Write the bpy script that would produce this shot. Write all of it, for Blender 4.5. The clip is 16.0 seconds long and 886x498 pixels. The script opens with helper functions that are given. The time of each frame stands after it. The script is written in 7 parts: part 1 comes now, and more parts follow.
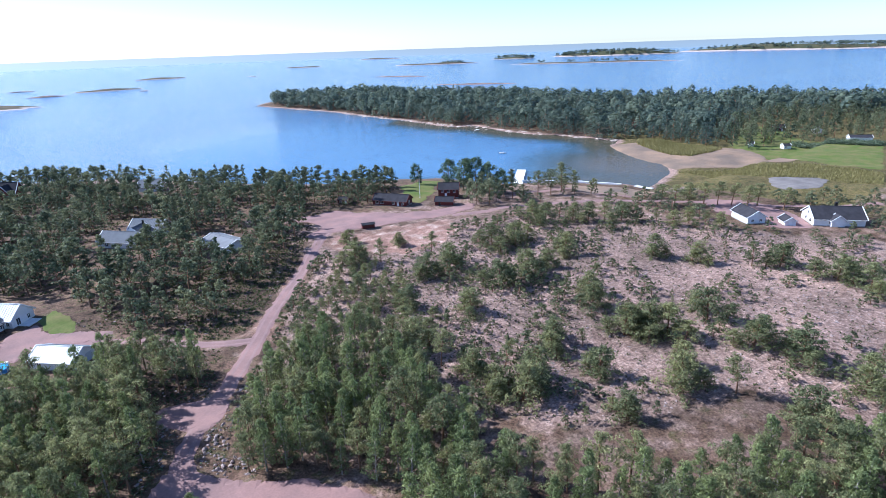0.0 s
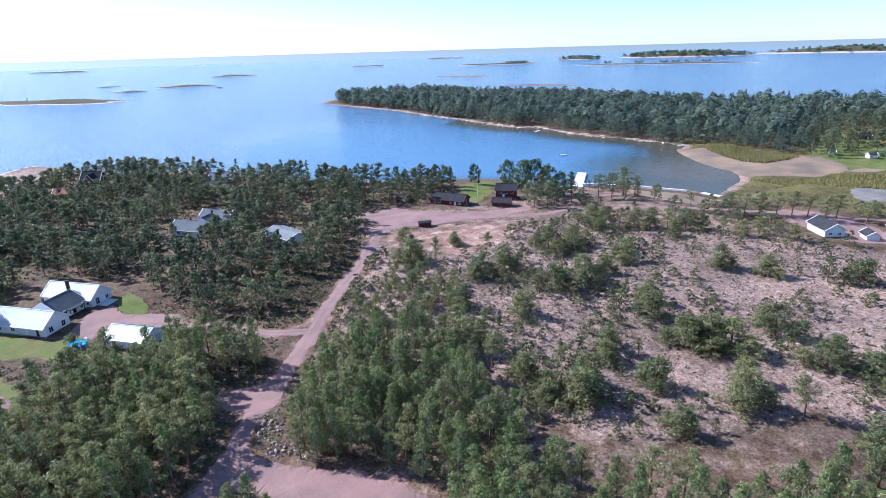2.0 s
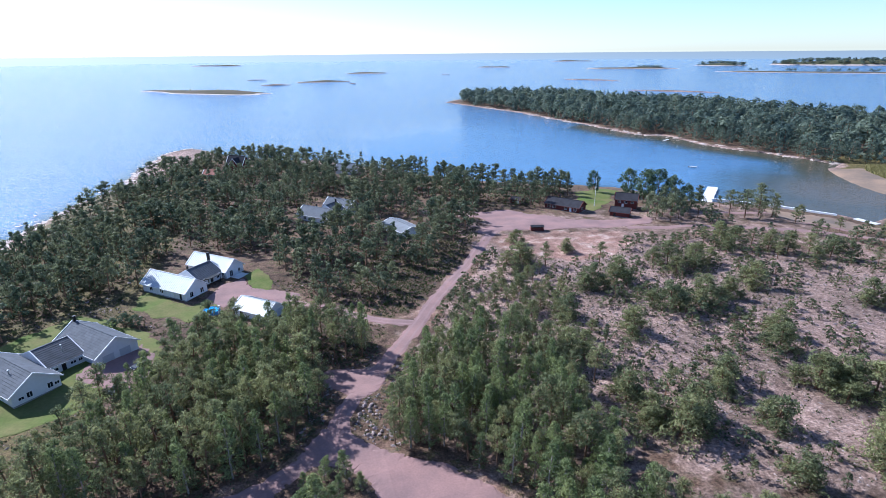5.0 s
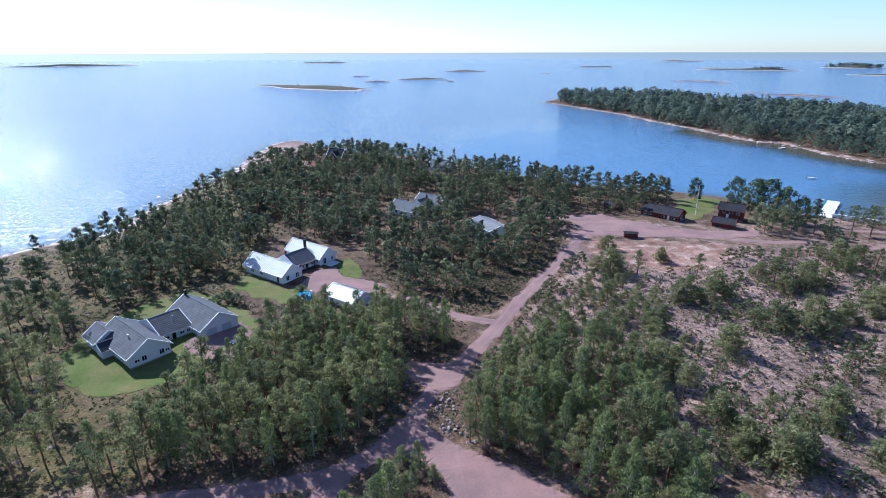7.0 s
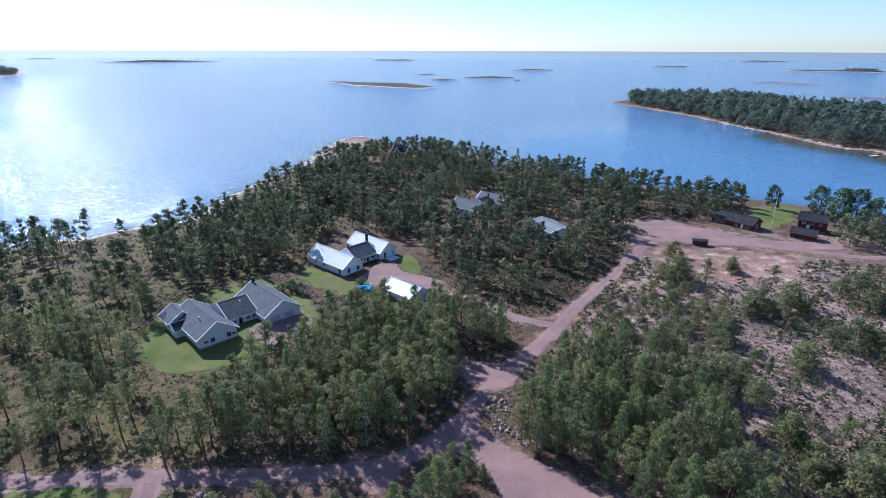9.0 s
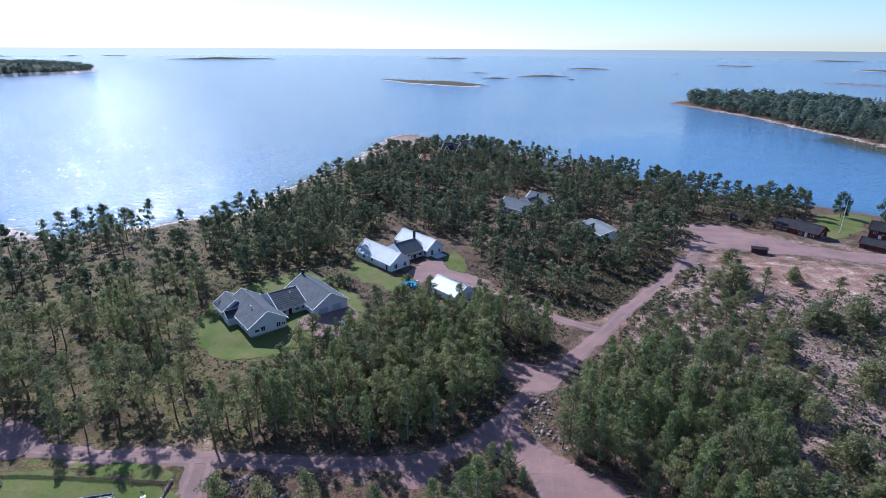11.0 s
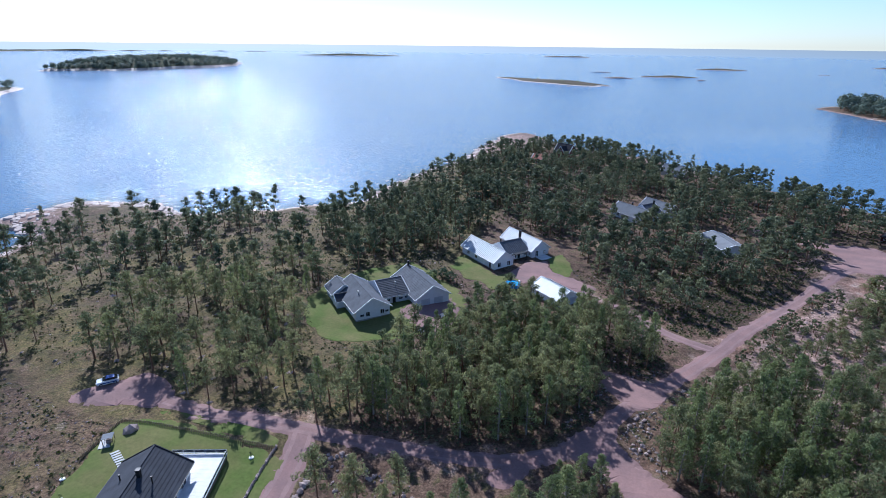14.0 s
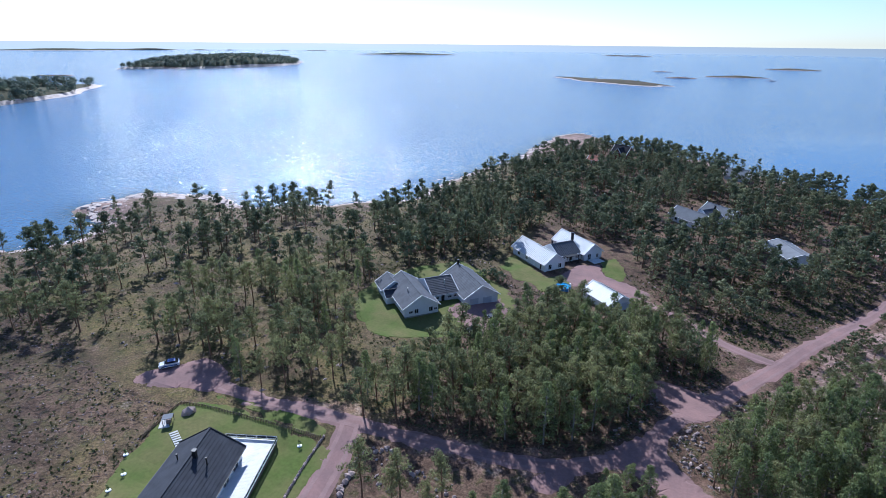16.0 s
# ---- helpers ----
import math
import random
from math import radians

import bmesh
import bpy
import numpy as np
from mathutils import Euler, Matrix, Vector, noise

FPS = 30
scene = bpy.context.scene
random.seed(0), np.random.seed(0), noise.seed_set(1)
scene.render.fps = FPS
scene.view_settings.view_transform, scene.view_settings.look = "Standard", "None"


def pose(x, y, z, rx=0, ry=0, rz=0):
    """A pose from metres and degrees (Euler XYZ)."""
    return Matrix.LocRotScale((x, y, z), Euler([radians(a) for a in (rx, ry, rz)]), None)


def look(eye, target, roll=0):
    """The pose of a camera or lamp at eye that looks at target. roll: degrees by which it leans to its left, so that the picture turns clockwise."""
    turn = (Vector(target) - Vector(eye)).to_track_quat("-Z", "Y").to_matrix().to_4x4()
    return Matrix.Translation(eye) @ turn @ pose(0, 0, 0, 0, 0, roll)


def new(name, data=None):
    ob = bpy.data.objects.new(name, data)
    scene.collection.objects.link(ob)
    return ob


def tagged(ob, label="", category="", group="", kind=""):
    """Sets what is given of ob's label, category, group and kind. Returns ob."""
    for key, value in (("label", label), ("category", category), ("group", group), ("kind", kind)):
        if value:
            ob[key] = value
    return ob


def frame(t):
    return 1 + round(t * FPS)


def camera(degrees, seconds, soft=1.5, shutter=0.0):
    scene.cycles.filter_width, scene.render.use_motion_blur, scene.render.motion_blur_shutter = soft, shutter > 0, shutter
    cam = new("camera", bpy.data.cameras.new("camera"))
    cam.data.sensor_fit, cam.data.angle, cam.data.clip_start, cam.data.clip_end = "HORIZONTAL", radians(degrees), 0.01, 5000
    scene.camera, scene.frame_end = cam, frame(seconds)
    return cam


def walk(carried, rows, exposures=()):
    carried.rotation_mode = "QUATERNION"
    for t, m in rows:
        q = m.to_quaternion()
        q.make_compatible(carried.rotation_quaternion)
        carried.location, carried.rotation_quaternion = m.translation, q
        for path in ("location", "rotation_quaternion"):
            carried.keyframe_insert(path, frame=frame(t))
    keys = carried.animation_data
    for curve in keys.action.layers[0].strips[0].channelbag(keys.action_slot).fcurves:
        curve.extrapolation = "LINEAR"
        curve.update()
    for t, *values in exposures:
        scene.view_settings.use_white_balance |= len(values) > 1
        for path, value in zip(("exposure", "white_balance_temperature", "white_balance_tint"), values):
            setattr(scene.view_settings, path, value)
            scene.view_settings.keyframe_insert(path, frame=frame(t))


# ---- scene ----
cam = camera(77.27, 16.0, soft=0.6)
EYE = 74.0
# seconds, tilt, lean and turn of a camera that hovers on one spot and pans
PATH = [
    (0.0, 69.852, 1.820, -34.881),
    (0.5, 69.886, 1.793, -33.452),
    (1.0, 69.927, 1.745, -32.153),
    (1.5, 69.970, 1.665, -30.632),
    (2.0, 70.025, 1.510, -28.696),
    (2.5, 70.086, 1.409, -27.039),
    (3.0, 70.168, 1.286, -24.937),
    (3.5, 70.219, 1.142, -23.305),
    (4.0, 70.261, 0.975, -21.399),
    (4.5, 70.307, 0.740, -19.152),
    (5.0, 70.351, 0.487, -16.319),
    (7.5, 70.228, 0.025, -4.896),
    (8.0, 70.202, -0.095, -3.359),
    (8.5, 70.158, -0.146, -1.819),
    (9.0, 70.095, -0.160, -0.067),
    (11.5, 69.878, -0.316, 6.222),
    (12.0, 69.853, -0.324, 7.472),
    (12.5, 69.810, -0.330, 9.306),
    (13.0, 69.746, -0.411, 11.848),
    (13.5, 69.691, -0.488, 14.143),
    (14.0, 69.627, -0.610, 16.725),
    (14.5, 69.570, -0.659, 18.546),
    (15.0, 69.526, -0.627, 19.936),
    (15.5, 69.495, -0.579, 21.052),
    (16.0, 69.491, -0.520, 22.232),
]
walk(cam, [(t, pose(0, 0, EYE, rx, ry, rz)) for t, rx, ry, rz in PATH], [(0.0, 0.97, 5330, 12), (5.0, 0.84, 5320, 12), (9.0, 0.52, 5230, 12), (16.0, 0.40, 5220, 12)])

# ---- light ----
SUN_AZ, SUN_EL = radians(-39.0), radians(38)
sun = new("sun", bpy.data.lights.new("sun", "SUN"))
sun.data.energy, sun.data.angle, sun.data.color = 5.0, radians(0.53), (1.0, 0.95, 0.87)
sun.matrix_world = look((math.sin(SUN_AZ) * math.cos(SUN_EL) * 300, math.cos(SUN_AZ) * math.cos(SUN_EL) * 300, math.sin(SUN_EL) * 300), (0, 0, 0))

world = bpy.data.worlds.new("sky")
scene.world = world
world.use_nodes = True
wn, wl = world.node_tree.nodes, world.node_tree.links
sky = wn.new("ShaderNodeTexSky")
sky.sky_type, sky.sun_disc = "NISHITA", False
sky.sun_elevation, sky.sun_rotation = SUN_EL, SUN_AZ
sky.air_density, sky.dust_density, sky.ozone_density, sky.altitude = 1.0, 0.4, 2.2, 0
# below the horizon the open sea goes on, mirroring the sky just above it
coord = wn.new("ShaderNodeTexCoord")
split = wn.new("ShaderNodeSeparateXYZ")
flip = wn.new("ShaderNodeMath"); flip.operation = "ABSOLUTE"
lift = wn.new("ShaderNodeMath"); lift.operation = "ADD"; lift.inputs[1].default_value = 0.01
join = wn.new("ShaderNodeCombineXYZ")
wl.new(coord.outputs["Generated"], split.inputs[0])
wl.new(split.outputs["Z"], flip.inputs[0]); wl.new(flip.outputs[0], lift.inputs[0])
wl.new(split.outputs["X"], join.inputs["X"]); wl.new(split.outputs["Y"], join.inputs["Y"]); wl.new(lift.outputs[0], join.inputs["Z"])
wl.new(join.outputs[0], sky.inputs["Vector"])
below = wn.new("ShaderNodeMath"); below.operation = "LESS_THAN"; below.inputs[1].default_value = -0.004
wl.new(split.outputs["Z"], below.inputs[0])
tint = wn.new("ShaderNodeMix"); tint.data_type = "RGBA"; tint.blend_type = "MULTIPLY"
tint.inputs["B"].default_value = (0.46, 0.55, 0.79, 1)
wl.new(below.outputs[0], tint.inputs["Factor"]); wl.new(sky.outputs[0], tint.inputs["A"])
back = wn["Background"]
clear = wn.new("ShaderNodeMix"); clear.data_type = "RGBA"; clear.blend_type = "MULTIPLY"
clear.inputs["Factor"].default_value, clear.inputs["B"].default_value = 1.0, (0.955, 0.985, 1.07, 1)
wl.new(tint.outputs["Result"], clear.inputs["A"])
back.inputs["Strength"].default_value = 0.10
wl.new(clear.outputs["Result"], back.inputs["Color"])

# ---- materials ----
def material(name, base, rough=0.8, metal=0.0, vary=0.25, scale=3.0, second=None, bump=0.15, fine=40.0, spec=0.5, island=False, random_tint=0.0):
    """A surface with variation at two scales: large patches between base and second, and fine grain."""
    m = bpy.data.materials.new(name)
    m.use_nodes = True
    n, l = m.node_tree.nodes, m.node_tree.links
    p = n["Principled BSDF"]
    p.inputs["Roughness"].default_value, p.inputs["Metallic"].default_value = rough, metal
    p.inputs["Specular IOR Level"].default_value = spec
    c = n.new("ShaderNodeTexCoord")
    big = n.new("ShaderNodeTexNoise"); big.inputs["Scale"].default_value = scale; big.inputs["Detail"].default_value = 5
    small = n.new("ShaderNodeTexNoise"); small.inputs["Scale"].default_value = fine; small.inputs["Detail"].default_value = 3
    for tex in (big, small):
        l.new(c.outputs["Object"], tex.inputs["Vector"])
    ramp = n.new("ShaderNodeValToRGB")
    ramp.color_ramp.elements[0].position, ramp.color_ramp.elements[1].position = 0.35, 0.65
    second = second or tuple(v * (1 - vary) for v in base)
    ramp.color_ramp.elements[0].color, ramp.color_ramp.elements[1].color = (*base, 1), (*second, 1)
    l.new(big.outputs["Fac"], ramp.inputs["Fac"])
    mix = n.new("ShaderNodeMix"); mix.data_type = "RGBA"; mix.blend_type = "MULTIPLY"; mix.inputs["Factor"].default_value = min(1.0, vary * 1.5)
    grain = n.new("ShaderNodeMapRange"); grain.inputs["To Min"].default_value, grain.inputs["To Max"].default_value = 0.55, 1.35
    l.new(small.outputs["Fac"], grain.inputs["Value"])
    l.new(ramp.outputs["Color"], mix.inputs["A"]); l.new(grain.outputs["Result"], mix.inputs["B"])
    out = mix.outputs["Result"]
    if random_tint:
        rnd = n.new("ShaderNodeNewGeometry") if island else n.new("ShaderNodeObjectInfo")
        rr = n.new("ShaderNodeMapRange"); rr.inputs["To Min"].default_value, rr.inputs["To Max"].default_value = 1 - random_tint, 1 + random_tint
        l.new(rnd.outputs["Random Per Island" if island else "Random"], rr.inputs["Value"])
        mul = n.new("ShaderNodeMix"); mul.data_type = "RGBA"; mul.blend_type = "MULTIPLY"; mul.inputs["Factor"].default_value = 1.0
        l.new(out, mul.inputs["A"]); l.new(rr.outputs["Result"], mul.inputs["B"])
        out = mul.outputs["Result"]
    l.new(out, p.inputs["Base Color"])
    b = n.new("ShaderNodeBump"); b.inputs["Strength"].default_value = bump; b.inputs["Distance"].default_value = 0.05
    l.new(small.outputs["Fac"], b.inputs["Height"]); l.new(b.outputs["Normal"], p.inputs["Normal"])
    return m


def leaf_material(name, base, second, through_light=0.35, per_island=False, spread=0.5):
    """Needles or leaves: diffuse with some light passing through, varied from tree to tree and from clump to clump."""
    m = bpy.data.materials.new(name)
    m.use_nodes = True
    n, l = m.node_tree.nodes, m.node_tree.links
    p = n["Principled BSDF"]
    p.inputs["Roughness"].default_value, p.inputs["Specular IOR Level"].default_value = 0.65, 0.25
    info = n.new("ShaderNodeObjectInfo"); geo = n.new("ShaderNodeNewGeometry")
    c = n.new("ShaderNodeTexCoord")
    noise_tex = n.new("ShaderNodeTexNoise"); noise_tex.inputs["Scale"].default_value = 0.07 if per_island else 0.6
    l.new(c.outputs["Object"], noise_tex.inputs["Vector"])
    add = n.new("ShaderNodeMath"); add.operation = "ADD"
    l.new(noise_tex.outputs["Fac"], add.inputs[0])
    half = n.new("ShaderNodeMath"); half.operation = "MULTIPLY_ADD"; half.inputs[1].default_value, half.inputs[2].default_value = 0.9, -0.45
    own = n.new("ShaderNodeAttribute"); own.attribute_name = "tint"
    l.new(own.outputs["Fac"] if per_island else info.outputs["Random"], half.inputs[0])
    l.new(half.outputs[0], add.inputs[1])
    mix = n.new("ShaderNodeMix"); mix.data_type = "RGBA"; mix.clamp_factor = True
    mix.inputs["A"].default_value, mix.inputs["B"].default_value = (*base, 1), (*second, 1)
    l.new(add.outputs[0], mix.inputs["Factor"])
    gain = n.new("ShaderNodeMapRange"); gain.inputs["To Min"].default_value, gain.inputs["To Max"].default_value = 1 - spread, 1 + spread
    l.new(geo.outputs["Random Per Island"], gain.inputs["Value"])
    mul = n.new("ShaderNodeMix"); mul.data_type = "RGBA"; mul.blend_type = "MULTIPLY"; mul.inputs["Factor"].default_value = 1.0
    l.new(mix.outputs["Result"], mul.inputs["A"]); l.new(gain.outputs["Result"], mul.inputs["B"])
    l.new(mul.outputs["Result"], p.inputs["Base Color"])
    tr = n.new("ShaderNodeBsdfTranslucent"); l.new(mul.outputs["Result"], tr.inputs["Color"])
    ms = n.new("ShaderNodeMixShader"); ms.inputs["Fac"].default_value = through_light
    l.new(p.outputs[0], ms.inputs[1]); l.new(tr.outputs[0], ms.inputs[2])
    l.new(ms.outputs[0], n["Material Output"].inputs["Surface"])
    return m


def ground_material():
    """Heath, bare pinkish granite and dry grass, blended by the ground's own zones (r: rock, g: grass, b: brush)."""
    m = bpy.data.materials.new("heath_ground")
    m.use_nodes = True
    n, l = m.node_tree.nodes, m.node_tree.links
    p = n["Principled BSDF"]
    p.inputs["Roughness"].default_value, p.inputs["Specular IOR Level"].default_value = 0.9, 0.2
    c = n.new("ShaderNodeTexCoord")
    def tex(scale, detail=6, rough=0.6):
        t = n.new("ShaderNodeTexNoise")
        t.inputs["Scale"].default_value, t.inputs["Detail"].default_value, t.inputs["Roughness"].default_value = scale, detail, rough
        l.new(c.outputs["Object"], t.inputs["Vector"])
        return t.outputs["Fac"]
    def ramp(fac, stops):
        r = n.new("ShaderNodeValToRGB")
        while len(r.color_ramp.elements) < len(stops):
            r.color_ramp.elements.new(0.5)
        for e, (pos, col) in zip(r.color_ramp.elements, stops):
            e.position, e.color = pos, (*col, 1)
        l.new(fac, r.inputs["Fac"])
        return r.outputs["Color"]
    def blend(fac, a, b, kind="MIX"):
        x = n.new("ShaderNodeMix"); x.data_type = "RGBA"; x.blend_type = kind
        if hasattr(fac, "links"):
            l.new(fac, x.inputs["Factor"])
        else:
            x.inputs["Factor"].default_value = fac
        l.new(a, x.inputs["A"]); l.new(b, x.inputs["B"])
        return x.outputs["Result"]
    def edge(fac, low, high):
        r = n.new("ShaderNodeMapRange"); r.inputs["From Min"].default_value, r.inputs["From Max"].default_value = low, high
        l.new(fac, r.inputs["Value"])
        return r.outputs["Result"]
    zone = n.new("ShaderNodeAttribute"); zone.attribute_name = "zone"
    parts = n.new("ShaderNodeSeparateColor"); l.new(zone.outputs["Color"], parts.inputs["Color"])
    heath = ramp(tex(0.3, 8, 0.68), [(0.32, (0.022, 0.022, 0.010)), (0.43, (0.091, 0.055, 0.037)), (0.53, (0.147, 0.096, 0.067)), (0.60, (0.076, 0.064, 0.024)), (0.72, (0.252, 0.197, 0.160))])
    grass = ramp(tex(0.4, 8, 0.68), [(0.3, (0.039, 0.039, 0.013)), (0.46, (0.102, 0.089, 0.029)), (0.58, (0.143, 0.106, 0.047)), (0.66, (0.076, 0.077, 0.022)), (0.76, (0.252, 0.206, 0.168))])
    rock = ramp(tex(0.8, 8, 0.7), [(0.3, (0.12, 0.078, 0.064)), (0.5, (0.262, 0.180, 0.150)), (0.7, (0.43, 0.32, 0.275))])
    bare = ramp(tex(0.25, 8, 0.65), [(0.3, (0.17, 0.090, 0.068)), (0.52, (0.33, 0.205, 0.162)), (0.68, (0.52, 0.41, 0.35))])
    def masked(channel, scale, low, high, gain=1.0):
        mul = n.new("ShaderNodeMath"); mul.operation = "MULTIPLY_ADD"; mul.inputs[1].default_value = gain
        l.new(tex(scale, 5), mul.inputs[0]); l.new(parts.outputs[channel], mul.inputs[2])
        return edge(mul.outputs[0], low, high)
    col = blend(masked("Green", 0.12, 0.8, 1.15), heath, grass)
    col = blend(masked("Red", 0.22, 0.85, 1.1), col, rock)
    col = blend(masked("Blue", 0.1, 0.9, 1.2), col, bare)
    fine = ramp(tex(2.2, 6, 0.75), [(0.35, (0.32, 0.31, 0.31)), (0.65, (1.62, 1.58, 1.55))])
    col = blend(0.85, col, fine, "MULTIPLY")
    col = blend(0.7, col, ramp(tex(0.05, 5, 0.6), [(0.36, (0.50, 0.50, 0.46)), (0.50, (1.0, 0.98, 0.96)), (0.66, (1.30, 1.26, 1.20))]), "MULTIPLY")
    l.new(col, p.inputs["Base Color"])
    b = n.new("ShaderNodeBump"); b.inputs["Strength"].default_value, b.inputs["Distance"].default_value = 0.9, 0.35
    l.new(tex(1.6, 6, 0.7), b.inputs["Height"]); l.new(b.outputs["Normal"], p.inputs["Normal"])
    return m


def water_material():
    m = bpy.data.materials.new("sea_water")
    m.use_nodes = True
    n, l = m.node_tree.nodes, m.node_tree.links
    n.remove(n["Principled BSDF"])
    deep = n.new("ShaderNodeBsdfDiffuse")
    p = n.new("ShaderNodeBsdfAnisotropic")
    # little waves never mirror the sky as fully as a flat sheet would
    fresnel = n.new("ShaderNodeFresnel"); fresnel.inputs["IOR"].default_value = 1.333
    mirror = n.new("ShaderNodeMapRange"); mirror.inputs["To Min"].default_value, mirror.inputs["To Max"].default_value = 0.012, 0.72
    both = n.new("ShaderNodeMixShader")
    l.new(fresnel.outputs[0], mirror.inputs["Value"]); l.new(mirror.outputs["Result"], both.inputs["Fac"])
    l.new(deep.outputs[0], both.inputs[1]); l.new(p.outputs[0], both.inputs[2]); l.new(both.outputs[0], n["Material Output"].inputs["Surface"])
    p.inputs["Color"].default_value = (1, 1, 1, 1)
    c = n.new("ShaderNodeTexCoord")
    at = n.new("ShaderNodeAttribute"); at.attribute_name = "shallow"
    patch = n.new("ShaderNodeTexNoise"); patch.inputs["Scale"].default_value = 0.03; patch.inputs["Detail"].default_value = 4
    l.new(c.outputs["Object"], patch.inputs["Vector"])
    ramp = n.new("ShaderNodeValToRGB")
    stops = [(0.0, (0.072, 0.152, 0.268)), (0.3, (0.050, 0.100, 0.150)), (0.6, (0.044, 0.050, 0.036)), (1.0, (0.105, 0.080, 0.05))]
    while len(ramp.color_ramp.elements) < 4:
        ramp.color_ramp.elements.new(0.5)
    for e, (pos, col) in zip(ramp.color_ramp.elements, stops):
        e.position, e.color = pos, (*col, 1)
    ma = n.new("ShaderNodeMath"); ma.operation = "MULTIPLY_ADD"; ma.inputs[1].default_value = 1.0
    sub = n.new("ShaderNodeMath"); sub.operation = "MULTIPLY_ADD"; sub.inputs[1].default_value, sub.inputs[2].default_value = 0.16, -0.08
    l.new(patch.outputs["Fac"], sub.inputs[0]); l.new(at.outputs["Fac"], ma.inputs[0]); l.new(sub.outputs[0], ma.inputs[2])
    l.new(ma.outputs[0], ramp.inputs["Fac"]); l.new(ramp.outputs["Color"], deep.inputs["Color"])
    wave = n.new("ShaderNodeTexNoise"); wave.inputs["Scale"].default_value = 0.45; wave.inputs["Detail"].default_value = 3
    l.new(c.outputs["Object"], wave.inputs["Vector"])
    b = n.new("ShaderNodeBump"); b.inputs["Strength"].default_value, b.inputs["Distance"].default_value = 0.5, 1.0
    l.new(wave.outputs["Fac"], b.inputs["Height"]); l.new(b.outputs["Normal"], p.inputs["Normal"]); l.new(b.outputs["Normal"], fresnel.inputs["Normal"])
    # long calm and ruffled streaks
    streak = n.new("ShaderNodeTexNoise"); streak.inputs["Scale"].default_value = 1.0; streak.inputs["Detail"].default_value = 3
    mp = n.new("ShaderNodeMapping"); mp.inputs["Scale"].default_value = (0.0025, 0.012, 1.0); mp.inputs["Rotation"].default_value = (0, 0, 0.5)
    l.new(c.outputs["Object"], mp.inputs["Vector"]); l.new(mp.outputs[0], streak.inputs["Vector"])
    rr = n.new("ShaderNodeMapRange"); rr.inputs["From Min"].default_value, rr.inputs["From Max"].default_value = 0.35, 0.65
    rr.inputs["To Min"].default_value, rr.inputs["To Max"].default_value = 0.085, 0.11
    l.new(streak.outputs["Fac"], rr.inputs["Value"])
    # sheltered water lies smoother
    calm = n.new("ShaderNodeAttribute"); calm.attribute_name = "calm"
    still = n.new("ShaderNodeMapRange"); still.inputs["To Min"].default_value, still.inputs["To Max"].default_value = 1.0, 0.35
    l.new(calm.outputs["Fac"], still.inputs["Value"])
    rm = n.new("ShaderNodeMath"); rm.operation = "MULTIPLY"
    l.new(rr.outputs["Result"], rm.inputs[0]); l.new(still.outputs["Result"], rm.inputs[1]); l.new(rm.outputs[0], p.inputs["Roughness"])
    bs = n.new("ShaderNodeMath"); bs.operation = "MULTIPLY"; bs.inputs[1].default_value = 0.9
    l.new(still.outputs["Result"], bs.inputs[0]); l.new(bs.outputs[0], b.inputs["Strength"])
    return m


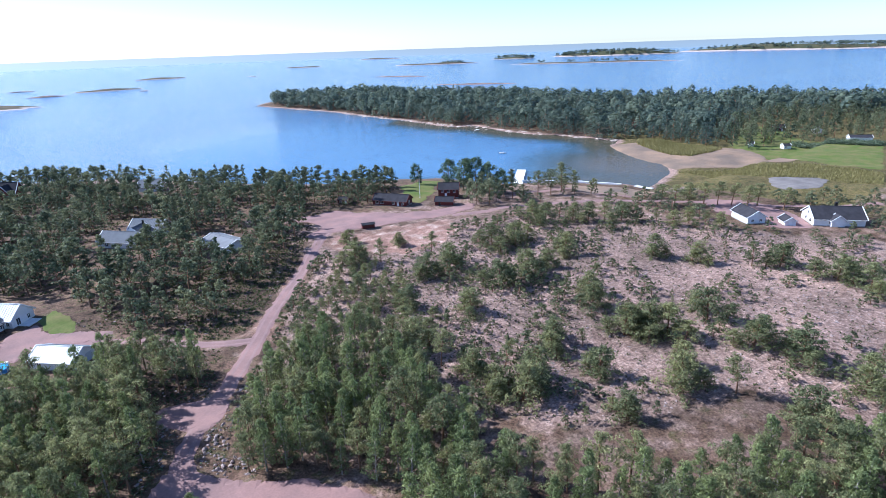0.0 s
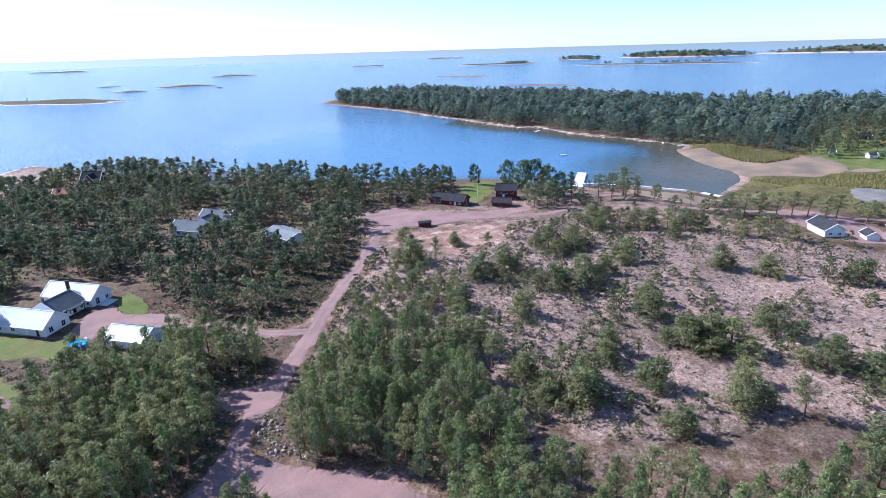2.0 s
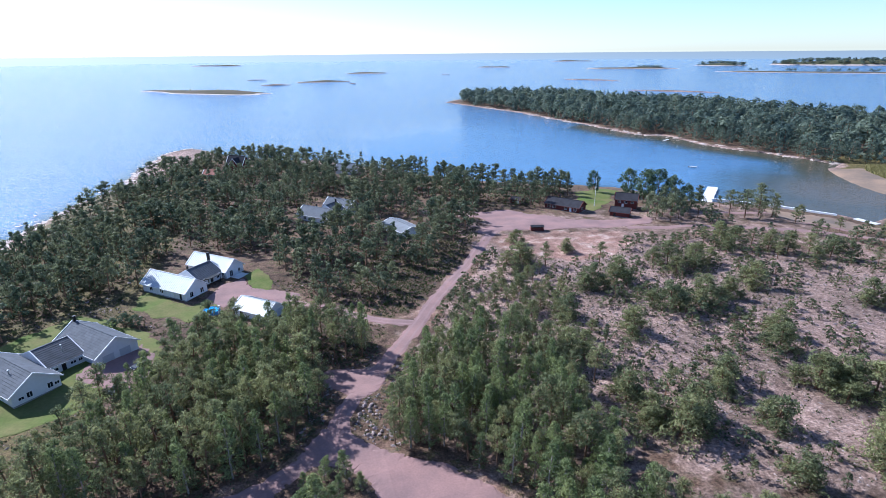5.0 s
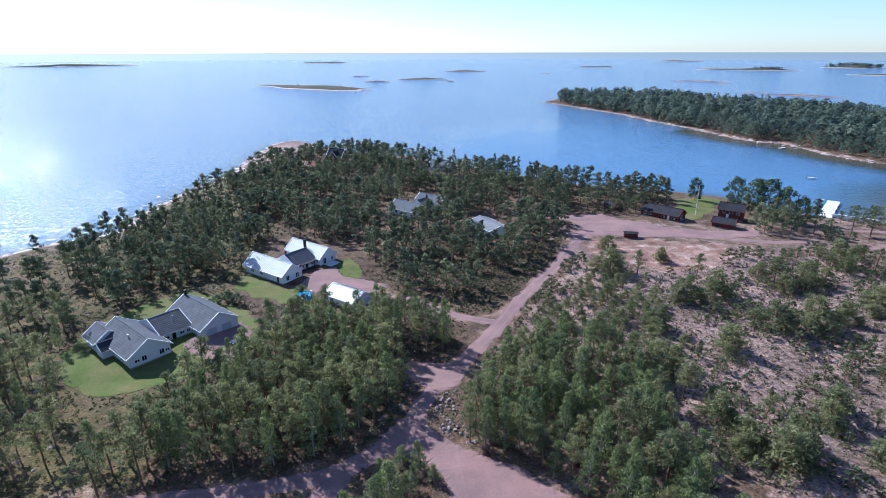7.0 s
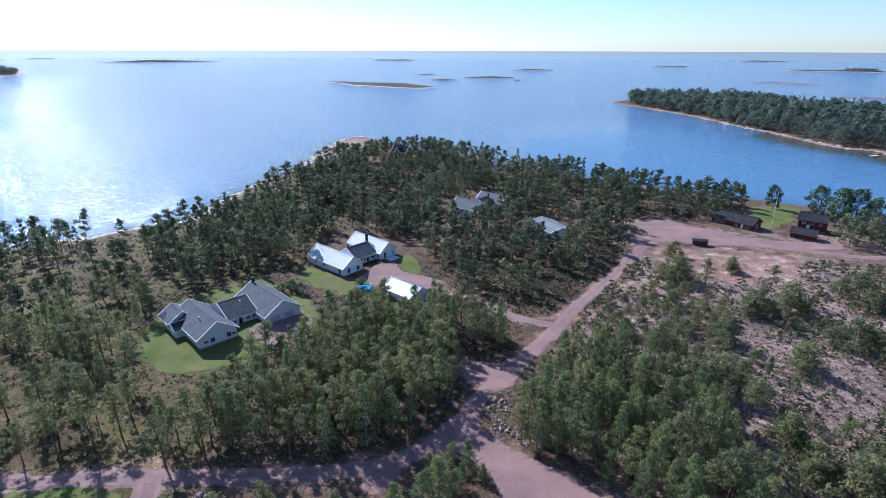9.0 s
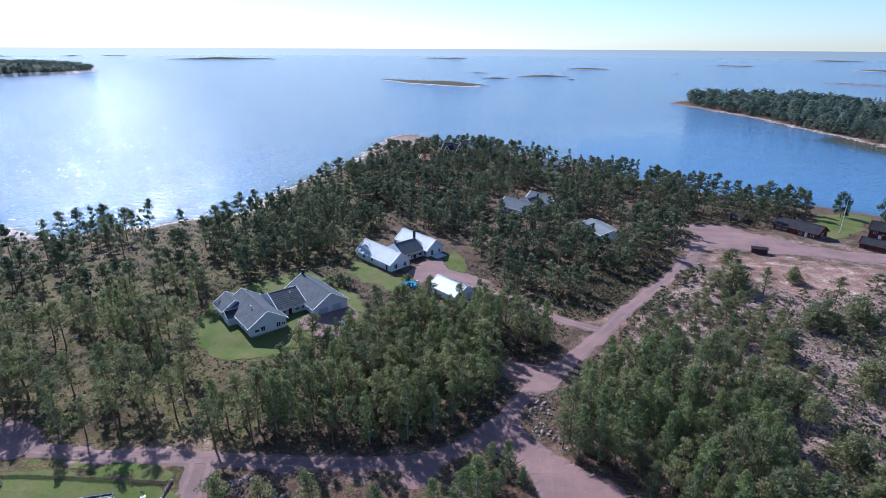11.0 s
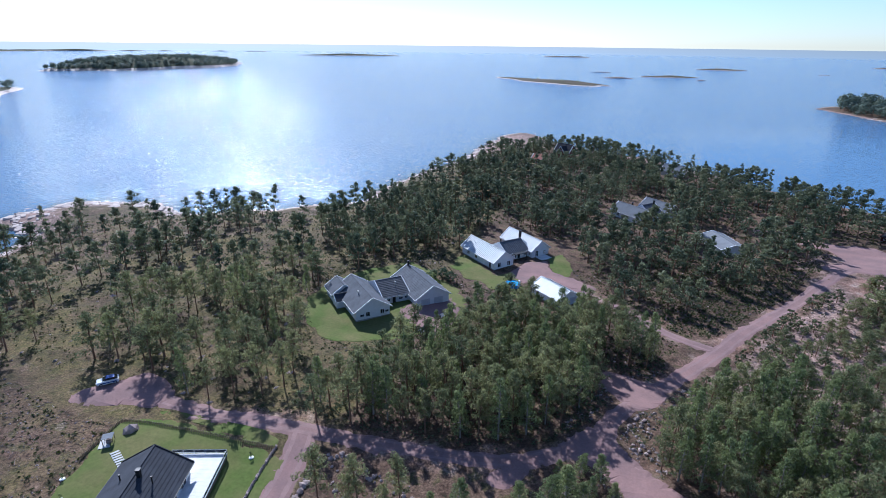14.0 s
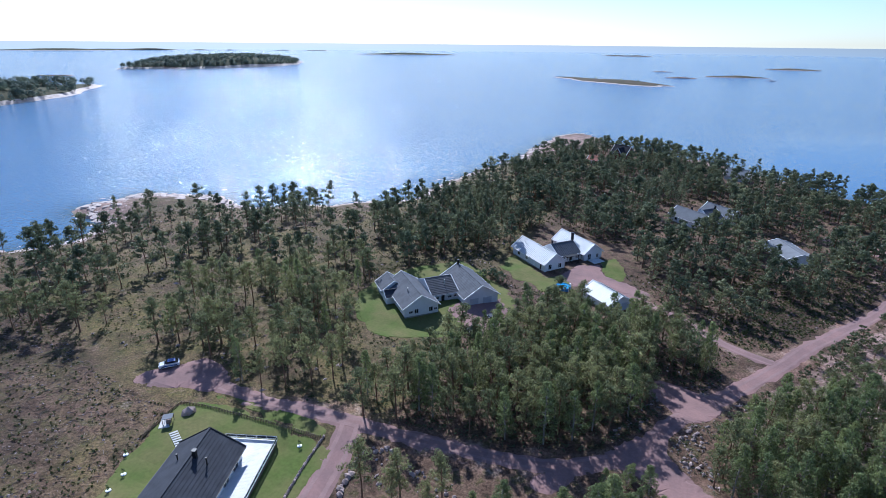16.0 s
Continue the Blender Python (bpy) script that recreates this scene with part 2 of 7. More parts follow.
M = {
    "ground": ground_material(), "water": water_material(),
    "gravel": material("pink_gravel", (0.275, 0.158, 0.140), 0.95, vary=0.35, scale=0.15, second=(0.20, 0.122, 0.113), bump=0.4, fine=2.5),
    "track": material("worn_wheel_track", (0.285, 0.178, 0.160), 0.95, vary=0.3, scale=0.3, second=(0.225, 0.14, 0.128), bump=0.3, fine=3.0),
    "paving_grey": material("grey_gravel", (0.20, 0.175, 0.16), 0.95, vary=0.35, scale=0.2, bump=0.3, fine=2.0),
    "lawn": material("mown_lawn", (0.092, 0.124, 0.028), 0.9, vary=0.45, scale=0.14, second=(0.150, 0.140, 0.052), bump=0.5, fine=1.6, spec=0.12),
    "shore_rock": material("shore_granite", (0.53, 0.43, 0.37), 0.8, vary=0.4, scale=0.25, second=(0.31, 0.235, 0.20), bump=0.5, fine=1.5),
    "mud": material("sandy_mud", (0.27, 0.175, 0.110), 0.9, vary=0.4, scale=0.06, second=(0.145, 0.105, 0.075), bump=0.2, fine=1.0),
    "straw": material("reed_straw", (0.20, 0.165, 0.072), 0.95, vary=0.3, scale=0.08, second=(0.145, 0.125, 0.055), bump=0.4, fine=1.2, spec=0.1),
    "stone": material("loose_stone", (0.30, 0.235, 0.215), 0.9, vary=0.3, scale=1.0, bump=0.3, fine=6.0, island=True, random_tint=0.4),
    "stick": material("dead_branches", (0.23, 0.18, 0.15), 0.95, vary=0.3, scale=2.0, bump=0.2, island=True, random_tint=0.5),
    "bark": material("pine_bark", (0.16, 0.095, 0.06), 0.95, vary=0.4, scale=1.2, second=(0.24, 0.12, 0.065), bump=0.5, fine=9.0),
    "birch_bark": material("pale_bark", (0.34, 0.31, 0.28), 0.9, vary=0.5, scale=1.5, second=(0.16, 0.13, 0.11), bump=0.3, fine=9.0),
    "needles": leaf_material("pine_needles", (0.128, 0.149, 0.073), (0.276, 0.275, 0.122), 0.48),
    "leaves": leaf_material("broad_leaves", (0.137, 0.174, 0.074), (0.242, 0.271, 0.108), 0.50),
    "spruce": leaf_material("spruce_needles", (0.021, 0.044, 0.024), (0.044, 0.073, 0.034), 0.2),
    "wood_needles": leaf_material("wood_needles", (0.066, 0.091, 0.054), (0.195, 0.205, 0.108), 0.40, True),
    "wood_leaves": leaf_material("wood_leaves", (0.082, 0.103, 0.054), (0.179, 0.186, 0.086), 0.40, True),
    # paler and bluer than the nearer leaves: distance haze mixed into the colour
    "hazed_leaves": leaf_material("hazed_wood_leaves", (0.068, 0.102, 0.087), (0.160, 0.192, 0.132), 0.45, True, 0.28),
    "oak_leaves": leaf_material("dense_leaves", (0.056, 0.093, 0.053), (0.117, 0.156, 0.078), 0.42),
    "moss": material("moss_and_heather", (0.050, 0.058, 0.030), 0.95, vary=0.3, scale=0.02, second=(0.090, 0.082, 0.046), bump=0.3, fine=0.4, spec=0.1),
    "dry_heath": material("dry_heath", (0.125, 0.095, 0.068), 0.95, vary=0.35, scale=0.05, second=(0.075, 0.070, 0.042), bump=0.4, fine=0.6, spec=0.1),
    "willow": leaf_material("pale_willow", (0.13, 0.165, 0.10), (0.20, 0.225, 0.15), 0.4, True),
    "brush": leaf_material("low_brush", (0.060, 0.075, 0.025), (0.145, 0.130, 0.045), 0.3, True, 0.35),
    "reed": leaf_material("reeds", (0.234, 0.206, 0.080), (0.324, 0.267, 0.128), 0.3, True, 0.25),
}

# ---- small builders ----
def mesh_from(name, verts, faces, mats, smooth=False, slots=None):
    me = bpy.data.meshes.new(name)
    me.from_pydata(np.asarray(verts).tolist(), [], np.asarray(faces).tolist() if isinstance(faces, np.ndarray) else faces)
    for m in mats:
        me.materials.append(m)
    if slots is not None:
        me.polygons.foreach_set("material_index", np.asarray(slots, dtype=np.int32))
    if smooth:
        me.polygons.foreach_set("use_smooth", np.ones(len(me.polygons), dtype=bool))
    me.update()
    return me


def part(name, bm, mat, parent, label=""):
    """Links a bmesh as one mesh object under a thing or a part."""
    me = bpy.data.meshes.new(name)
    bmesh.ops.recalc_face_normals(bm, faces=bm.faces)
    bm.to_mesh(me)
    bm.free()
    me.materials.append(mat)
    ob = new(name, me)
    ob.parent = parent
    return tagged(ob, label)


def thing(name, x, y, z, turn, label, category, group="", kind=""):
    ob = new(name)
    ob.empty_display_size = 0.3
    ob.matrix_world = pose(x, y, z, 0, 0, turn)
    return tagged(ob, label, category, group, kind)


def add_box(bm, x0, x1, y0, y1, z0, z1, m=None, bevel=0.0):
    r = bmesh.ops.create_cube(bm, size=1.0, matrix=Matrix.Translation(((x0 + x1) / 2, (y0 + y1) / 2, (z0 + z1) / 2)) @ Matrix.Diagonal((x1 - x0, y1 - y0, z1 - z0, 1)))
    if bevel:
        bmesh.ops.bevel(bm, geom=list({e for v in r["verts"] for e in v.link_edges}), offset=bevel, segments=1, affect="EDGES")
    if m is not None:
        bmesh.ops.transform(bm, matrix=m, verts=[v for v in r["verts"] if v.is_valid] if not bevel else bm.verts[:])
    return bm


def box(*a, **k):
    return add_box(bmesh.new(), *a, **k)


def add_tube(bm, points, radii, sides=8):
    """A tapered tube through points."""
    rings = []
    for i, p in enumerate(points):
        a, b = Vector(points[max(i - 1, 0)]), Vector(points[min(i + 1, len(points) - 1)])
        turn = (b - a).to_track_quat("Z", "Y").to_matrix()
        rings.append([bm.verts.new(Vector(p) + turn @ Vector((math.cos(t) * radii[i], math.sin(t) * radii[i], 0))) for t in np.linspace(0, 2 * math.pi, sides, endpoint=False)])
    for a, b in zip(rings, rings[1:]):
        for i in range(sides):
            bm.faces.new((a[i], a[(i + 1) % sides], b[(i + 1) % sides], b[i]))
    bm.faces.new(rings[0][::-1]); bm.faces.new(rings[-1])
    return bm


# ---- plan ----
SHORE_WEST = [(-400.0, -240.0), (-379.8, -65.6), (-287.5, 44.0), (-244.2, 94.0), (-227.8, 111.5), (-211.0, 123.9), (-206.3, 133.7), (-211.0, 144.7), (-216.9, 154.7), (-229.5, 156.1), (-247.4, 160.7), (-250.1, 169.7), (-243.2, 180.2),
              (-245.8, 192.1), (-236.1, 198.6), (-222.4, 201.0), (-208.7, 206.4), (-196.4, 204.0), (-186.3, 196.9), (-176.0, 196.6), (-165.7, 204.1), (-154.3, 212.6), (-145.2, 214.3), (-135.0, 225.8), (-119.9, 233.3), (-110.7, 247.8), (-112.5, 277.1),
              (-106.3, 320.7), (-95.3, 344.8), (-91.3, 364.2), (-93.0, 402.8), (-89.9, 460.5), (-78.1, 486.4), (-62.5, 487.5), (-46.9, 456.9), (-11.7, 424.7), (37.5, 396.8), (83.4, 335.8), (107.7, 311.3), (132.2, 292.6), (161.0, 280.0), (179.8, 268.1), (186.3, 258.5)]
SHORE_BAY = [(201.6, 226.4), (215.5, 222.1), (234.1, 208.0), (243.2, 197.4), (250.1, 185.6), (251.6, 174.6), (261.4, 177.1), (290.8, 188.6), (301.6, 197.2), (311.4, 226.1), (321.6, 246.9), (338.3, 272.1), (357.1, 279.3), (354.1, 295.2),
             (348.2, 326.0), (335.9, 357.0), (331.6, 386.5), (333.2, 403.5), (334.4, 431.3), (319.1, 438.0), (311.9, 465.0), (309.4, 523.6), (299.6, 579.4), (292.8, 658.2), (270.7, 744.6), (247.9, 839.6), (275.0, 875.0), (330.0, 895.0), (425.0, 880.0),
             (475.0, 770.0), (533.3, 697.6), (572.2, 623.3), (602.1, 536.7), (686.0, 443.4), (785.0, 340.0), (795.0, 110.0), (800.0, -240.0)]
LAND = np.array(SHORE_WEST + SHORE_BAY, float)


def inside(poly, x, y):
    poly = np.asarray(poly, float)
    x, y = np.atleast_1d(x).astype(float), np.atleast_1d(y).astype(float)
    ok = np.zeros(x.shape, bool)
    for (x0, y0), (x1, y1) in zip(poly, np.roll(poly, -1, 0)):
        if y0 != y1:
            ok ^= ((y0 > y) != (y1 > y)) & (x < (x1 - x0) * (y - y0) / (y1 - y0) + x0)
    return ok


def away(line, x, y, closed=False):
    """The distance to a line of points."""
    line = np.asarray(line, float)
    x, y = np.atleast_1d(x).astype(float), np.atleast_1d(y).astype(float)
    best = np.full(x.shape, 1e9)
    ends = np.roll(line, -1, 0) if closed else line[1:]
    for (x0, y0), (x1, y1) in zip(line, ends):
        dx, dy = x1 - x0, y1 - y0
        t = np.clip(((x - x0) * dx + (y - y0) * dy) / max(dx * dx + dy * dy, 1e-9), 0, 1)
        best = np.minimum(best, np.hypot(x - x0 - t * dx, y - y0 - t * dy))
    return best


def waves(x, y, seed, sizes):
    """Smooth uneven ground: a few crossed sines of the given lengths."""
    r = np.random.RandomState(seed)
    out = 0
    for size, high in sizes:
        for _ in range(4):
            a, ph = r.uniform(0, math.pi), r.uniform(0, 6.28)
            out = out + high * 0.5 * np.sin((x * math.cos(a) + y * math.sin(a)) * 2 * math.pi / (size * r.uniform(0.7, 1.4)) + ph)
    return out


def rough_line(poly, every, amount, seed):
    """A shoreline with bays and knobs between its given points."""
    r = np.random.RandomState(seed)
    out = []
    for (x0, y0), (x1, y1) in zip(poly, np.roll(poly, -1, 0)):
        n = max(1, int(math.hypot(x1 - x0, y1 - y0) / every))
        for k in range(n):
            j = r.normal(0, amount, 2) if k else (0, 0)
            out.append((x0 + (x1 - x0) * k / n + j[0], y0 + (y1 - y0) * k / n + j[1]))
    return np.array(out)


ROAD_MAIN = [(88.4, 203.1), (79.5, 197.8), (69.5, 184.8), (58.8, 169.4), (47.3, 153.5), (38.8, 141.7), (31.5, 130.4), (25.6, 121.8), (19.7, 113.9), (13.6, 105.8), (9.1, 99.7), (6.1, 94.2), (4.5, 89.0), (8.3, 82.9), (13.4, 77.4), (18.4, 73.1), (24.6, 67.8), (28.7, 63.1)]
ROAD_BACK = [(4.5, 87.1), (-1.0, 82.9), (-7.9, 78.9), (-15.4, 76.1), (-23.0, 75.0), (-32.4, 74.6), (-42.8, 74.4), (-54.9, 73.9), (-64.7, 72.9), (-72.7, 72.2)]
ROAD_WEST = [(-32.7, 73.9), (-39.7, 74.5), (-45.6, 74.6), (-52.7, 74.4), (-60.1, 74.0), (-68.9, 73.4), (-77.4, 73.8), (-84.0, 74.6)]
ROAD_LOT = [(-79.7, 71.6), (-86.5, 70.5), (-93.6, 68.1), (-98.7, 68.0), (-100.2, 71.3), (-97.2, 74.9), (-90.0, 81.1), (-83.3, 79.6), (-78.9, 76.3)]
ROAD_HOUSE = [(-48.9, 75.1), (-46.9, 69.2), (-46.0, 63.6), (-45.0, 56.2), (-44.3, 48.8)]
ROAD_DRIVE = [(28.8, 129.4), (22.1, 131.9), (16.5, 136.9), (6.8, 146.7), (-1.1, 152.5), (-9.7, 157.7), (-16.0, 161.1), (-20.6, 160.3)]
JUNCTION = [(6.9, 94.6), (7.3, 87.7), (12.3, 82.2), (20.5, 76.8), (26.7, 70.0), (29.9, 64.8), (32.8, 58.4), (24.4, 57.1), (14.9, 60.0), (9.8, 64.7), (8.9, 70.3), (8.1, 75.4), (4.4, 79.9), (0.2, 81.8), (-3.6, 79.0), (-7.3, 75.0), (-9.9, 70.8), (-14.1, 72.0), (-11.1, 76.9), (-5.5, 81.8), (-1.5, 86.5), (2.2, 91.4)]
SPUR = [(2.4, 111.2), (6.6, 112.6), (11.4, 111.7), (16.7, 108.5), (17.5, 105.4), (14.2, 99.7), (10.1, 97.8), (8.0, 100.8), (5.3, 105.0), (2.6, 108.4)]
TURN = [(58.7, 238.1), (69.6, 238.7), (83.2, 226.3), (96.3, 225.2), (103.8, 214.2), (113.5, 203.9), (126.5, 197.5), (139.4, 197.1), (152.1, 195.2), (143.2, 186.6), (127.1, 186.5), (106.3, 190.4), (90.8, 194.4), (78.9, 194.9), (72.1, 192.5), (69.9, 197.7), (81.2, 207.0), (79.5, 216.2), (69.5, 224.9), (58.0, 230.4)]
ROAD_EAST = [(130.9, 184.5), (143.6, 181.3), (157.4, 178.6), (171.0, 171.5), (186.4, 165.6), (204.5, 155.2), (219.1, 142.0), (228.8, 128.9), (236.2, 115.4), (246.9, 102.1), (264.2, 87.8), (278.3, 80.8)]
ROAD_BEACH = [(174.6, 196.3), (191.0, 191.8), (213.0, 182.3), (224.2, 163.8), (234.4, 152.1)]

ROADS = [(ROAD_MAIN, 2.6), (ROAD_BACK, 2.3), (ROAD_WEST, 2.3), (ROAD_HOUSE, 3.6), (ROAD_DRIVE, 2.2), (ROAD_EAST, 2.2), (ROAD_BEACH, 2.0)]
LAWN_BIG = [(-77.3, 125.1), (-73.3, 117.0), (-64.9, 108.4), (-58.4, 105.8), (-48.1, 109.9), (-40.9, 114.4), (-34.7, 118.1), (-30.1, 126.5), (-32.8, 137.3), (-41.6, 148.4), (-57.9, 160.6), (-62.3, 156.6), (-71.8, 146.5), (-77.5, 138.3)]
YARD_BIG = [(-49.7, 125.1), (-47.8, 130.8), (-37.6, 138.1), (-33.6, 130.6), (-33.5, 122.8), (-35.7, 116.5), (-39.5, 115.6), (-43.0, 118.9), (-46.8, 121.7)]
YARD_EAST = [(232.0, 133.5), (243.1, 116.7), (239.3, 101.8), (233.3, 90.6), (224.9, 82.9), (210.7, 94.9), (217.7, 103.2), (216.6, 118.5)]
COURT = [(291.1, 133.7), (277.3, 124.9), (273.0, 116.5), (287.2, 108.5), (308.9, 112.3), (308.7, 128.0)]
LAWN_RED = [(141.6, 247.7), (161.4, 256.0), (167.5, 246.3), (146.9, 223.0), (132.0, 211.2), (129.6, 217.8)]
REED_STRIP = [(291.3, 183.0), (313.8, 162.9), (331.5, 141.3), (339.2, 119.9), (340.3, 100.6), (313.6, 91.5), (307.0, 116.9), (293.8, 134.5), (289.3, 158.4)]
LAWN_WHITE = [(-45.9, 161.5), (-44.9, 172.1), (-42.5, 174.3), (-30.1, 159.4), (-25.7, 162.6), (-20.5, 161.9), (-22.3, 150.9), (-20.7, 145.0), (-14.6, 141.4), (-14.3, 136.1), (-23.2, 145.0), (-30.7, 150.8), (-37.9, 152.8)]
LAWN_WHITE_B = [(-15.8, 179.0), (-11.6, 183.6), (-8.0, 177.0), (-6.3, 164.9), (-8.7, 163.9), (-14.3, 169.6)]
YARD_WHITE = [(-25.7, 162.6), (-21.7, 172.5), (-15.9, 175.8), (-13.0, 167.7), (-4.1, 163.0), (1.3, 157.7), (0.4, 152.6), (-6.5, 155.4), (-14.7, 161.0), (-20.1, 153.9), (-23.5, 157.3)]
LAWN_NEAR = [(-83.9, 65.6), (-80.0, 68.3), (-69.1, 69.6), (-48.4, 67.6), (-47.4, 60.2), (-45.9, 48.6), (-55.5, 38.7), (-67.5, 35.0), (-76.6, 41.0), (-79.9, 53.1)]
LAWN_NEAR_B = [(-79.0, 71.2), (-72.9, 72.4), (-59.4, 72.8), (-52.0, 71.6), (-50.7, 68.6), (-59.1, 68.7), (-70.9, 70.0)]
ROCK_FLAT = [(73.1, 187.2), (88.7, 189.6), (107.4, 187.8), (123.8, 181.3), (126.0, 171.3), (110.0, 159.9), (91.4, 158.3), (78.2, 166.4), (72.1, 177.5)]
CLEARING = [(68.2, 162.6), (91.3, 164.4), (110.3, 156.1), (139.2, 157.9), (169.9, 141.6), (198.6, 99.5), (226.0, 61.5), (221.0, 33.9), (127.7, 12.6), (116.6, 24.6), (102.7, 46.2), (81.2, 51.0), (65.8, 58.4), (57.5, 73.4), (58.7, 93.8), (58.2, 123.2)]
CLEARING_B = [(18.8, 100.1), (28.2, 117.4), (40.6, 137.2), (54.2, 157.3), (72.3, 182.6), (76.6, 162.8), (89.4, 154.6), (129.0, 170.3), (164.7, 163.6), (151.6, 121.5), (77.7, 68.9), (58.2, 68.0), (43.5, 72.3), (35.5, 95.0)]
STUMPS = [(-155.5, 77.9), (-153.8, 85.5), (-116.9, 69.8), (-96.8, 66.1), (-84.4, 66.0), (-80.3, 54.5), (-77.8, 42.9), (-77.0, 34.3), (-97.1, 26.4), (-163.9, 51.7)]
BEACH = [(219.9, 203.9), (231.2, 190.4), (238.2, 177.8), (241.8, 165.1), (259.4, 162.5), (252.6, 145.7), (234.1, 151.8), (221.4, 168.2), (208.1, 189.0)]
FIELD = [(381.2, 204.3), (372.0, 189.6), (358.0, 166.6), (344.1, 141.9), (346.4, 128.1), (348.4, 103.3), (437.2, 133.5), (443.5, 189.7), (492.5, 220.6), (470.9, 243.2), (410.9, 214.8)]
MUD = [(333.4, 267.7), (317.5, 242.6), (307.9, 221.9), (302.2, 205.4), (298.1, 189.3), (321.0, 166.7), (339.0, 144.7), (348.9, 143.8), (349.8, 162.3), (365.2, 171.7), (377.2, 192.3), (371.5, 203.3), (362.1, 221.2), (362.1, 243.3), (354.0, 261.3)]
REEDS = [(365.7, 267.7), (370.3, 249.0), (367.9, 224.9), (367.7, 201.1), (352.3, 199.0), (332.2, 202.1), (329.9, 214.6), (337.8, 235.2), (349.5, 255.5)]

# ---- ground ----
STEP = 4.0
GX, GY = np.arange(-400, 800 + 1, STEP), np.arange(-240, 940 + 1, STEP)
PX, PY = np.meshgrid(GX, GY)
SHORE = rough_line(LAND, 9.0, 1.6, 4)
FROM_SHORE = away(SHORE, PX.ravel(), PY.ravel(), True).reshape(PX.shape) * np.where(inside(SHORE, PX.ravel(), PY.ravel()), 1, -1).reshape(PX.shape)
LEVEL = np.where(PX > 205, 2.0, 6.0) * (1 - np.exp(-np.maximum(FROM_SHORE, 0) / 16.0))
LEVEL = np.where((PX > 205) & (PY < 160), 6 * (1 - np.exp(-np.maximum(FROM_SHORE, 0) / 22.0)), LEVEL)
RELIEF = waves(PX, PY, 3, [(60, 0.35), (24, 0.25), (11, 0.12)]) * np.clip(FROM_SHORE / 25, 0, 1)
PZ = np.where(FROM_SHORE > 0, LEVEL + RELIEF + 0.05, np.maximum(FROM_SHORE * 0.25, -4))


def gz(x, y):
    """The height of the ground."""
    fx = np.clip((np.asarray(x, float) - GX[0]) / STEP, 0, len(GX) - 1.001)
    fy = np.clip((np.asarray(y, float) - GY[0]) / STEP, 0, len(GY) - 1.001)
    i, j = fx.astype(int), fy.astype(int)
    u, v = fx - i, fy - j
    return PZ[j, i] * (1 - u) * (1 - v) + PZ[j, i + 1] * u * (1 - v) + PZ[j + 1, i] * (1 - u) * v + PZ[j + 1, i + 1] * u * v


def build_ground():
    ny, nx = PX.shape
    verts = np.stack([PX.ravel(), PY.ravel(), PZ.ravel()], 1)
    i = (np.arange(ny - 1)[:, None] * nx + np.arange(nx - 1)[None]).ravel()
    faces = np.stack([i, i + 1, i + nx + 1, i + nx], 1)
    keep = (PZ.ravel()[faces] > -3.9).any(1)
    me = mesh_from("ground", verts, faces[keep], [M["ground"]], True)
    x, y, d = PX.ravel(), PY.ravel(), FROM_SHORE.ravel()
    rock = np.where(inside(CLEARING, x, y) | inside(CLEARING_B, x, y), 0.68, 0.14)
    rock = np.where((x > 60) & (x < 205) & (y > 100) & (y < 215), np.maximum(rock, 0.46), rock)
    rock = np.where((x > 20) & (y < 90), np.maximum(rock, 0.42), rock)
    rock = np.where(inside(STUMPS, x, y), 0.20, rock)
    rock = np.maximum(rock, np.clip(1.1 - d / np.where(x < -212, 30, 13), 0, 1) * (x < 205))
    rock = np.maximum(rock, np.clip(0.95 - d / 10, 0, 1))
    grass = np.where(inside(STUMPS, x, y), 0.40, 0.2)
    grass = np.where((x < -40) & ~inside(STUMPS, x, y), np.maximum(grass, 0.54), grass)
    rock = np.where((x < -70) & (rock < 0.3), 0.24, rock)
    grass = np.where((x > 255) & (y < 300), 1.0, grass)
    west = (x < -110) & (y > 60) & (d < 55)
    grass = np.where(west, 0.46, grass)
    rock = np.where(west, np.maximum(rock, 0.30), rock)
    tip = (y > 330) & (x < 60) & (d < 32)
    rock = np.where(tip, np.maximum(rock, 0.62), rock)
    grass = np.where(tip, 0.1, grass)
    bare = np.where(inside(ROCK_FLAT, x, y), 0.9, 0.0)
    bare = np.maximum(bare, np.where(inside(BEACH, x, y), 0.55, 0))
    for line, _ in ROADS[:5]:
        bare = np.maximum(bare, np.clip(0.62 - away(line, x, y) / 15, 0, 0.5))
    col = np.stack([rock, grass, bare, np.ones_like(x)], 1)
    at = me.attributes.new("zone", "FLOAT_COLOR", "POINT")
    at.data.foreach_set("color", col.ravel().astype(np.float32))
    return tagged(new("ground", me), "heath and pinkish granite ground of a wooded headland", "ground", kind="structure")


build_ground()


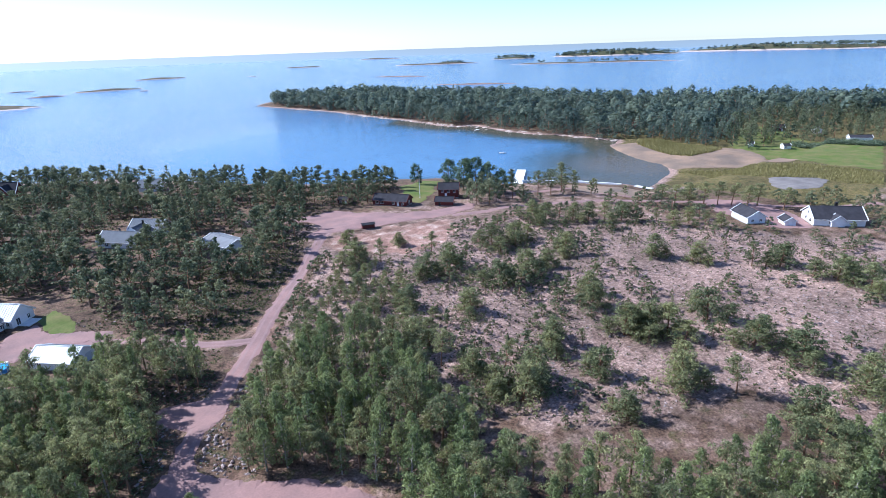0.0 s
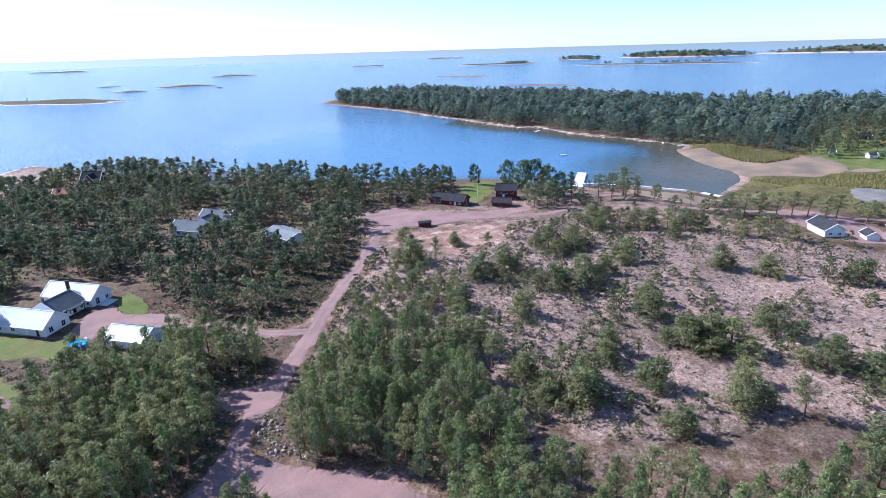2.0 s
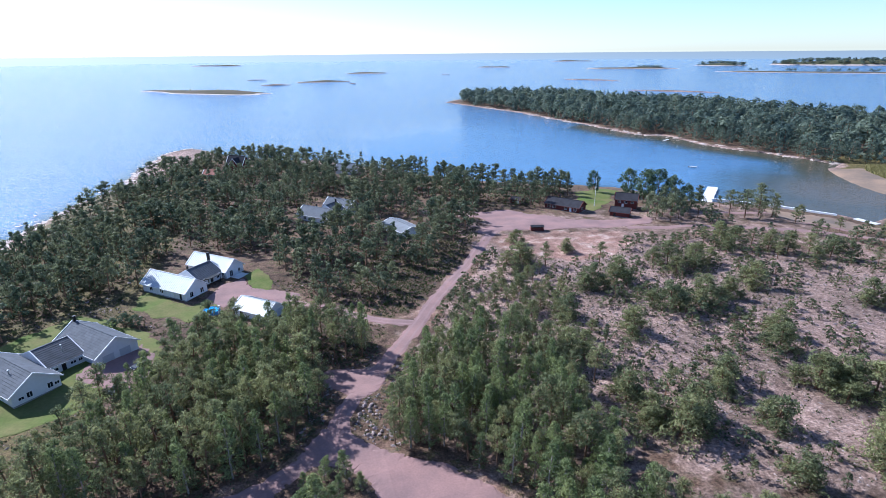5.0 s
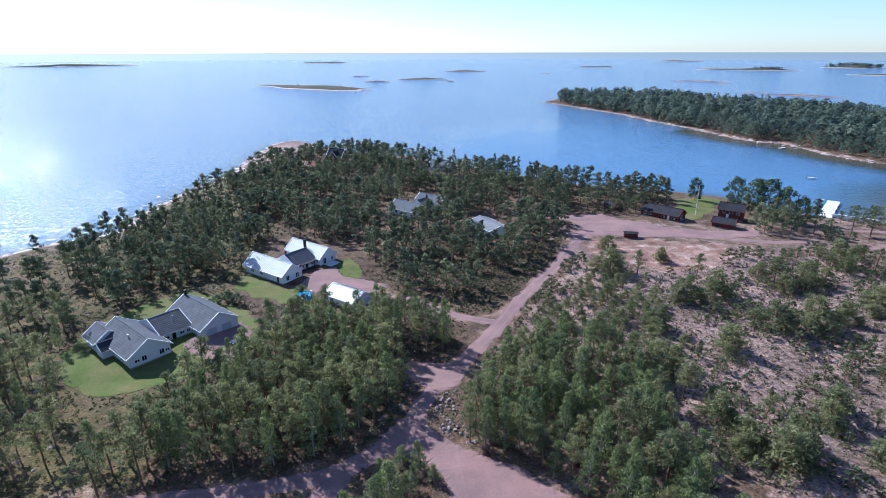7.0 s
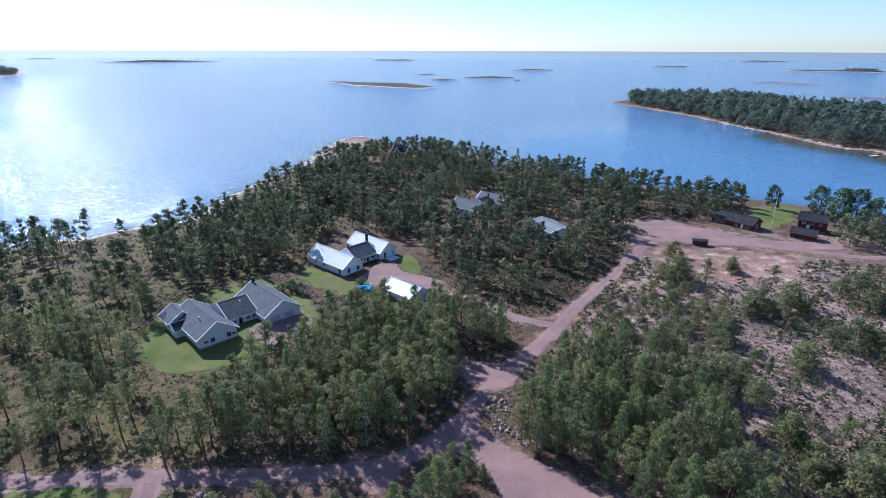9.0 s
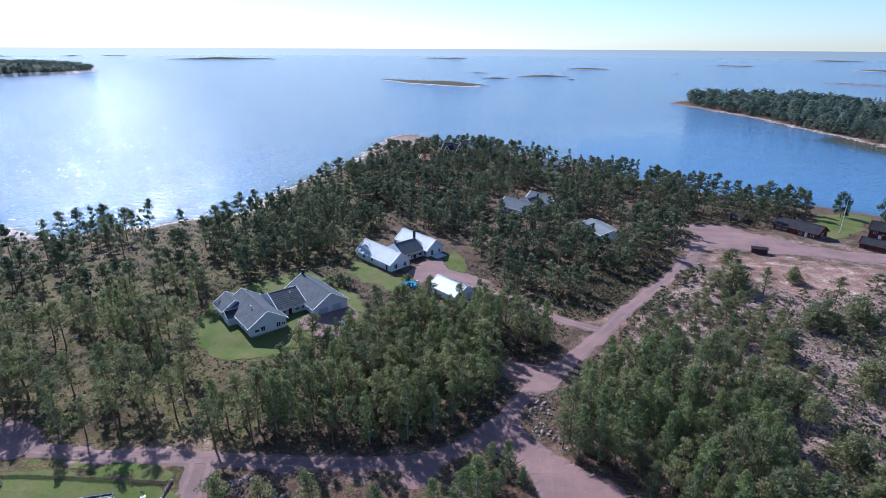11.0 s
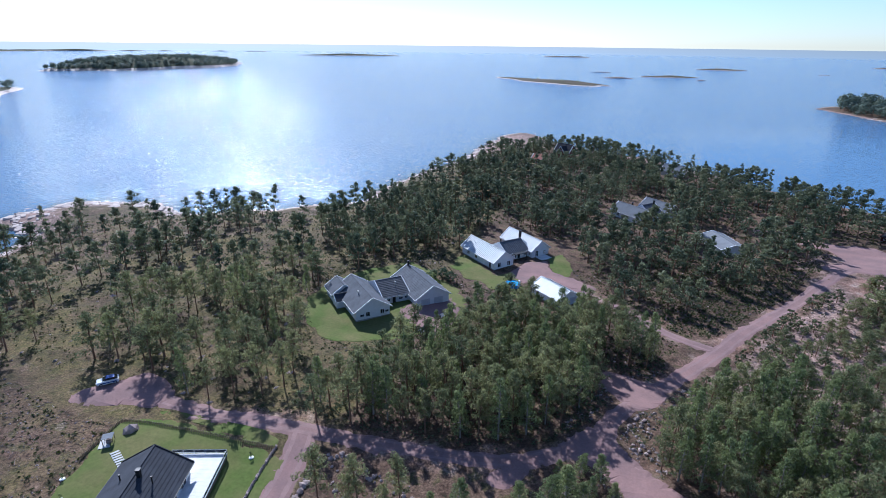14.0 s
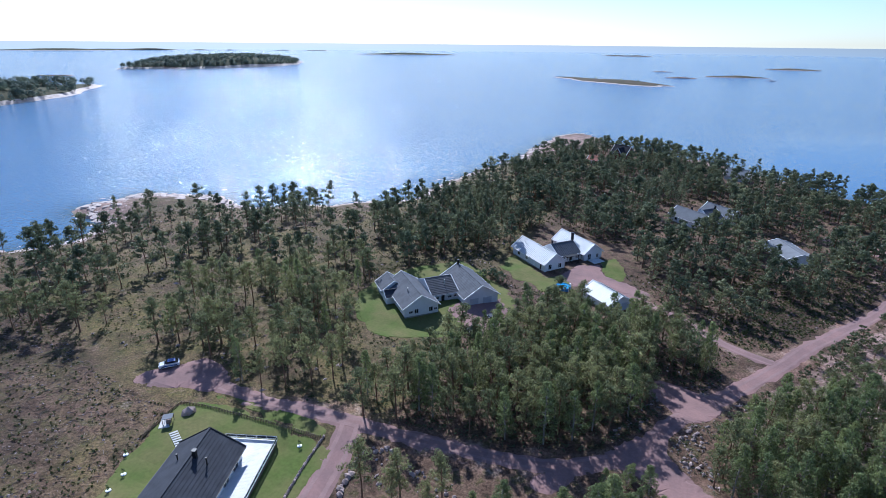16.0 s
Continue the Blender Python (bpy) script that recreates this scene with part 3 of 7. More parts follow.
def build_sea():
    rings = np.r_[0.0, np.geomspace(60, 4950, 130)]
    az = np.linspace(0, 2 * math.pi, 288, endpoint=False)
    r, a = np.meshgrid(rings[1:], az, indexing="ij")
    x, y = (r * np.sin(a)).ravel(), (r * np.cos(a)).ravel()
    verts = np.stack([x, y, np.zeros_like(x)], 1)
    n = len(az)
    i = (np.arange(len(rings) - 2)[:, None] * n + np.arange(n)[None])
    j = (np.arange(len(rings) - 2)[:, None] * n + (np.arange(n)[None] + 1) % n)
    faces = np.stack([i, j, j + n, i + n], -1).reshape(-1, 4)
    me = mesh_from("sea", verts, faces, [M["water"]], True)
    near = np.hypot(x - 150, y - 250) < 900
    sh = np.zeros_like(x)
    d = away(SHORE, x[near], y[near], True)
    bay = np.clip(1.35 - np.hypot((x[near] - 292) / 62, (y[near] - 218) / 62), 0, 1) * 0.9
    bay = np.maximum(bay, np.clip(1.15 - d / 34, 0, 0.75) * (x[near] > 225) * (y[near] < 520))
    sh[near] = np.maximum(bay, np.exp(-d / 6) * 0.5)
    at = me.attributes.new("shallow", "FLOAT", "POINT")
    at.data.foreach_set("value", sh.astype(np.float32))
    calm = np.clip((330 - np.hypot(x - 250, y - 330)) / 120, 0, 1) * (x > 60)
    at = me.attributes.new("calm", "FLOAT", "POINT")
    at.data.foreach_set("value", calm.astype(np.float32))
    return tagged(new("sea", me), "calm blue sea with a glitter of sun", "water", kind="structure")


build_sea()


# ---- sheets on the ground ----
def sheet(name, outline, mat, lift, label, category, kind="structure", step=2.0):
    """A thin sheet with rounded, uneven edges that follows the ground inside an outline."""
    line = rough_line(np.asarray(outline), 2.5, 0.75 if name == "lawn" else 0.4, 7)
    # round the corners
    for _ in range(2):
        nxt = np.roll(line, -1, 0)
        line = np.stack([line * 0.75 + nxt * 0.25, line * 0.25 + nxt * 0.75], 1).reshape(-1, 2)
    bm = bmesh.new()
    vs = [bm.verts.new((x, y, 0)) for x, y in line]
    bm.faces.new(vs)
    bmesh.ops.triangulate(bm, faces=bm.faces[:])
    lo, hi = line.min(0), line.max(0)
    for axis in (0, 1):
        for c in np.arange(math.ceil(lo[axis] / step) * step, hi[axis], step):
            co, no = [0, 0, 0], [0, 0, 0]
            co[axis], no[axis] = c, 1
            bmesh.ops.bisect_plane(bm, geom=bm.verts[:] + bm.edges[:] + bm.faces[:], plane_co=co, plane_no=no)
    for v in bm.verts:
        v.co.z = float(gz(v.co.x, v.co.y)) + (-0.03 if v.is_boundary else lift)
    bmesh.ops.recalc_face_normals(bm, faces=bm.faces)
    if sum(f.normal.z for f in bm.faces) < 0:
        bmesh.ops.reverse_faces(bm, faces=bm.faces[:])
    me = bpy.data.meshes.new(name)
    bm.to_mesh(me); bm.free()
    me.materials.append(mat)
    return tagged(new(name, me), label, category, kind=kind)


def ribbon(line, half, spread=0.25, seed=1, every=1.5):
    """Left and right edges of a lane along a smooth line."""
    p = np.asarray(line, float)
    for _ in range(3):
        q = np.stack([p[:-1] * 0.75 + p[1:] * 0.25, p[:-1] * 0.25 + p[1:] * 0.75], 1).reshape(-1, 2)
        p = np.r_[p[:1], q, p[-1:]]
    s = np.r_[0, np.cumsum(np.hypot(*np.diff(p, axis=0).T))]
    t = np.arange(0, s[-1], every)
    p = np.stack([np.interp(t, s, p[:, 0]), np.interp(t, s, p[:, 1])], 1)
    d = np.gradient(p, axis=0)
    d /= np.hypot(*d.T)[:, None] + 1e-9
    side = np.stack([-d[:, 1], d[:, 0]], 1)
    r = np.random.RandomState(seed)
    return p, side, half + r.normal(0, spread, len(p)), half + r.normal(0, spread, len(p))


def road(name, line, half, label, seed, lift=0.06):
    p, side, wl_, wr_ = ribbon(line, half, 0.3, seed)
    cols = np.linspace(-1, 1, 7)
    verts = []
    for k in range(len(p)):
        for c in cols:
            q = p[k] + side[k] * c * (wl_[k] if c > 0 else wr_[k])
            verts.append((q[0], q[1], float(gz(*q)) + (lift if abs(c) < 0.99 else -0.12)))
    n = len(cols)
    faces = [(k * n + i, k * n + i + 1, (k + 1) * n + i + 1, (k + 1) * n + i) for k in range(len(p) - 1) for i in range(n - 1)]
    me = mesh_from(name, np.array(verts), faces, [M["gravel"]], True)
    me.flip_normals()
    ob = tagged(new(name, me), label, "road", kind="structure")
    # two paler wheel tracks
    for off in (-0.42, 0.42):
        verts = []
        r = np.random.RandomState(seed + 9)
        for k in range(len(p)):
            for c in (off - 0.13, off + 0.13):
                q = p[k] + side[k] * (c * half + r.normal(0, 0.05))
                verts.append((q[0], q[1], float(gz(*q)) + lift + 0.02))
        faces = [(2 * k, 2 * k + 1, 2 * k + 3, 2 * k + 2) for k in range(len(p) - 1)]
        me = mesh_from("wheel_track", np.array(verts), faces, [M["track"]], True)
        me.flip_normals()
        w = new("wheel_track", me)
        w.parent = ob
    return ob


road("road", ROAD_MAIN, 2.45, "pinkish red gravel road with paler wheel tracks", 1)
road("road", ROAD_BACK, 2.2, "narrow pinkish gravel lane in the shade of pines", 2, 0.07)
road("road", ROAD_WEST, 2.2, "pinkish gravel lane leading to a turning place", 3, 0.08)
road("road", ROAD_HOUSE, 3.4, "wide reddish gravel driveway beside a stone edging", 4, 0.06)
road("road", ROAD_DRIVE, 2.1, "gravel drive leading to a white house", 5, 0.07)
road("road", ROAD_EAST, 2.2, "gravel lane along the bay", 6, 0.07)
road("road", ROAD_BEACH, 1.8, "sandy lane down to the dock", 7, 0.06)
sheet("pavement", TURN, M["gravel"], 0.13, "wide pinkish gravel turning place", "gravel yard")
sheet("pavement", ROAD_LOT, M["gravel"], 0.13, "small gravel parking place", "gravel yard")
sheet("pavement", JUNCTION, M["gravel"], 0.13, "wide pinkish gravel road junction", "gravel yard")
sheet("pavement", SPUR, M["gravel"], 0.13, "gravel lay-by beside the road", "gravel yard")
sheet("pavement", YARD_BIG, M["gravel"], 0.13, "reddish gravel forecourt of a house", "gravel yard")
sheet("pavement", YARD_EAST, M["gravel"], 0.13, "gravel yard between white houses", "gravel yard")
sheet("pavement", COURT, M["paving_grey"], 0.13, "pale grey gravel court by the meadow", "gravel yard")
sheet("pavement", YARD_WHITE, M["gravel"], 0.13, "reddish gravel yard of a white house", "gravel yard")
for outline, label in ((LAWN_BIG, "green lawn round a grey-roofed house"), (LAWN_WHITE, "green lawn beside a white house"), (LAWN_WHITE_B, "small green lawn with a rounded edge"),
                       (LAWN_NEAR, "mown lawn round a dark-roofed house"), (LAWN_RED, "lawn sloping to the water by red houses"), (LAWN_NEAR_B, "grass verge beside the lane"), (FIELD, "green meadow at the head of the bay")):
    sheet("lawn", outline, M["lawn"], 0.09, label, "lawn")
for outline, label in ((REED_STRIP, "straw and wet earth among reeds"), (REEDS, "straw-coloured bed of the reeds")):
    sheet("reed_ground", outline, M["straw"], 0.20, label, "ground")
sheet("mud_flat", MUD, M["mud"], 0.14, "sandy brown mud flat at the head of the bay", "beach")
sheet("beach", BEACH, M["mud"], 0.12, "trodden sandy beach above the quay", "beach")

# ---- islands ----
OUTLINE = {}  # how far each island reaches beyond or short of an even oval


def island(name, x, y, length, width, turn, high, label, seed):
    """A low rounded skerry."""
    r = np.random.RandomState(seed)
    n, m = 40, 8
    ph = r.uniform(0, 6.28, 5)
    t = np.linspace(0, 2 * math.pi, n, endpoint=False)
    wob = 1 + 0.16 * np.sin(2 * t + ph[0]) + 0.10 * np.sin(3 * t + ph[1]) + 0.07 * np.sin(5 * t + ph[2]) + 0.05 * np.sin(9 * t + ph[3])
    verts, faces = [], []
    for k in range(m):
        f = 1.06 * (1 - k / (m - 1)) + 0.02
        for i in range(n):
            a, b = np.cos(t[i]) * wob[i] * f * length / 2, np.sin(t[i]) * wob[i] * f * width / 2
            h = high * (1 - f ** 3) * (1 + 0.25 * math.sin(a * 9 / length + ph[4])) - (0.6 if k == 0 else 0) + (r.uniform(0, 0.25) * high * 0.3 if 0 < k else 0)
            verts.append((a, b, h))
    for k in range(m - 1):
        for i in range(n):
            j = (i + 1) % n
            faces.append((k * n + i, k * n + j, (k + 1) * n + j, (k + 1) * n + i))
    faces.append(tuple((m - 1) * n + i for i in range(n)))
    if high < 3:
        me = mesh_from(name, np.array(verts), faces, [M["island"] if high > 1.1 else M["shore_rock"]], True)
    else:  # a rocky rim round mossy heath
        me = mesh_from(name, np.array(verts), faces, [M["shore_rock"], M["moss"] if high > 7 else M["dry_heath"]], True, [0] * n + [1] * (len(faces) - n))
    at = me.attributes.new("zone", "FLOAT_COLOR", "POINT")
    d = np.repeat(np.arange(m) / (m - 1), n)
    col = np.stack([np.clip(1.1 - d * (1.7 if high < 7 else 4.0), 0.42 if high < 7 else 0.02, 1) if high > 1.1 else 1 + 0 * d, (0.05 if high < 7 else 0.6) + 0 * d, 0 * d, 1 + 0 * d], 1)
    at.data.foreach_set("color", col.ravel().astype(np.float32))
    ob = new(name, me)
    ob.matrix_world = pose(x, y, 0, 0, 0, turn)
    OUTLINE[x, y] = (np.r_[t, 2 * math.pi], np.r_[wob, wob[:1]])
    return tagged(ob, label, "island", kind="structure")


M["island"] = M["ground"]
# x, y, length, width, turn, height
SKERRIES = [(-130, 1225, 320, 74, -36, 4.5), (2, 1445, 66, 26, -5, 2.2), (125, 1555, 122, 66, 4, 3.2), (186, 1432, 20, 9, 0, 1.2), (-45, 1740, 60, 14, 0, 1.4), (332, 2105, 160, 70, -5, 4),
            (-308, 3740, 250, 90, -5, 6), (-1490, 3150, 520, 110, 32, 9), (1010, 2580, 185, 70, -28, 4), (2000, 3650, 300, 90, -30, 6), (790, 1340, 170, 28, -55, 1.6), (712, 905, 140, 26, -48, 1.4),
            (560, 1880, 30, 10, -20, 1.0), (-1201, 813, 60, 16, 30, 2.0), (1409, 2065, 330, 70, -34, 6), (1632, 1438, 540, 60, -48, 4)]
WOODED = [(-1270, 1390, 600, 270, 92, 25), (1998, 2238, 240, 80, -42, 8), (2463, 1995, 680, 170, -51, 20), (3222, 1367, 1150, 260, -66, 24), (-765, 300, 640, 190, 112, 17)]
for k, row in enumerate(SKERRIES):
    island("island", *row, "low bare pinkish granite skerry in the sea", 20 + k)
for k, row in enumerate(WOODED):
    island("island", *row, "granite island with a pale rocky shore and dark woods", 50 + k)
for k, (x, y, l_, w_, a_) in enumerate([(-3686, 2581, 800, 160, 55), (-3562, 2989, 560, 120, 50), (-3294, 3352, 160, 50, 44), (-3145, 3493, 90, 40, 42), (-2855, 3734, 110, 40, 37), (-2649, 3883, 160, 50, 34)]):
    island("island", x, y, l_, w_, a_, 10 if l_ > 300 else 4, "long hazy island at the horizon", 70 + k)


# ---- trees ----
def leaf_cloud(r, centres, radii, per, size, flat=0.6, up=0.0, slim=1.0):
    """Small triangular leaf sprays scattered through clumps."""
    c = np.repeat(centres, per, 0)
    rad = np.repeat(radii, per)[:, None]
    d = r.normal(0, 1, (len(c), 3))
    d /= np.linalg.norm(d, axis=1)[:, None]
    q = c + d * rad * r.uniform(0.35, 1.0, (len(c), 1)) ** 0.6 * np.array([1, 1, flat])
    a = r.normal(0, 1, (len(c), 3)) * np.array([1, 1, 0.7]) + np.array([0, 0, up]); a /= np.linalg.norm(a, axis=1)[:, None]
    # sprays lie mostly along the clump's outside, so that it rounds off in the light
    a = a - (a * d).sum(1, keepdims=True) * d * 0.75; a /= np.linalg.norm(a, axis=1)[:, None]
    b = np.cross(a, d + r.normal(0, 0.45, (len(c), 3))); b /= np.linalg.norm(b, axis=1)[:, None]
    s = size * r.uniform(0.6, 1.4, (len(c), 1))
    v = np.stack([q - a * s * 0.5 - b * s * 0.38 * slim, q + a * s * 0.75, q - a * s * 0.4 + b * s * 0.42 * slim], 1).reshape(-1, 3)
    return v, np.arange(len(v)).reshape(-1, 3)


def far_crown(r, kind):
    """The crown of a tree far away: sprays laid over a lumpy round or pointed form."""
    middle, wide, tall = {"oak": (0.55, 0.30, 0.42), "birch": (0.54, 0.20, 0.44), "pine": (0.56, 0.22, 0.40)}.get(kind, (0.5, 0.2, 0.5))
    n = 120
    if kind == "spruce":
        t = r.uniform(0, 1, n) ** 1.25
        a = r.uniform(0, 6.28, n)
        d = np.stack([np.cos(a), np.sin(a), np.full(n, 0.35)], 1)
        q = np.stack([np.cos(a) * (0.20 * (1 - t) + 0.012), np.sin(a) * (0.20 * (1 - t) + 0.012), 0.08 + 0.90 * t], 1) * (1 + r.normal(0, 0.06, (n, 1)) * [1, 1, 0])
        s = 0.085 * (1.15 - 0.6 * t)[:, None]
    else:
        d = r.normal(0, 1, (n, 3)); d[:, 2] = np.where(d[:, 2] < -0.9, -d[:, 2], d[:, 2])
        d /= np.linalg.norm(d, axis=1)[:, None]
        knobs = r.normal(0, 1, (7, 3)); knobs /= np.linalg.norm(knobs, axis=1)[:, None]
        lump = 0.80 + 0.34 * np.max(np.clip(d @ knobs.T, 0, 1) ** 5, axis=1)
        q = d * (lump * r.uniform(0.86, 1.04, n))[:, None] * [wide, wide, tall] + [0, 0, middle]
        s = np.full((n, 1), 0.105 * (wide / 0.3) ** 0.6)
    d = d + r.normal(0, 0.38, d.shape); d /= np.linalg.norm(d, axis=1)[:, None]
    u = np.cross(d, r.normal(0, 1, d.shape)); u /= np.linalg.norm(u, axis=1)[:, None]
    w = np.cross(d, u)
    s = s * r.uniform(0.7, 1.3, (n, 1))
    v = np.stack([q + u * s * 0.62, q - u * s * 0.36 + w * s * 0.55, q - u * s * 0.36 - w * s * 0.55], 1).reshape(-1, 3)
    return v, np.arange(len(v)).reshape(-1, 3)


def tubes(lines, sides=5):
    """Tapered tubes as plain arrays: lines of (points, radii)."""
    vs, fs, base = [], [], 0
    ang = np.linspace(0, 2 * math.pi, sides, endpoint=False)
    for pts, rad in lines:
        pts = np.asarray(pts, float)
        for k in range(len(pts)):
            d = pts[min(k + 1, len(pts) - 1)] - pts[max(k - 1, 0)]
            d = d / (np.linalg.norm(d) + 1e-9)
            u = np.cross(d, (0.3, 1, 0.2)); u /= np.linalg.norm(u)
            w = np.cross(d, u)
            vs.append(pts[k] + rad[k] * (np.cos(ang)[:, None] * u + np.sin(ang)[:, None] * w))
        for k in range(len(pts) - 1):
            for i in range(sides):
                j = (i + 1) % sides
                fs.append((base + k * sides + i, base + k * sides + j, base + (k + 1) * sides + j, base + (k + 1) * sides + i))
        base += len(pts) * sides
    return np.concatenate(vs), fs


def tree_shape(kind, seed, fine):
    """A tree one unit high: trunk and limbs, and a crown of leaf sprays. fine: 2 near, 1 farther off, 0 far away."""
    r = np.random.RandomState(seed)
    lines, centres, radii = [], [], []
    if kind == "pine":
        bend = r.normal(0, 0.03, 2)
        top = np.array([*(bend * 2), 0.93])
        def stem(t):
            return np.array([bend[0] * 2 * t * t, bend[1] * 2 * t * t, 0.93 * t])
        lines.append(([stem(t) for t in (0, 0.3, 0.6, 0.85, 1.0)], np.array([0.017, 0.013, 0.010, 0.006, 0.002])))
        low = r.uniform(0.20, 0.44)
        count = (4, 10, 17)[fine]
        for k in range(count):
            f = (k + r.uniform(0, 0.9)) / count
            t = low + (0.97 - low) * f
            a = k * 2.4 + r.uniform(-0.5, 0.5)
            reach = 0.215 * math.sin(math.pi * (0.26 + 0.66 * f)) ** 0.9 * r.uniform(0.45, 1.25)
            b = stem(t)
            tip = b + np.array([math.cos(a) * reach, math.sin(a) * reach, r.uniform(0.0, 0.06)])
            if fine:
                lines.append(([b, (b + tip) / 2 + [0, 0, 0.012], tip], np.array([0.005, 0.0035, 0.001])))
            centres.append(tip); radii.append(r.uniform(0.8, 1.25))
            centres.append(b * 0.52 + tip * 0.48 + r.normal(0, 0.014, 3)); radii.append(r.uniform(0.75, 1.1))
        centres += [top, stem(0.9), stem(0.78)]; radii += [0.8, 0.9, 0.9]
        radii = [q * (0.096, 0.078, 0.064)[fine] for q in radii]
        flat, per, size = 0.78, (15, 24, 44)[fine], (0.072, 0.047, 0.030)[fine]
    elif kind == "scrub":
        lean = r.normal(0, 0.05, 2)
        def stem(t):
            return np.array([lean[0] * t, lean[1] * t, 0.92 * t])
        lines.append(([stem(t) for t in (0, 0.4, 0.8, 1.0)], np.array([0.022, 0.016, 0.008, 0.002])))
        count = (7, 13, 26)[fine]
        for k in range(count):
            t = 0.06 + 0.90 * (k + r.uniform(0, 0.9)) / count
            a = k * 2.4 + r.uniform(-0.6, 0.6)
            reach = r.uniform(0.16, 0.46) * (1.05 - 0.85 * t) + 0.03
            b = stem(t)
            tip = b + np.array([math.cos(a) * reach, math.sin(a) * reach, r.uniform(-0.02, 0.06)])
            if fine:
                lines.append(([b, tip], np.array([0.007, 0.002])))
            centres.append(tip); radii.append(r.uniform(0.09, 0.15) * (1.1 - 0.35 * t))
            if fine == 2:
                centres.append(b * 0.4 + tip * 0.6); radii.append(r.uniform(0.07, 0.10))
        centres.append(stem(1.0)); radii.append(0.07)
        flat, per, size = 0.7, (16, 30, 32)[fine], (0.12, 0.070, 0.050)[fine]
    elif kind in ("birch", "oak"):
        wide = 0.17 if kind == "birch" else 0.30
        bend = r.normal(0, 0.02, 2)
        def stem(t):
            return np.array([bend[0] * t * t * 2, bend[1] * t * t * 2, 0.92 * t])
        lines.append(([stem(t) for t in (0, 0.3, 0.6, 0.85, 1.0)], np.array([0.014, 0.011, 0.008, 0.005, 0.002])))
        low = 0.10 if fine else 0.02
        count = ((9, 17, 35) if kind == "birch" else (8, 14, 26))[fine]
        for k in range(count):
            t = low + (0.97 - low) * (k + r.uniform(0, 0.9)) / count
            f = (t - low) / (1 - low)
            a = k * 2.4 + r.uniform(-0.4, 0.4)
            if kind == "birch":
                reach = wide * r.uniform(0.55, 1.15) * min(1.0, 0.55 + f * 2.5) * (1.02 - f) ** 0.75
            else:
                reach = wide * r.uniform(0.55, 1.1) * math.sin(math.pi * min(1, 0.18 + f * 0.80)) ** 0.7
            b = stem(t)
            tip = b + np.array([math.cos(a) * reach, math.sin(a) * reach, r.uniform(0.02, 0.08)])
            if fine:
                lines.append(([b, tip], np.array([0.004, 0.001])))
            centres.append(tip); radii.append(r.uniform(0.085, 0.13) if kind == "oak" else r.uniform(0.048, 0.075) * (1.15 - 0.4 * f))
        centres.append(np.array([*(bend * 2), 0.93])); radii.append(0.055)
        flat, per, size = 0.85, ((22, 28, 48) if kind == "birch" else (30, 44, 70))[fine], ((0.056, 0.040, 0.029) if kind == "birch" else (0.060, 0.046, 0.040))[fine]
        if not fine:
            radii = [q * 1.6 for q in radii]
    elif kind == "spruce":
        lines.append(([(0, 0, 0), (0, 0, 0.5), (0, 0, 0.98)], np.array([0.014, 0.009, 0.002])))
        count = (10, 26, 44)[fine]
        for k in range(count):
            t = 0.10 + 0.88 * (k + r.uniform(0, 1)) / count
            a = k * 2.4 + r.uniform(-0.4, 0.4)
            reach = 0.19 * (1 - t) ** 0.85 + 0.008
            centres.append(np.array([math.cos(a) * reach * 0.75, math.sin(a) * reach * 0.75, t - reach * 0.25])); radii.append(0.02 + reach * 0.42)
        flat, per, size = 0.6, (9, 16, 26)[fine], (0.085, 0.045, 0.033)[fine]
        if not fine:
            radii = [q * 1.3 for q in radii]
    else:  # juniper: an upright dense column
        lines.append(([(0, 0, 0), (0, 0, 0.6)], np.array([0.03, 0.01])))
        for k in range(14):
            t = 0.08 + 0.84 * k / 13
            a = k * 2.4
            w = 0.15 * math.sin(math.pi * (0.15 + 0.8 * t)) ** 0.8
            centres.append(np.array([math.cos(a) * w * 0.6, math.sin(a) * w * 0.6, t])); radii.append(0.05 + w * 0.5)
        flat, per, size = 1.0, 26, 0.06
    wv, wf = tubes(lines, (3, 3, 4)[fine])
    lv, lf = far_crown(r, kind) if not fine and kind != "scrub" else leaf_cloud(r, np.array(centres), np.array(radii), per, size, flat, 1.3 if kind in ("birch", "pine", "scrub") else 0.3, 1.0 if kind == "oak" else 0.55 if fine == 2 else 0.9 if fine else 1.0)
    return wv, wf, lv, lf


LEAF = {"scrub": "needles", "pine": "needles", "birch": "leaves", "oak": "oak_leaves", "spruce": "spruce", "juniper": "spruce"}
BARK = {"scrub": "bark", "pine": "bark", "birch": "birch_bark", "oak": "bark", "spruce": "bark", "juniper": "bark"}
NEAR = {}
TREE_NAME = {"scrub": "young_pine", "pine": "pine_tree", "birch": "birch_tree", "oak": "broadleaf_tree", "spruce": "spruce_tree", "juniper": "juniper_bush"}
TREE_LABEL = {"scrub": "low bushy young pine on bare rock", "pine": "Scots pine with a bare reddish trunk and an open needle crown", "birch": "young slender tree with a dense green crown", "oak": "broad round-crowned leafy tree",
              "spruce": "dark conical spruce", "juniper": "narrow dark upright juniper bush"}


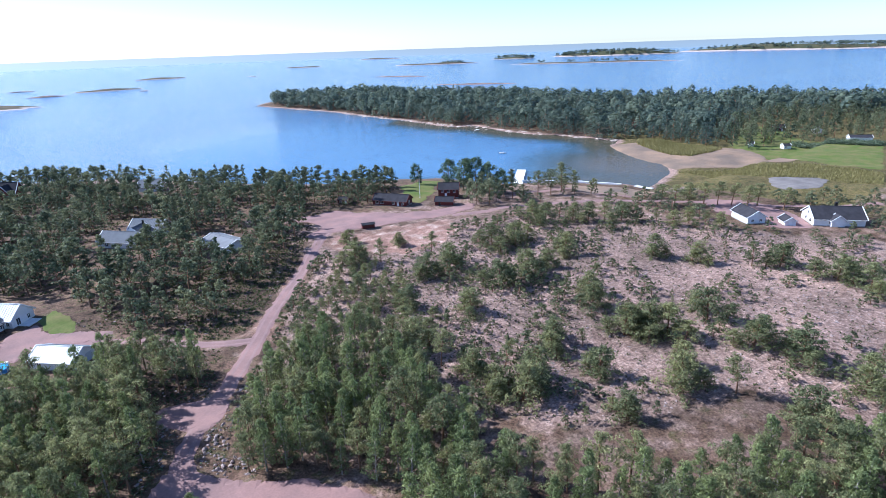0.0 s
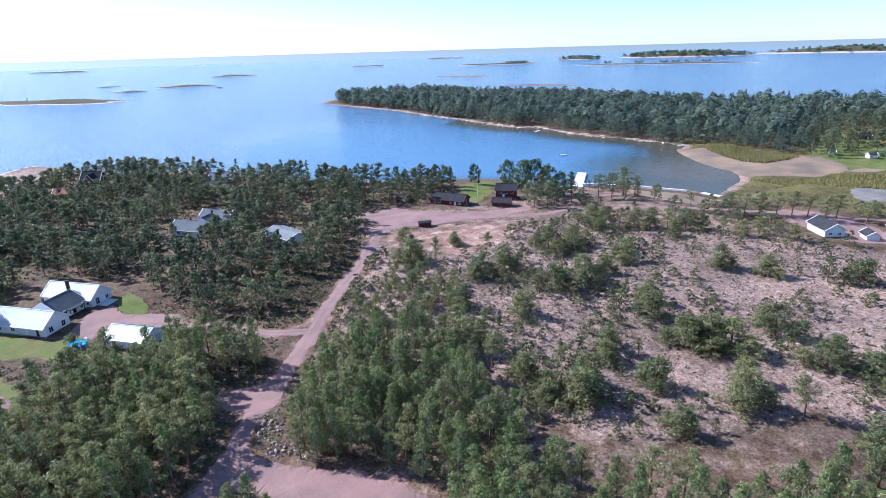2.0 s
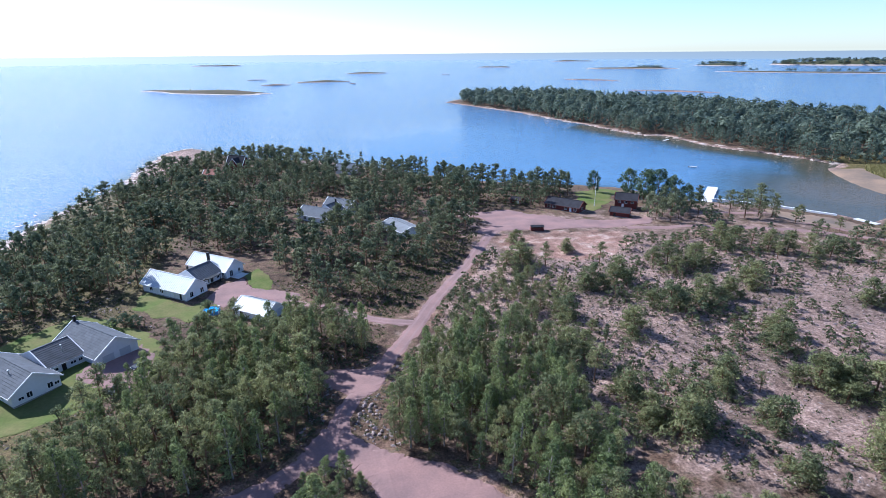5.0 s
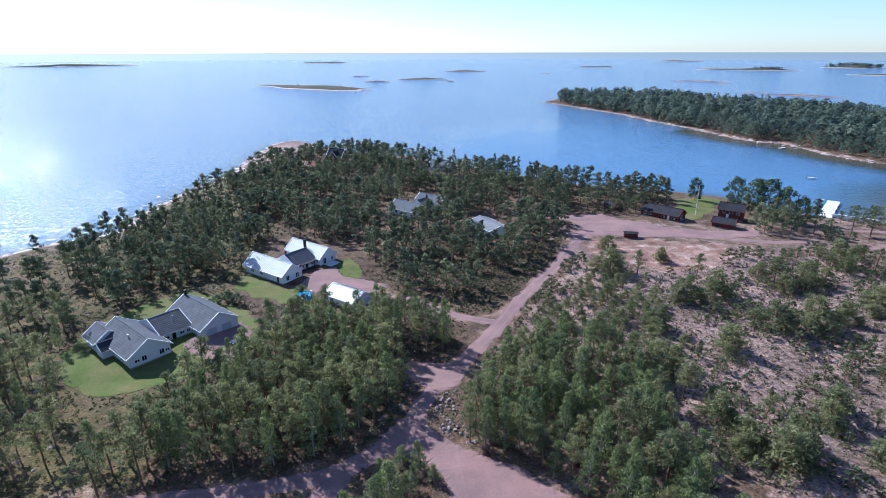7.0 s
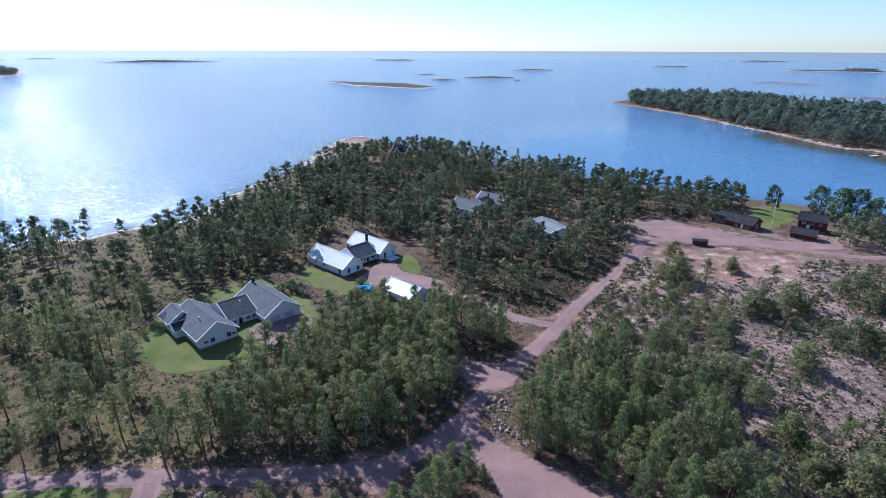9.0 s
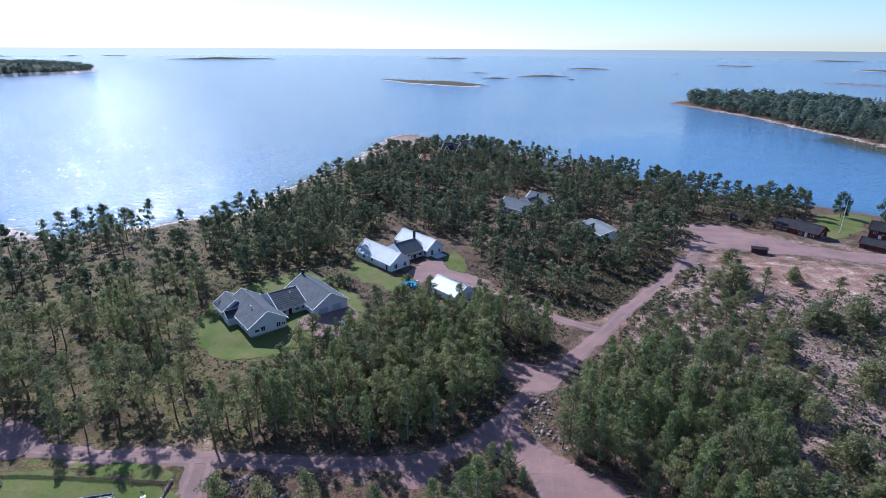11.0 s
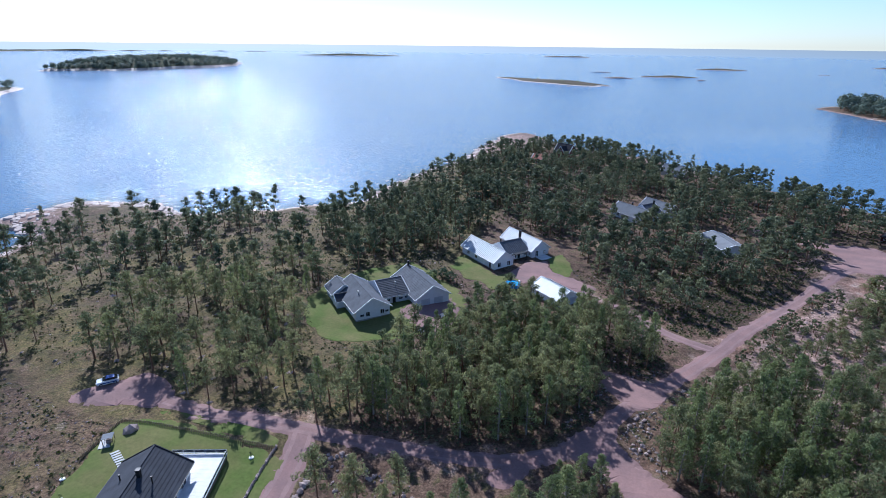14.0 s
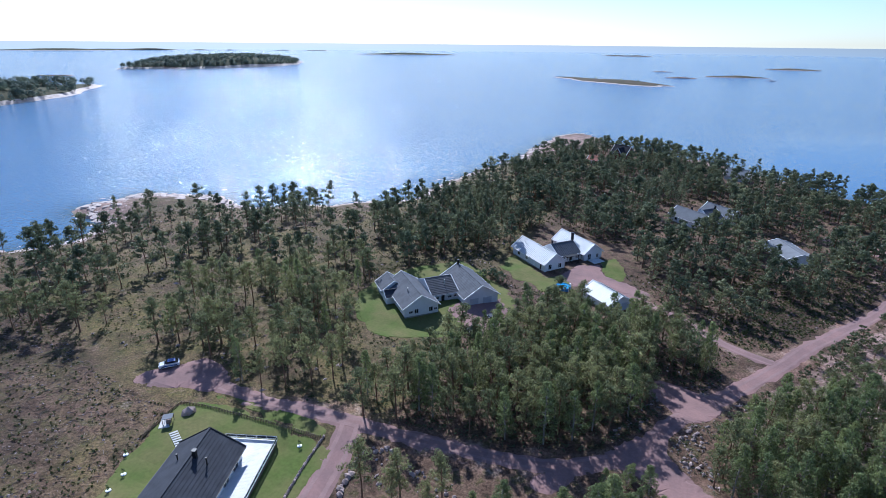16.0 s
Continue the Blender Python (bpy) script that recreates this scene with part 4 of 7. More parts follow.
def tree(kind, variant, x, y, high, turn, wide=1.0, group=""):
    """One tree with a trunk and a crown; the meshes are shared between alike trees."""
    key = (kind, variant)
    if key not in NEAR:
        wv, wf, lv, lf = tree_shape(kind, 100 + variant * 7 + len(kind), 2)
        NEAR[key] = (mesh_from("trunk", wv, wf, [M[BARK[kind]]], True), mesh_from("crown", lv, lf, [M[LEAF[kind]]]))
    ob = thing(TREE_NAME[kind], x, y, float(gz(x, y)) - 0.05, turn, TREE_LABEL[kind], "tree" if kind != "juniper" else "bush", group or TREE_NAME[kind] + "s on the headland")
    ob.scale = (high * wide, high * wide, high)
    for name, me in zip(("trunk", "crown"), NEAR[key]):
        p = new(name, me)
        p.parent = ob
    return ob


FARV = {}


def wood(name, rows, fine, label, leaf, category="woodland"):
    """Many trees as one uncounted mass. rows: kind, x, y, ground, height, turn, width."""
    V, F, S, K, base = [], [], [], [], 0
    r = np.random.RandomState(len(rows))
    for kind, x, y, z, high, turn, wide in rows:
        v = int(abs(x * 7.3 + y * 3.1)) % 5
        if (kind, v, fine) not in FARV:
            wv, wf, lv, lf = tree_shape(kind, 300 + v * 11 + len(kind), fine)
            wf = np.array([q for f in wf for q in ((f[0], f[1], f[2]), (f[0], f[2], f[3]))])
            FARV[kind, v, fine] = (np.concatenate([wv, lv]), np.concatenate([wf, lf + len(wv)]), np.r_[np.zeros(len(wf)), np.ones(len(lf))])
        pv, pf, ps = FARV[kind, v, fine]
        c, s = math.cos(turn), math.sin(turn)
        q = np.stack([(pv[:, 0] * c - pv[:, 1] * s) * high * wide + x, (pv[:, 0] * s + pv[:, 1] * c) * high * wide + y, pv[:, 2] * high + z], 1)
        V.append(q); F.append(pf + base); S.append(ps); K.append(np.full(len(q), r.rand()))
        base += len(q)
    me = mesh_from(name, np.concatenate(V), np.concatenate(F), [M["bark"], M[leaf]], False, np.concatenate(S))
    at = me.attributes.new("tint", "FLOAT", "POINT")
    at.data.foreach_set("value", np.concatenate(K).astype(np.float32))
    return tagged(new(name, me), label, category, kind="stuff")


KEEP_OFF = [JUNCTION, YARD_EAST, COURT, LAWN_RED, TURN, ROAD_LOT, SPUR, YARD_BIG, LAWN_BIG, LAWN_WHITE, LAWN_WHITE_B, YARD_WHITE, LAWN_NEAR, LAWN_NEAR_B, ROCK_FLAT]
FOOTPRINTS = []  # centre x, y and free radius round each building
for fx, fy, fr in ((-35.6, 170.6, 13), (-25.6, 181.4, 13), (-9.8, 147.0, 9), (-61.7, 126.5, 12), (-49.6, 137.2, 12), (12.0, 237.8, 15), (19.9, 250.7, 12), (42.9, 207.9, 13), (120.7, 218.2, 11), (144.5, 205.2, 9),
                   (-63.6, 52.3, 16), (215.3, 105.4, 10), (237.4, 84.6, 14), (-40.2, 341.5, 12), (-26.4, 362.0, 15), (36.6, 332.2, 13), (95.4, 194.5, 5)):
    FOOTPRINTS.append((fx, fy, fr))


def free(x, y, margin=1.0):
    ok = inside(SHORE, x, y) & (away(SHORE, x, y, True) > 3)
    for line, half in ROADS:
        ok &= away(line, x, y) > half + margin
    for poly in KEEP_OFF:
        ok &= ~inside(poly, x, y) & (away(poly, x, y, True) > margin * 0.6)
    for fx, fy, fr in FOOTPRINTS:
        k = 1 - (15 if fx < 0 and fy < 180 else 12) / math.hypot(fx, fy)  # keep the view of each house from the open side free
        ok &= (np.hypot(x - fx, y - fy) > fr) & (away([(fx, fy), (fx * k, fy * k)], x, y) > fr * 0.6)
    return ok


TAKEN = np.zeros((0, 2))


def scatter(poly, gap, seed, limit=4000, margin=1.2, check=True, clump=0.0):
    """Places in an outline, no two nearer than gap to one another or to a tree that stands already."""
    global TAKEN
    r = np.random.RandomState(seed)
    poly = np.asarray(poly, float)
    lo, hi = poly.min(0), poly.max(0)
    n = int((hi[0] - lo[0]) * (hi[1] - lo[1]) / (gap * gap) * 5)
    x, y = r.uniform(lo[0], hi[0], n), r.uniform(lo[1], hi[1], n)
    ok = inside(poly, x, y)
    if check:
        ok &= free(x, y, margin)
    if clump:  # groups with open ground between them
        ok &= waves(x, y, seed, [(45, 0.5), (22, 0.5), (12, 0.4)]) > clump * r.uniform(0.2, 1.2, n) - 0.15
    out = []
    cells = {}
    for q in TAKEN:
        cells.setdefault((int(q[0] // gap), int(q[1] // gap)), []).append(q)
    for px_, py_ in zip(x[ok], y[ok]):
        i, j = int(px_ // gap), int(py_ // gap)
        if all((px_ - q[0]) ** 2 + (py_ - q[1]) ** 2 > gap * gap for a in (-1, 0, 1) for b in (-1, 0, 1) for q in cells.get((i + a, j + b), ())):
            cells.setdefault((i, j), []).append((px_, py_))
            out.append((px_, py_))
            if len(out) >= limit:
                break
    out = np.array(out).reshape(-1, 2)
    TAKEN = np.concatenate([TAKEN, out])
    return out


STAND = [(13.4, 83.7), (17.4, 95.3), (23.5, 104.4), (33.0, 111.6), (43.9, 118.1), (52.4, 112.5), (55.6, 100.4), (54.4, 87.2), (52.1, 74.7), (50.1, 64.5), (44.1, 58.5), (33.4, 62.9), (27.7, 70.3), (20.6, 77.2)]
THICKET = [(26.2, 109.8), (37.6, 127.1), (52.0, 145.3), (66.1, 161.6), (76.3, 153.1), (76.6, 134.3), (72.7, 113.3), (66.1, 97.8), (56.6, 88.2), (55.6, 100.4), (52.4, 112.5), (43.9, 118.1), (33.0, 111.6)]
FRONT = [(33.4, 59.0), (45.0, 61.0), (56.2, 49.4), (73.7, 34.9), (105.9, 21.1), (114.7, 9.6), (87.0, 3.3), (23.6, 49.4)]
BAYSIDE = [(144.4, 198.3), (166.7, 207.0), (181.6, 202.7), (166.2, 185.0), (144.2, 188.0)]
BEACHSIDE = [(189.9, 204.0), (209.7, 198.3), (215.2, 185.0), (223.8, 170.3), (211.6, 162.4), (196.8, 173.2), (176.3, 185.6)]
BETWEEN = [(-52.2, 77.8), (-47.7, 85.5), (-40.8, 100.1), (-38.6, 108.9), (-32.0, 116.4), (-26.1, 124.8), (-20.1, 134.3), (-12.3, 131.2), (-1.8, 134.6), (14.2, 125.5), (19.4, 115.8), (8.9, 109.4), (2.4, 107.0), (6.6, 96.1), (-0.6, 86.1), (-15.8, 78.5), (-33.4, 77.5)]
WESTWOOD = [(-193.2, 72.8), (-128.3, 71.1), (-107.7, 77.9), (-90.7, 81.8), (-79.5, 76.1), (-47.9, 76.4), (-51.1, 97.4), (-65.1, 112.4), (-73.3, 127.6), (-74.6, 144.7), (-59.7, 166.1), (-39.1, 163.0), (-48.0, 189.3), (-70.0, 240.4), (-98.9, 223.1), (-127.0, 210.9), (-149.5, 195.8), (-176.3, 184.9), (-201.5, 174.0), (-205.7, 148.6), (-201.5, 126.8), (-221.3, 101.6)]
MEADOW_EDGE = [(371.8, 199.2), (495.9, 264.2), (565.7, 249.5), (608.1, 189.9), (636.0, 128.2), (489.3, 94.6), (452.7, 137.4), (464.0, 164.3), (405.6, 168.1), (424.3, 187.7), (384.9, 187.1)]
NORTH = [(-89.9, 187.4), (-93.6, 230.2), (-87.4, 276.0), (-76.9, 333.4), (-63.4, 378.0), (-18.4, 402.9), (42.1, 356.7), (96.9, 296.1), (144.2, 243.8), (108.8, 224.4), (88.4, 227.4), (61.8, 182.0), (37.3, 146.3), (22.6, 135.1), (1.2, 134.7), (3.1, 157.7), (-8.1, 194.6), (-36.9, 211.1), (-51.5, 187.6), (-55.8, 161.4), (-65.0, 152.6)]
ROADSIDE = [(16.7, 185.6), (30.9, 204.1), (60.0, 210.3), (72.5, 196.9), (49.8, 161.3), (31.6, 134.2), (19.4, 136.3)]
EAST = [(171.9, 193.2), (194.5, 180.2), (219.3, 151.0), (247.6, 126.7), (260.3, 103.7), (297.0, 85.5), (329.9, 58.8), (226.6, 35.1), (214.2, 57.6), (206.5, 93.2), (193.8, 107.8), (158.6, 146.2), (146.7, 166.5)]
PENINSULA = np.array([(337.6, 441.8), (322.1, 450.4), (317.8, 490.3), (314.8, 524.3), (305.0, 580.0), (299.1, 658.8), (277.9, 742.3), (264.4, 817.2), (300.0, 865.0), (420.0, 850.0), (465.0, 760.0), (505.0, 660.0), (535.0, 580.0), (552.0, 490.0), (620.0, 390.0), (700.0, 290.0), (790.0, 100.0), (650.0, 120.0), (535.0, 258.0), (468.0, 246.3), (390.7, 207.6), (373.4, 211.7), (372.1, 232.1), (371.4, 249.9), (367.8, 272.0), (356.0, 283.7), (353.4, 298.1), (350.0, 331.2), (341.6, 363.2), (334.8, 401.0)], float)

r_tree = np.random.RandomState(11)
# single trees of the open rocky clearing: base x, y and height
CLEAR_A = [(65.9, 70.0, 12.0), (85.5, 67.1, 8.2), (94.5, 52.5, 9.6), (126.7, 67.0, 14.3), (104.7, 74.5, 14.1), (112.3, 68.7, 14.0), (110.1, 115.6, 11.0), (114.8, 96.0, 7.2), (88.5, 83.5, 7.6), (91.9, 77.5, 5.2), (101.6, 57.7, 6.8), (120.7, 52.2, 10.3), (124.8, 43.0, 12.4), (154.1, 101.6, 8.6), (171.0, 78.7, 13.4), (177.8, 73.4, 12.4), (160.9, 89.7, 8.3), (63.9, 75.8, 6.8), (76.9, 54.2, 6.8), (100.9, 45.2, 10.5), (102.4, 31.1, 10.6), (121.4, 29.9, 10.1), (177.2, 57.2, 14.7), (176.0, 48.4, 14.7)]
CLEAR_B = [(97.8, 114.5, 12.2), (81.5, 107.5, 8.5), (85.9, 135.9, 10.0), (95.8, 137.5, 11.0), (98.4, 151.8, 11.8), (120.3, 145.4, 15.5), (129.3, 142.8, 13.5), (62.5, 82.3, 7.8), (72.2, 73.2, 9.2), (73.7, 83.6, 6.0), (84.0, 79.6, 6.5), (108.9, 89.3, 8.5), (133.0, 122.3, 8.8), (120.3, 117.5, 6.8), (81.2, 157.0, 9.0), (73.0, 159.5, 11.0), (70.2, 120.8, 8.3), (58.3, 100.0, 10.8), (51.2, 97.2, 11.3), (59.7, 90.0, 9.5), (81.5, 181.2, 6.2), (94.2, 167.6, 5.5), (103.9, 75.0, 10.1), (109.0, 71.4, 11.1)]
BIG_OAKS = [(151.6, 245.4, 11.6), (162.7, 232.2, 14.5), (162.4, 218.7, 16.5), (166.0, 213.4, 17.3), (169.5, 208.2, 15.0), (173.4, 203.1, 12.2)]
SHORE_PINES = [(183.2, 187.1, 12.6), (188.5, 183.8, 13.4), (197.1, 185.0, 15.0), (199.8, 180.6, 11.0), (201.2, 170.1, 8.3), (210.9, 167.0, 6.0), (219.5, 164.7, 6.8)]
NORTH_ROW = [(146.2, 159.1, 8.3), (151.8, 158.6, 9.8), (155.0, 153.3, 10.1), (160.3, 151.2, 9.2), (163.0, 146.4, 10.4), (169.0, 143.6, 9.6), (172.4, 138.2, 10.1), (178.8, 135.2, 9.9), (181.9, 130.2, 8.4), (184.4, 123.0, 7.4), (185.9, 116.8, 7.7), (193.2, 114.7, 8.1), (194.5, 108.8, 7.1), (197.0, 103.8, 7.4), (148.3, 150.1, 6.8), (160.2, 139.4, 7.1), (168.4, 131.5, 7.4)]
BEACH_ROW = [(211.8, 139.9, 10.1), (212.9, 134.1, 10.8), (219.2, 131.5, 11.3), (221.2, 125.7, 11.6), (227.5, 123.1, 10.7), (230.7, 118.7, 10.1), (237.6, 111.4, 10.4), (239.8, 101.7, 10.1), (229.3, 111.5, 11.2)]
YARD_EDGE = [(-49.8, 82.9, 11.2), (-45.1, 83.9, 12.4), (-43.1, 87.9, 12.0), (-38.5, 85.2, 13.6), (-36.5, 88.6, 13.2), (-41.4, 79.0, 12.6), (-34.6, 81.1, 14.4), (-47.2, 76.6, 11.3), (-32.1, 85.4, 14.0)]
ROADSIDE_ROW = [(-37.5, 59.3, 12.1), (-31.5, 60.9, 10.7), (-25.5, 63.6, 10.2), (-32.0, 58.9, 8.7), (-26.7, 60.1, 7.6)]
ROADSIDE_BUSHES = [(-0.4, 70.0, 9.0), (-3.2, 68.1, 7.9), (-7.0, 67.3, 6.3), (2.1, 71.4, 5.4), (-16.2, 64.4, 6.6), (-20.4, 62.9, 4.5)]
placed = []
for rows, seed in ((CLEAR_A, 1), (CLEAR_B, 2)):
    for k, (x, y, h) in enumerate(rows):
        kind = "pine" if k % 5 == 4 else "scrub"
        tree(kind, (k * 3 + seed) % 6, x, y, min(max(h * 0.95, 2.2), 9), k * 77.0, 1.55 if kind == "scrub" else 1.4)
        placed.append((x, y))
        if kind == "scrub":  # lower neighbours make a clump
            for j, (far, low) in enumerate(((0.32, 0.62), (0.40, 0.46))):
                xx, yy = x + far * h * math.cos(k * 1.7 + j * 2.3), y + far * h * math.sin(k * 1.7 + j * 2.3)
                tree("scrub", (k * 5 + seed + j) % 6, xx, yy, min(max(h * low, 1.8), 6), k * 31.0 + j * 90, 1.65)
                placed.append((xx, yy))
for k, (x, y, h) in enumerate(NORTH_ROW):
    tree("scrub" if k % 3 else "pine", k % 6, x, y, min(h * 0.9, 9), k * 41.0, 1.45)
    placed.append((x, y))
for k, (x, y, h) in enumerate(BEACH_ROW):
    tree("pine", k % 6, x, y, min(h, 11), k * 67.0, 1.7)
    placed.append((x, y))
for k, (x, y, h) in enumerate(YARD_EDGE):
    tree("pine" if k % 3 else "birch", k % 6, x, y, min(h, 12.5), k * 57.0, 1.1)
    placed.append((x, y))
for k, (x, y, h) in enumerate(BIG_OAKS):
    tree("oak", k % 6, x, y, h, k * 50.0, 1.0)
    placed.append((x, y))
for k, (x, y, h) in enumerate(SHORE_PINES):
    tree("pine", k % 6, x, y, h, k * 50.0, 1.3)
    placed.append((x, y))
for k, (x, y, h) in enumerate(ROADSIDE_ROW):
    tree("pine", k % 6, x, y, h, k * 50.0, 1.0)
    placed.append((x, y))
for k, (x, y, h) in enumerate(ROADSIDE_BUSHES):
    tree("birch", k % 6, x, y, h, k * 50.0, 1.7)
    placed.append((x, y))
for k, (x, y) in enumerate([(-2.0, 76.7), (1.3, 77.8), (4.8, 77.2), (6.9, 73.9), (3.1, 72.7), (-0.5, 73.1)]):
    tree("birch", k % 6, x, y, 4.0 + k % 3, k * 50.0, 1.6)
    placed.append((x, y))
for k, (x, y) in enumerate([(-48.3, 146.2), (-47.1, 149.4), (-44.9, 151.6), (-41.8, 149.6)]):
    tree("oak", k, x, y, 3.4, k * 70.0, 1.5)
    placed.append((x, y))
TAKEN = np.array(placed)
for s in (-40, 28, 70):  # bushes on the crest of the largest skerry
    tree("scrub", 2, -130 + 0.81 * s, 1225 - 0.59 * s, 5.5, 0, 1.3).location.z = 4.3 * (1 - abs(s / 160) ** 3) * 0.8
tree("juniper", 0, *(72.5, 106.1), 4.6, 20)
tree("juniper", 1, *(108.4, 64.1), 4.0, 80)

for x, y in scatter(STAND, 2.6, 21, 260, margin=2.0):
    k = r_tree.randint(6)
    tree("birch" if r_tree.rand() < 0.58 else "pine", k, x, y, r_tree.uniform(6.5, 12.8), r_tree.uniform(0, 360), r_tree.uniform(0.95, 1.25))
for x, y in scatter(THICKET, 3.7, 20, 120, margin=2.5):
    k = r_tree.randint(6)
    tree("scrub" if r_tree.rand() < 0.55 else "pine", k, x, y, r_tree.uniform(2.4, 6.2), r_tree.uniform(0, 360), r_tree.uniform(1.1, 1.45))
for x, y in scatter(FRONT, 3.1, 22, 360):
    k = r_tree.randint(6)
    tree("birch" if r_tree.rand() < 0.5 else "pine", k, x, y, r_tree.uniform(8.5, 12.5), r_tree.uniform(0, 360), r_tree.uniform(1.0, 1.3))
for x, y in scatter(BETWEEN, 2.9, 23, 400, margin=2.3):
    if away(ROAD_MAIN, np.array([x]), np.array([y]))[0] < 5.0 or away(SPUR, np.array([x]), np.array([y]), True)[0] < 2.5:
        continue
    k = r_tree.randint(6)
    tree("birch" if r_tree.rand() < 0.35 else "pine", k, x, y, r_tree.uniform(9.0, 13.8), r_tree.uniform(0, 360), r_tree.uniform(0.85, 1.15))


def rows_for(points, kinds, low, high, seed):
    r = np.random.RandomState(seed)
    return [(kinds[r.randint(len(kinds))], x, y, float(gz(x, y)) - 0.05, r.uniform(low, high), r.uniform(0, 6.28), r.uniform(0.85, 1.25)) for x, y in points]


west = rows_for(scatter(WESTWOOD, 4.1, 24, clump=0.38), ("pine",) * 6 + ("birch",), 9, 13.5, 31)
north = [q for q in rows_for(scatter(NORTH, 3.8, 25, margin=3.0, clump=0.26), ("pine",) * 7 + ("birch", "birch", "spruce"), 8, 13, 32) if away(ROAD_MAIN, q[1], q[2])[0] > 10]
side = rows_for(scatter(ROADSIDE, 8.0, 26, margin=5.0), ("pine", "pine", "birch"), 5, 11, 33)
east = rows_for(scatter(BAYSIDE, 5, 40), ("oak", "pine"), 9, 13, 41) + rows_for(scatter(BEACHSIDE, 6, 42), ("pine", "birch"), 6, 10, 43) + [(*q[:6], q[6] * 1.3) for q in rows_for(scatter(EAST, 5.2, 27, clump=0.45), ("scrub", "pine", "scrub", "oak"), 3.5, 7.5, 34)]
clear = rows_for(scatter(CLEARING, 3.9, 28, clump=0.6), ("scrub",) * 5 + ("birch",), 1.4, 4.2, 35) + rows_for(scatter(CLEARING_B, 3.4, 38, clump=0.4), ("scrub",) * 5 + ("pine",), 1.8, 5.5, 39)
r_thin = np.random.RandomState(3)
west = [q for q in west if q[1] > -108 or r_thin.rand() > 0.42]
near_west = [q for q in west if math.hypot(q[1], q[2]) < 165][:120]
for q in near_west:
    tree(q[0], int(q[1]) % 6, q[1], q[2], q[4], math.degrees(q[5]), q[6])
west = [q for q in west if q not in near_west]
wood("pine_wood", west, 1, "open pine wood with bare trunks near the shore", "wood_needles")
north = [(*q[:6], q[6] * 1.18) for q in north]
wood("pine_wood", north, 1, "dense dark pine wood on the headland", "wood_needles")
wood("roadside_trees", side + east, 1, "scattered pines and birches by the road", "wood_needles")
clear = [(*q[:6], q[6] * 1.35) for q in clear]
wood("saplings", clear, 1, "low young trees on the rocky clearing", "wood_leaves")
meadow = rows_for(scatter(MEADOW_EDGE, 9, 45, check=False), ("spruce", "oak", "pine"), 9, 17, 46)
wood("meadow_trees", meadow, 1, "spruces and pines round the meadow cottages", "wood_needles")
pen = scatter(PENINSULA, 6.9, 29, 3000, check=False)
edge_gap = away(PENINSULA[:8], pen[:, 0], pen[:, 1])
edge_gap = np.minimum(edge_gap, away(np.concatenate([PENINSULA[-12:], PENINSULA[:2]]), pen[:, 0], pen[:, 1]))
near_edge = (edge_gap < 16) & (np.hypot(pen[:, 0], pen[:, 1]) < 620)
wood("far_wood", [(*q[:6], q[6] * 1.3) for q in rows_for(pen[~near_edge], ("oak", "spruce", "birch", "spruce", "oak", "pine"), 9, 20, 36)], 0, "mixed wood covering the far peninsula", "hazed_leaves")
wood("wood_edge", [(*q[:6], q[6] * 1.15) for q in rows_for(pen[near_edge], ("oak", "oak", "birch", "oak", "spruce"), 9, 17, 37)], 1, "broad leafy trees along the edge of the far wood", "hazed_leaves")

isle_rows = []
for k, (x, y, l_, w_, a_, h_) in enumerate(WOODED):
    r = np.random.RandomState(80 + k)
    for _ in range((1000, 60, 260, 300, 900)[k]):
        t, f = r.uniform(0, 6.28), math.sqrt(r.uniform(0, 0.98))
        f *= 0.97
        wob = float(np.interp(t, *OUTLINE[x, y]))
        u, v = math.cos(t) * f * wob * l_ / 2, math.sin(t) * f * wob * w_ / 2
        c, s = math.cos(radians(a_)), math.sin(radians(a_))
        far = max(1.0, math.hypot(x, y) / 1800)
        isle_rows.append((("birch", "oak", "spruce", "pine")[r.randint(4)], x + u * c - v * s, y + u * s + v * c, max(h_ * (1 - f ** 3) * 0.97 - 0.6, 0.2), r.uniform(8, 14) * far ** 0.4, r.uniform(0, 6), 1.7 * far ** 0.4))
# a few groups of trees on the barer outer islands
for x, y, l_, a_, along in ((1409, 2065, 330, -34, (0.1, 0.16, 0.2, 0.27, 0.3)), (1632, 1438, 540, -48, (-0.3, -0.1, 0.05, 0.12, 0.2, 0.3))):
    for f in along:
        c, s = math.cos(radians(a_)), math.sin(radians(a_))
        for g in (-9, 0, 9):
            isle_rows.append(("oak", x + (f * l_ + g) * c, y + (f * l_ + g) * s, 2.5, 8 + abs(g) * 0.4, f * 40, 1.8))
wood("island_wood", isle_rows, 0, "dark woods on the outer islands", "hazed_leaves")

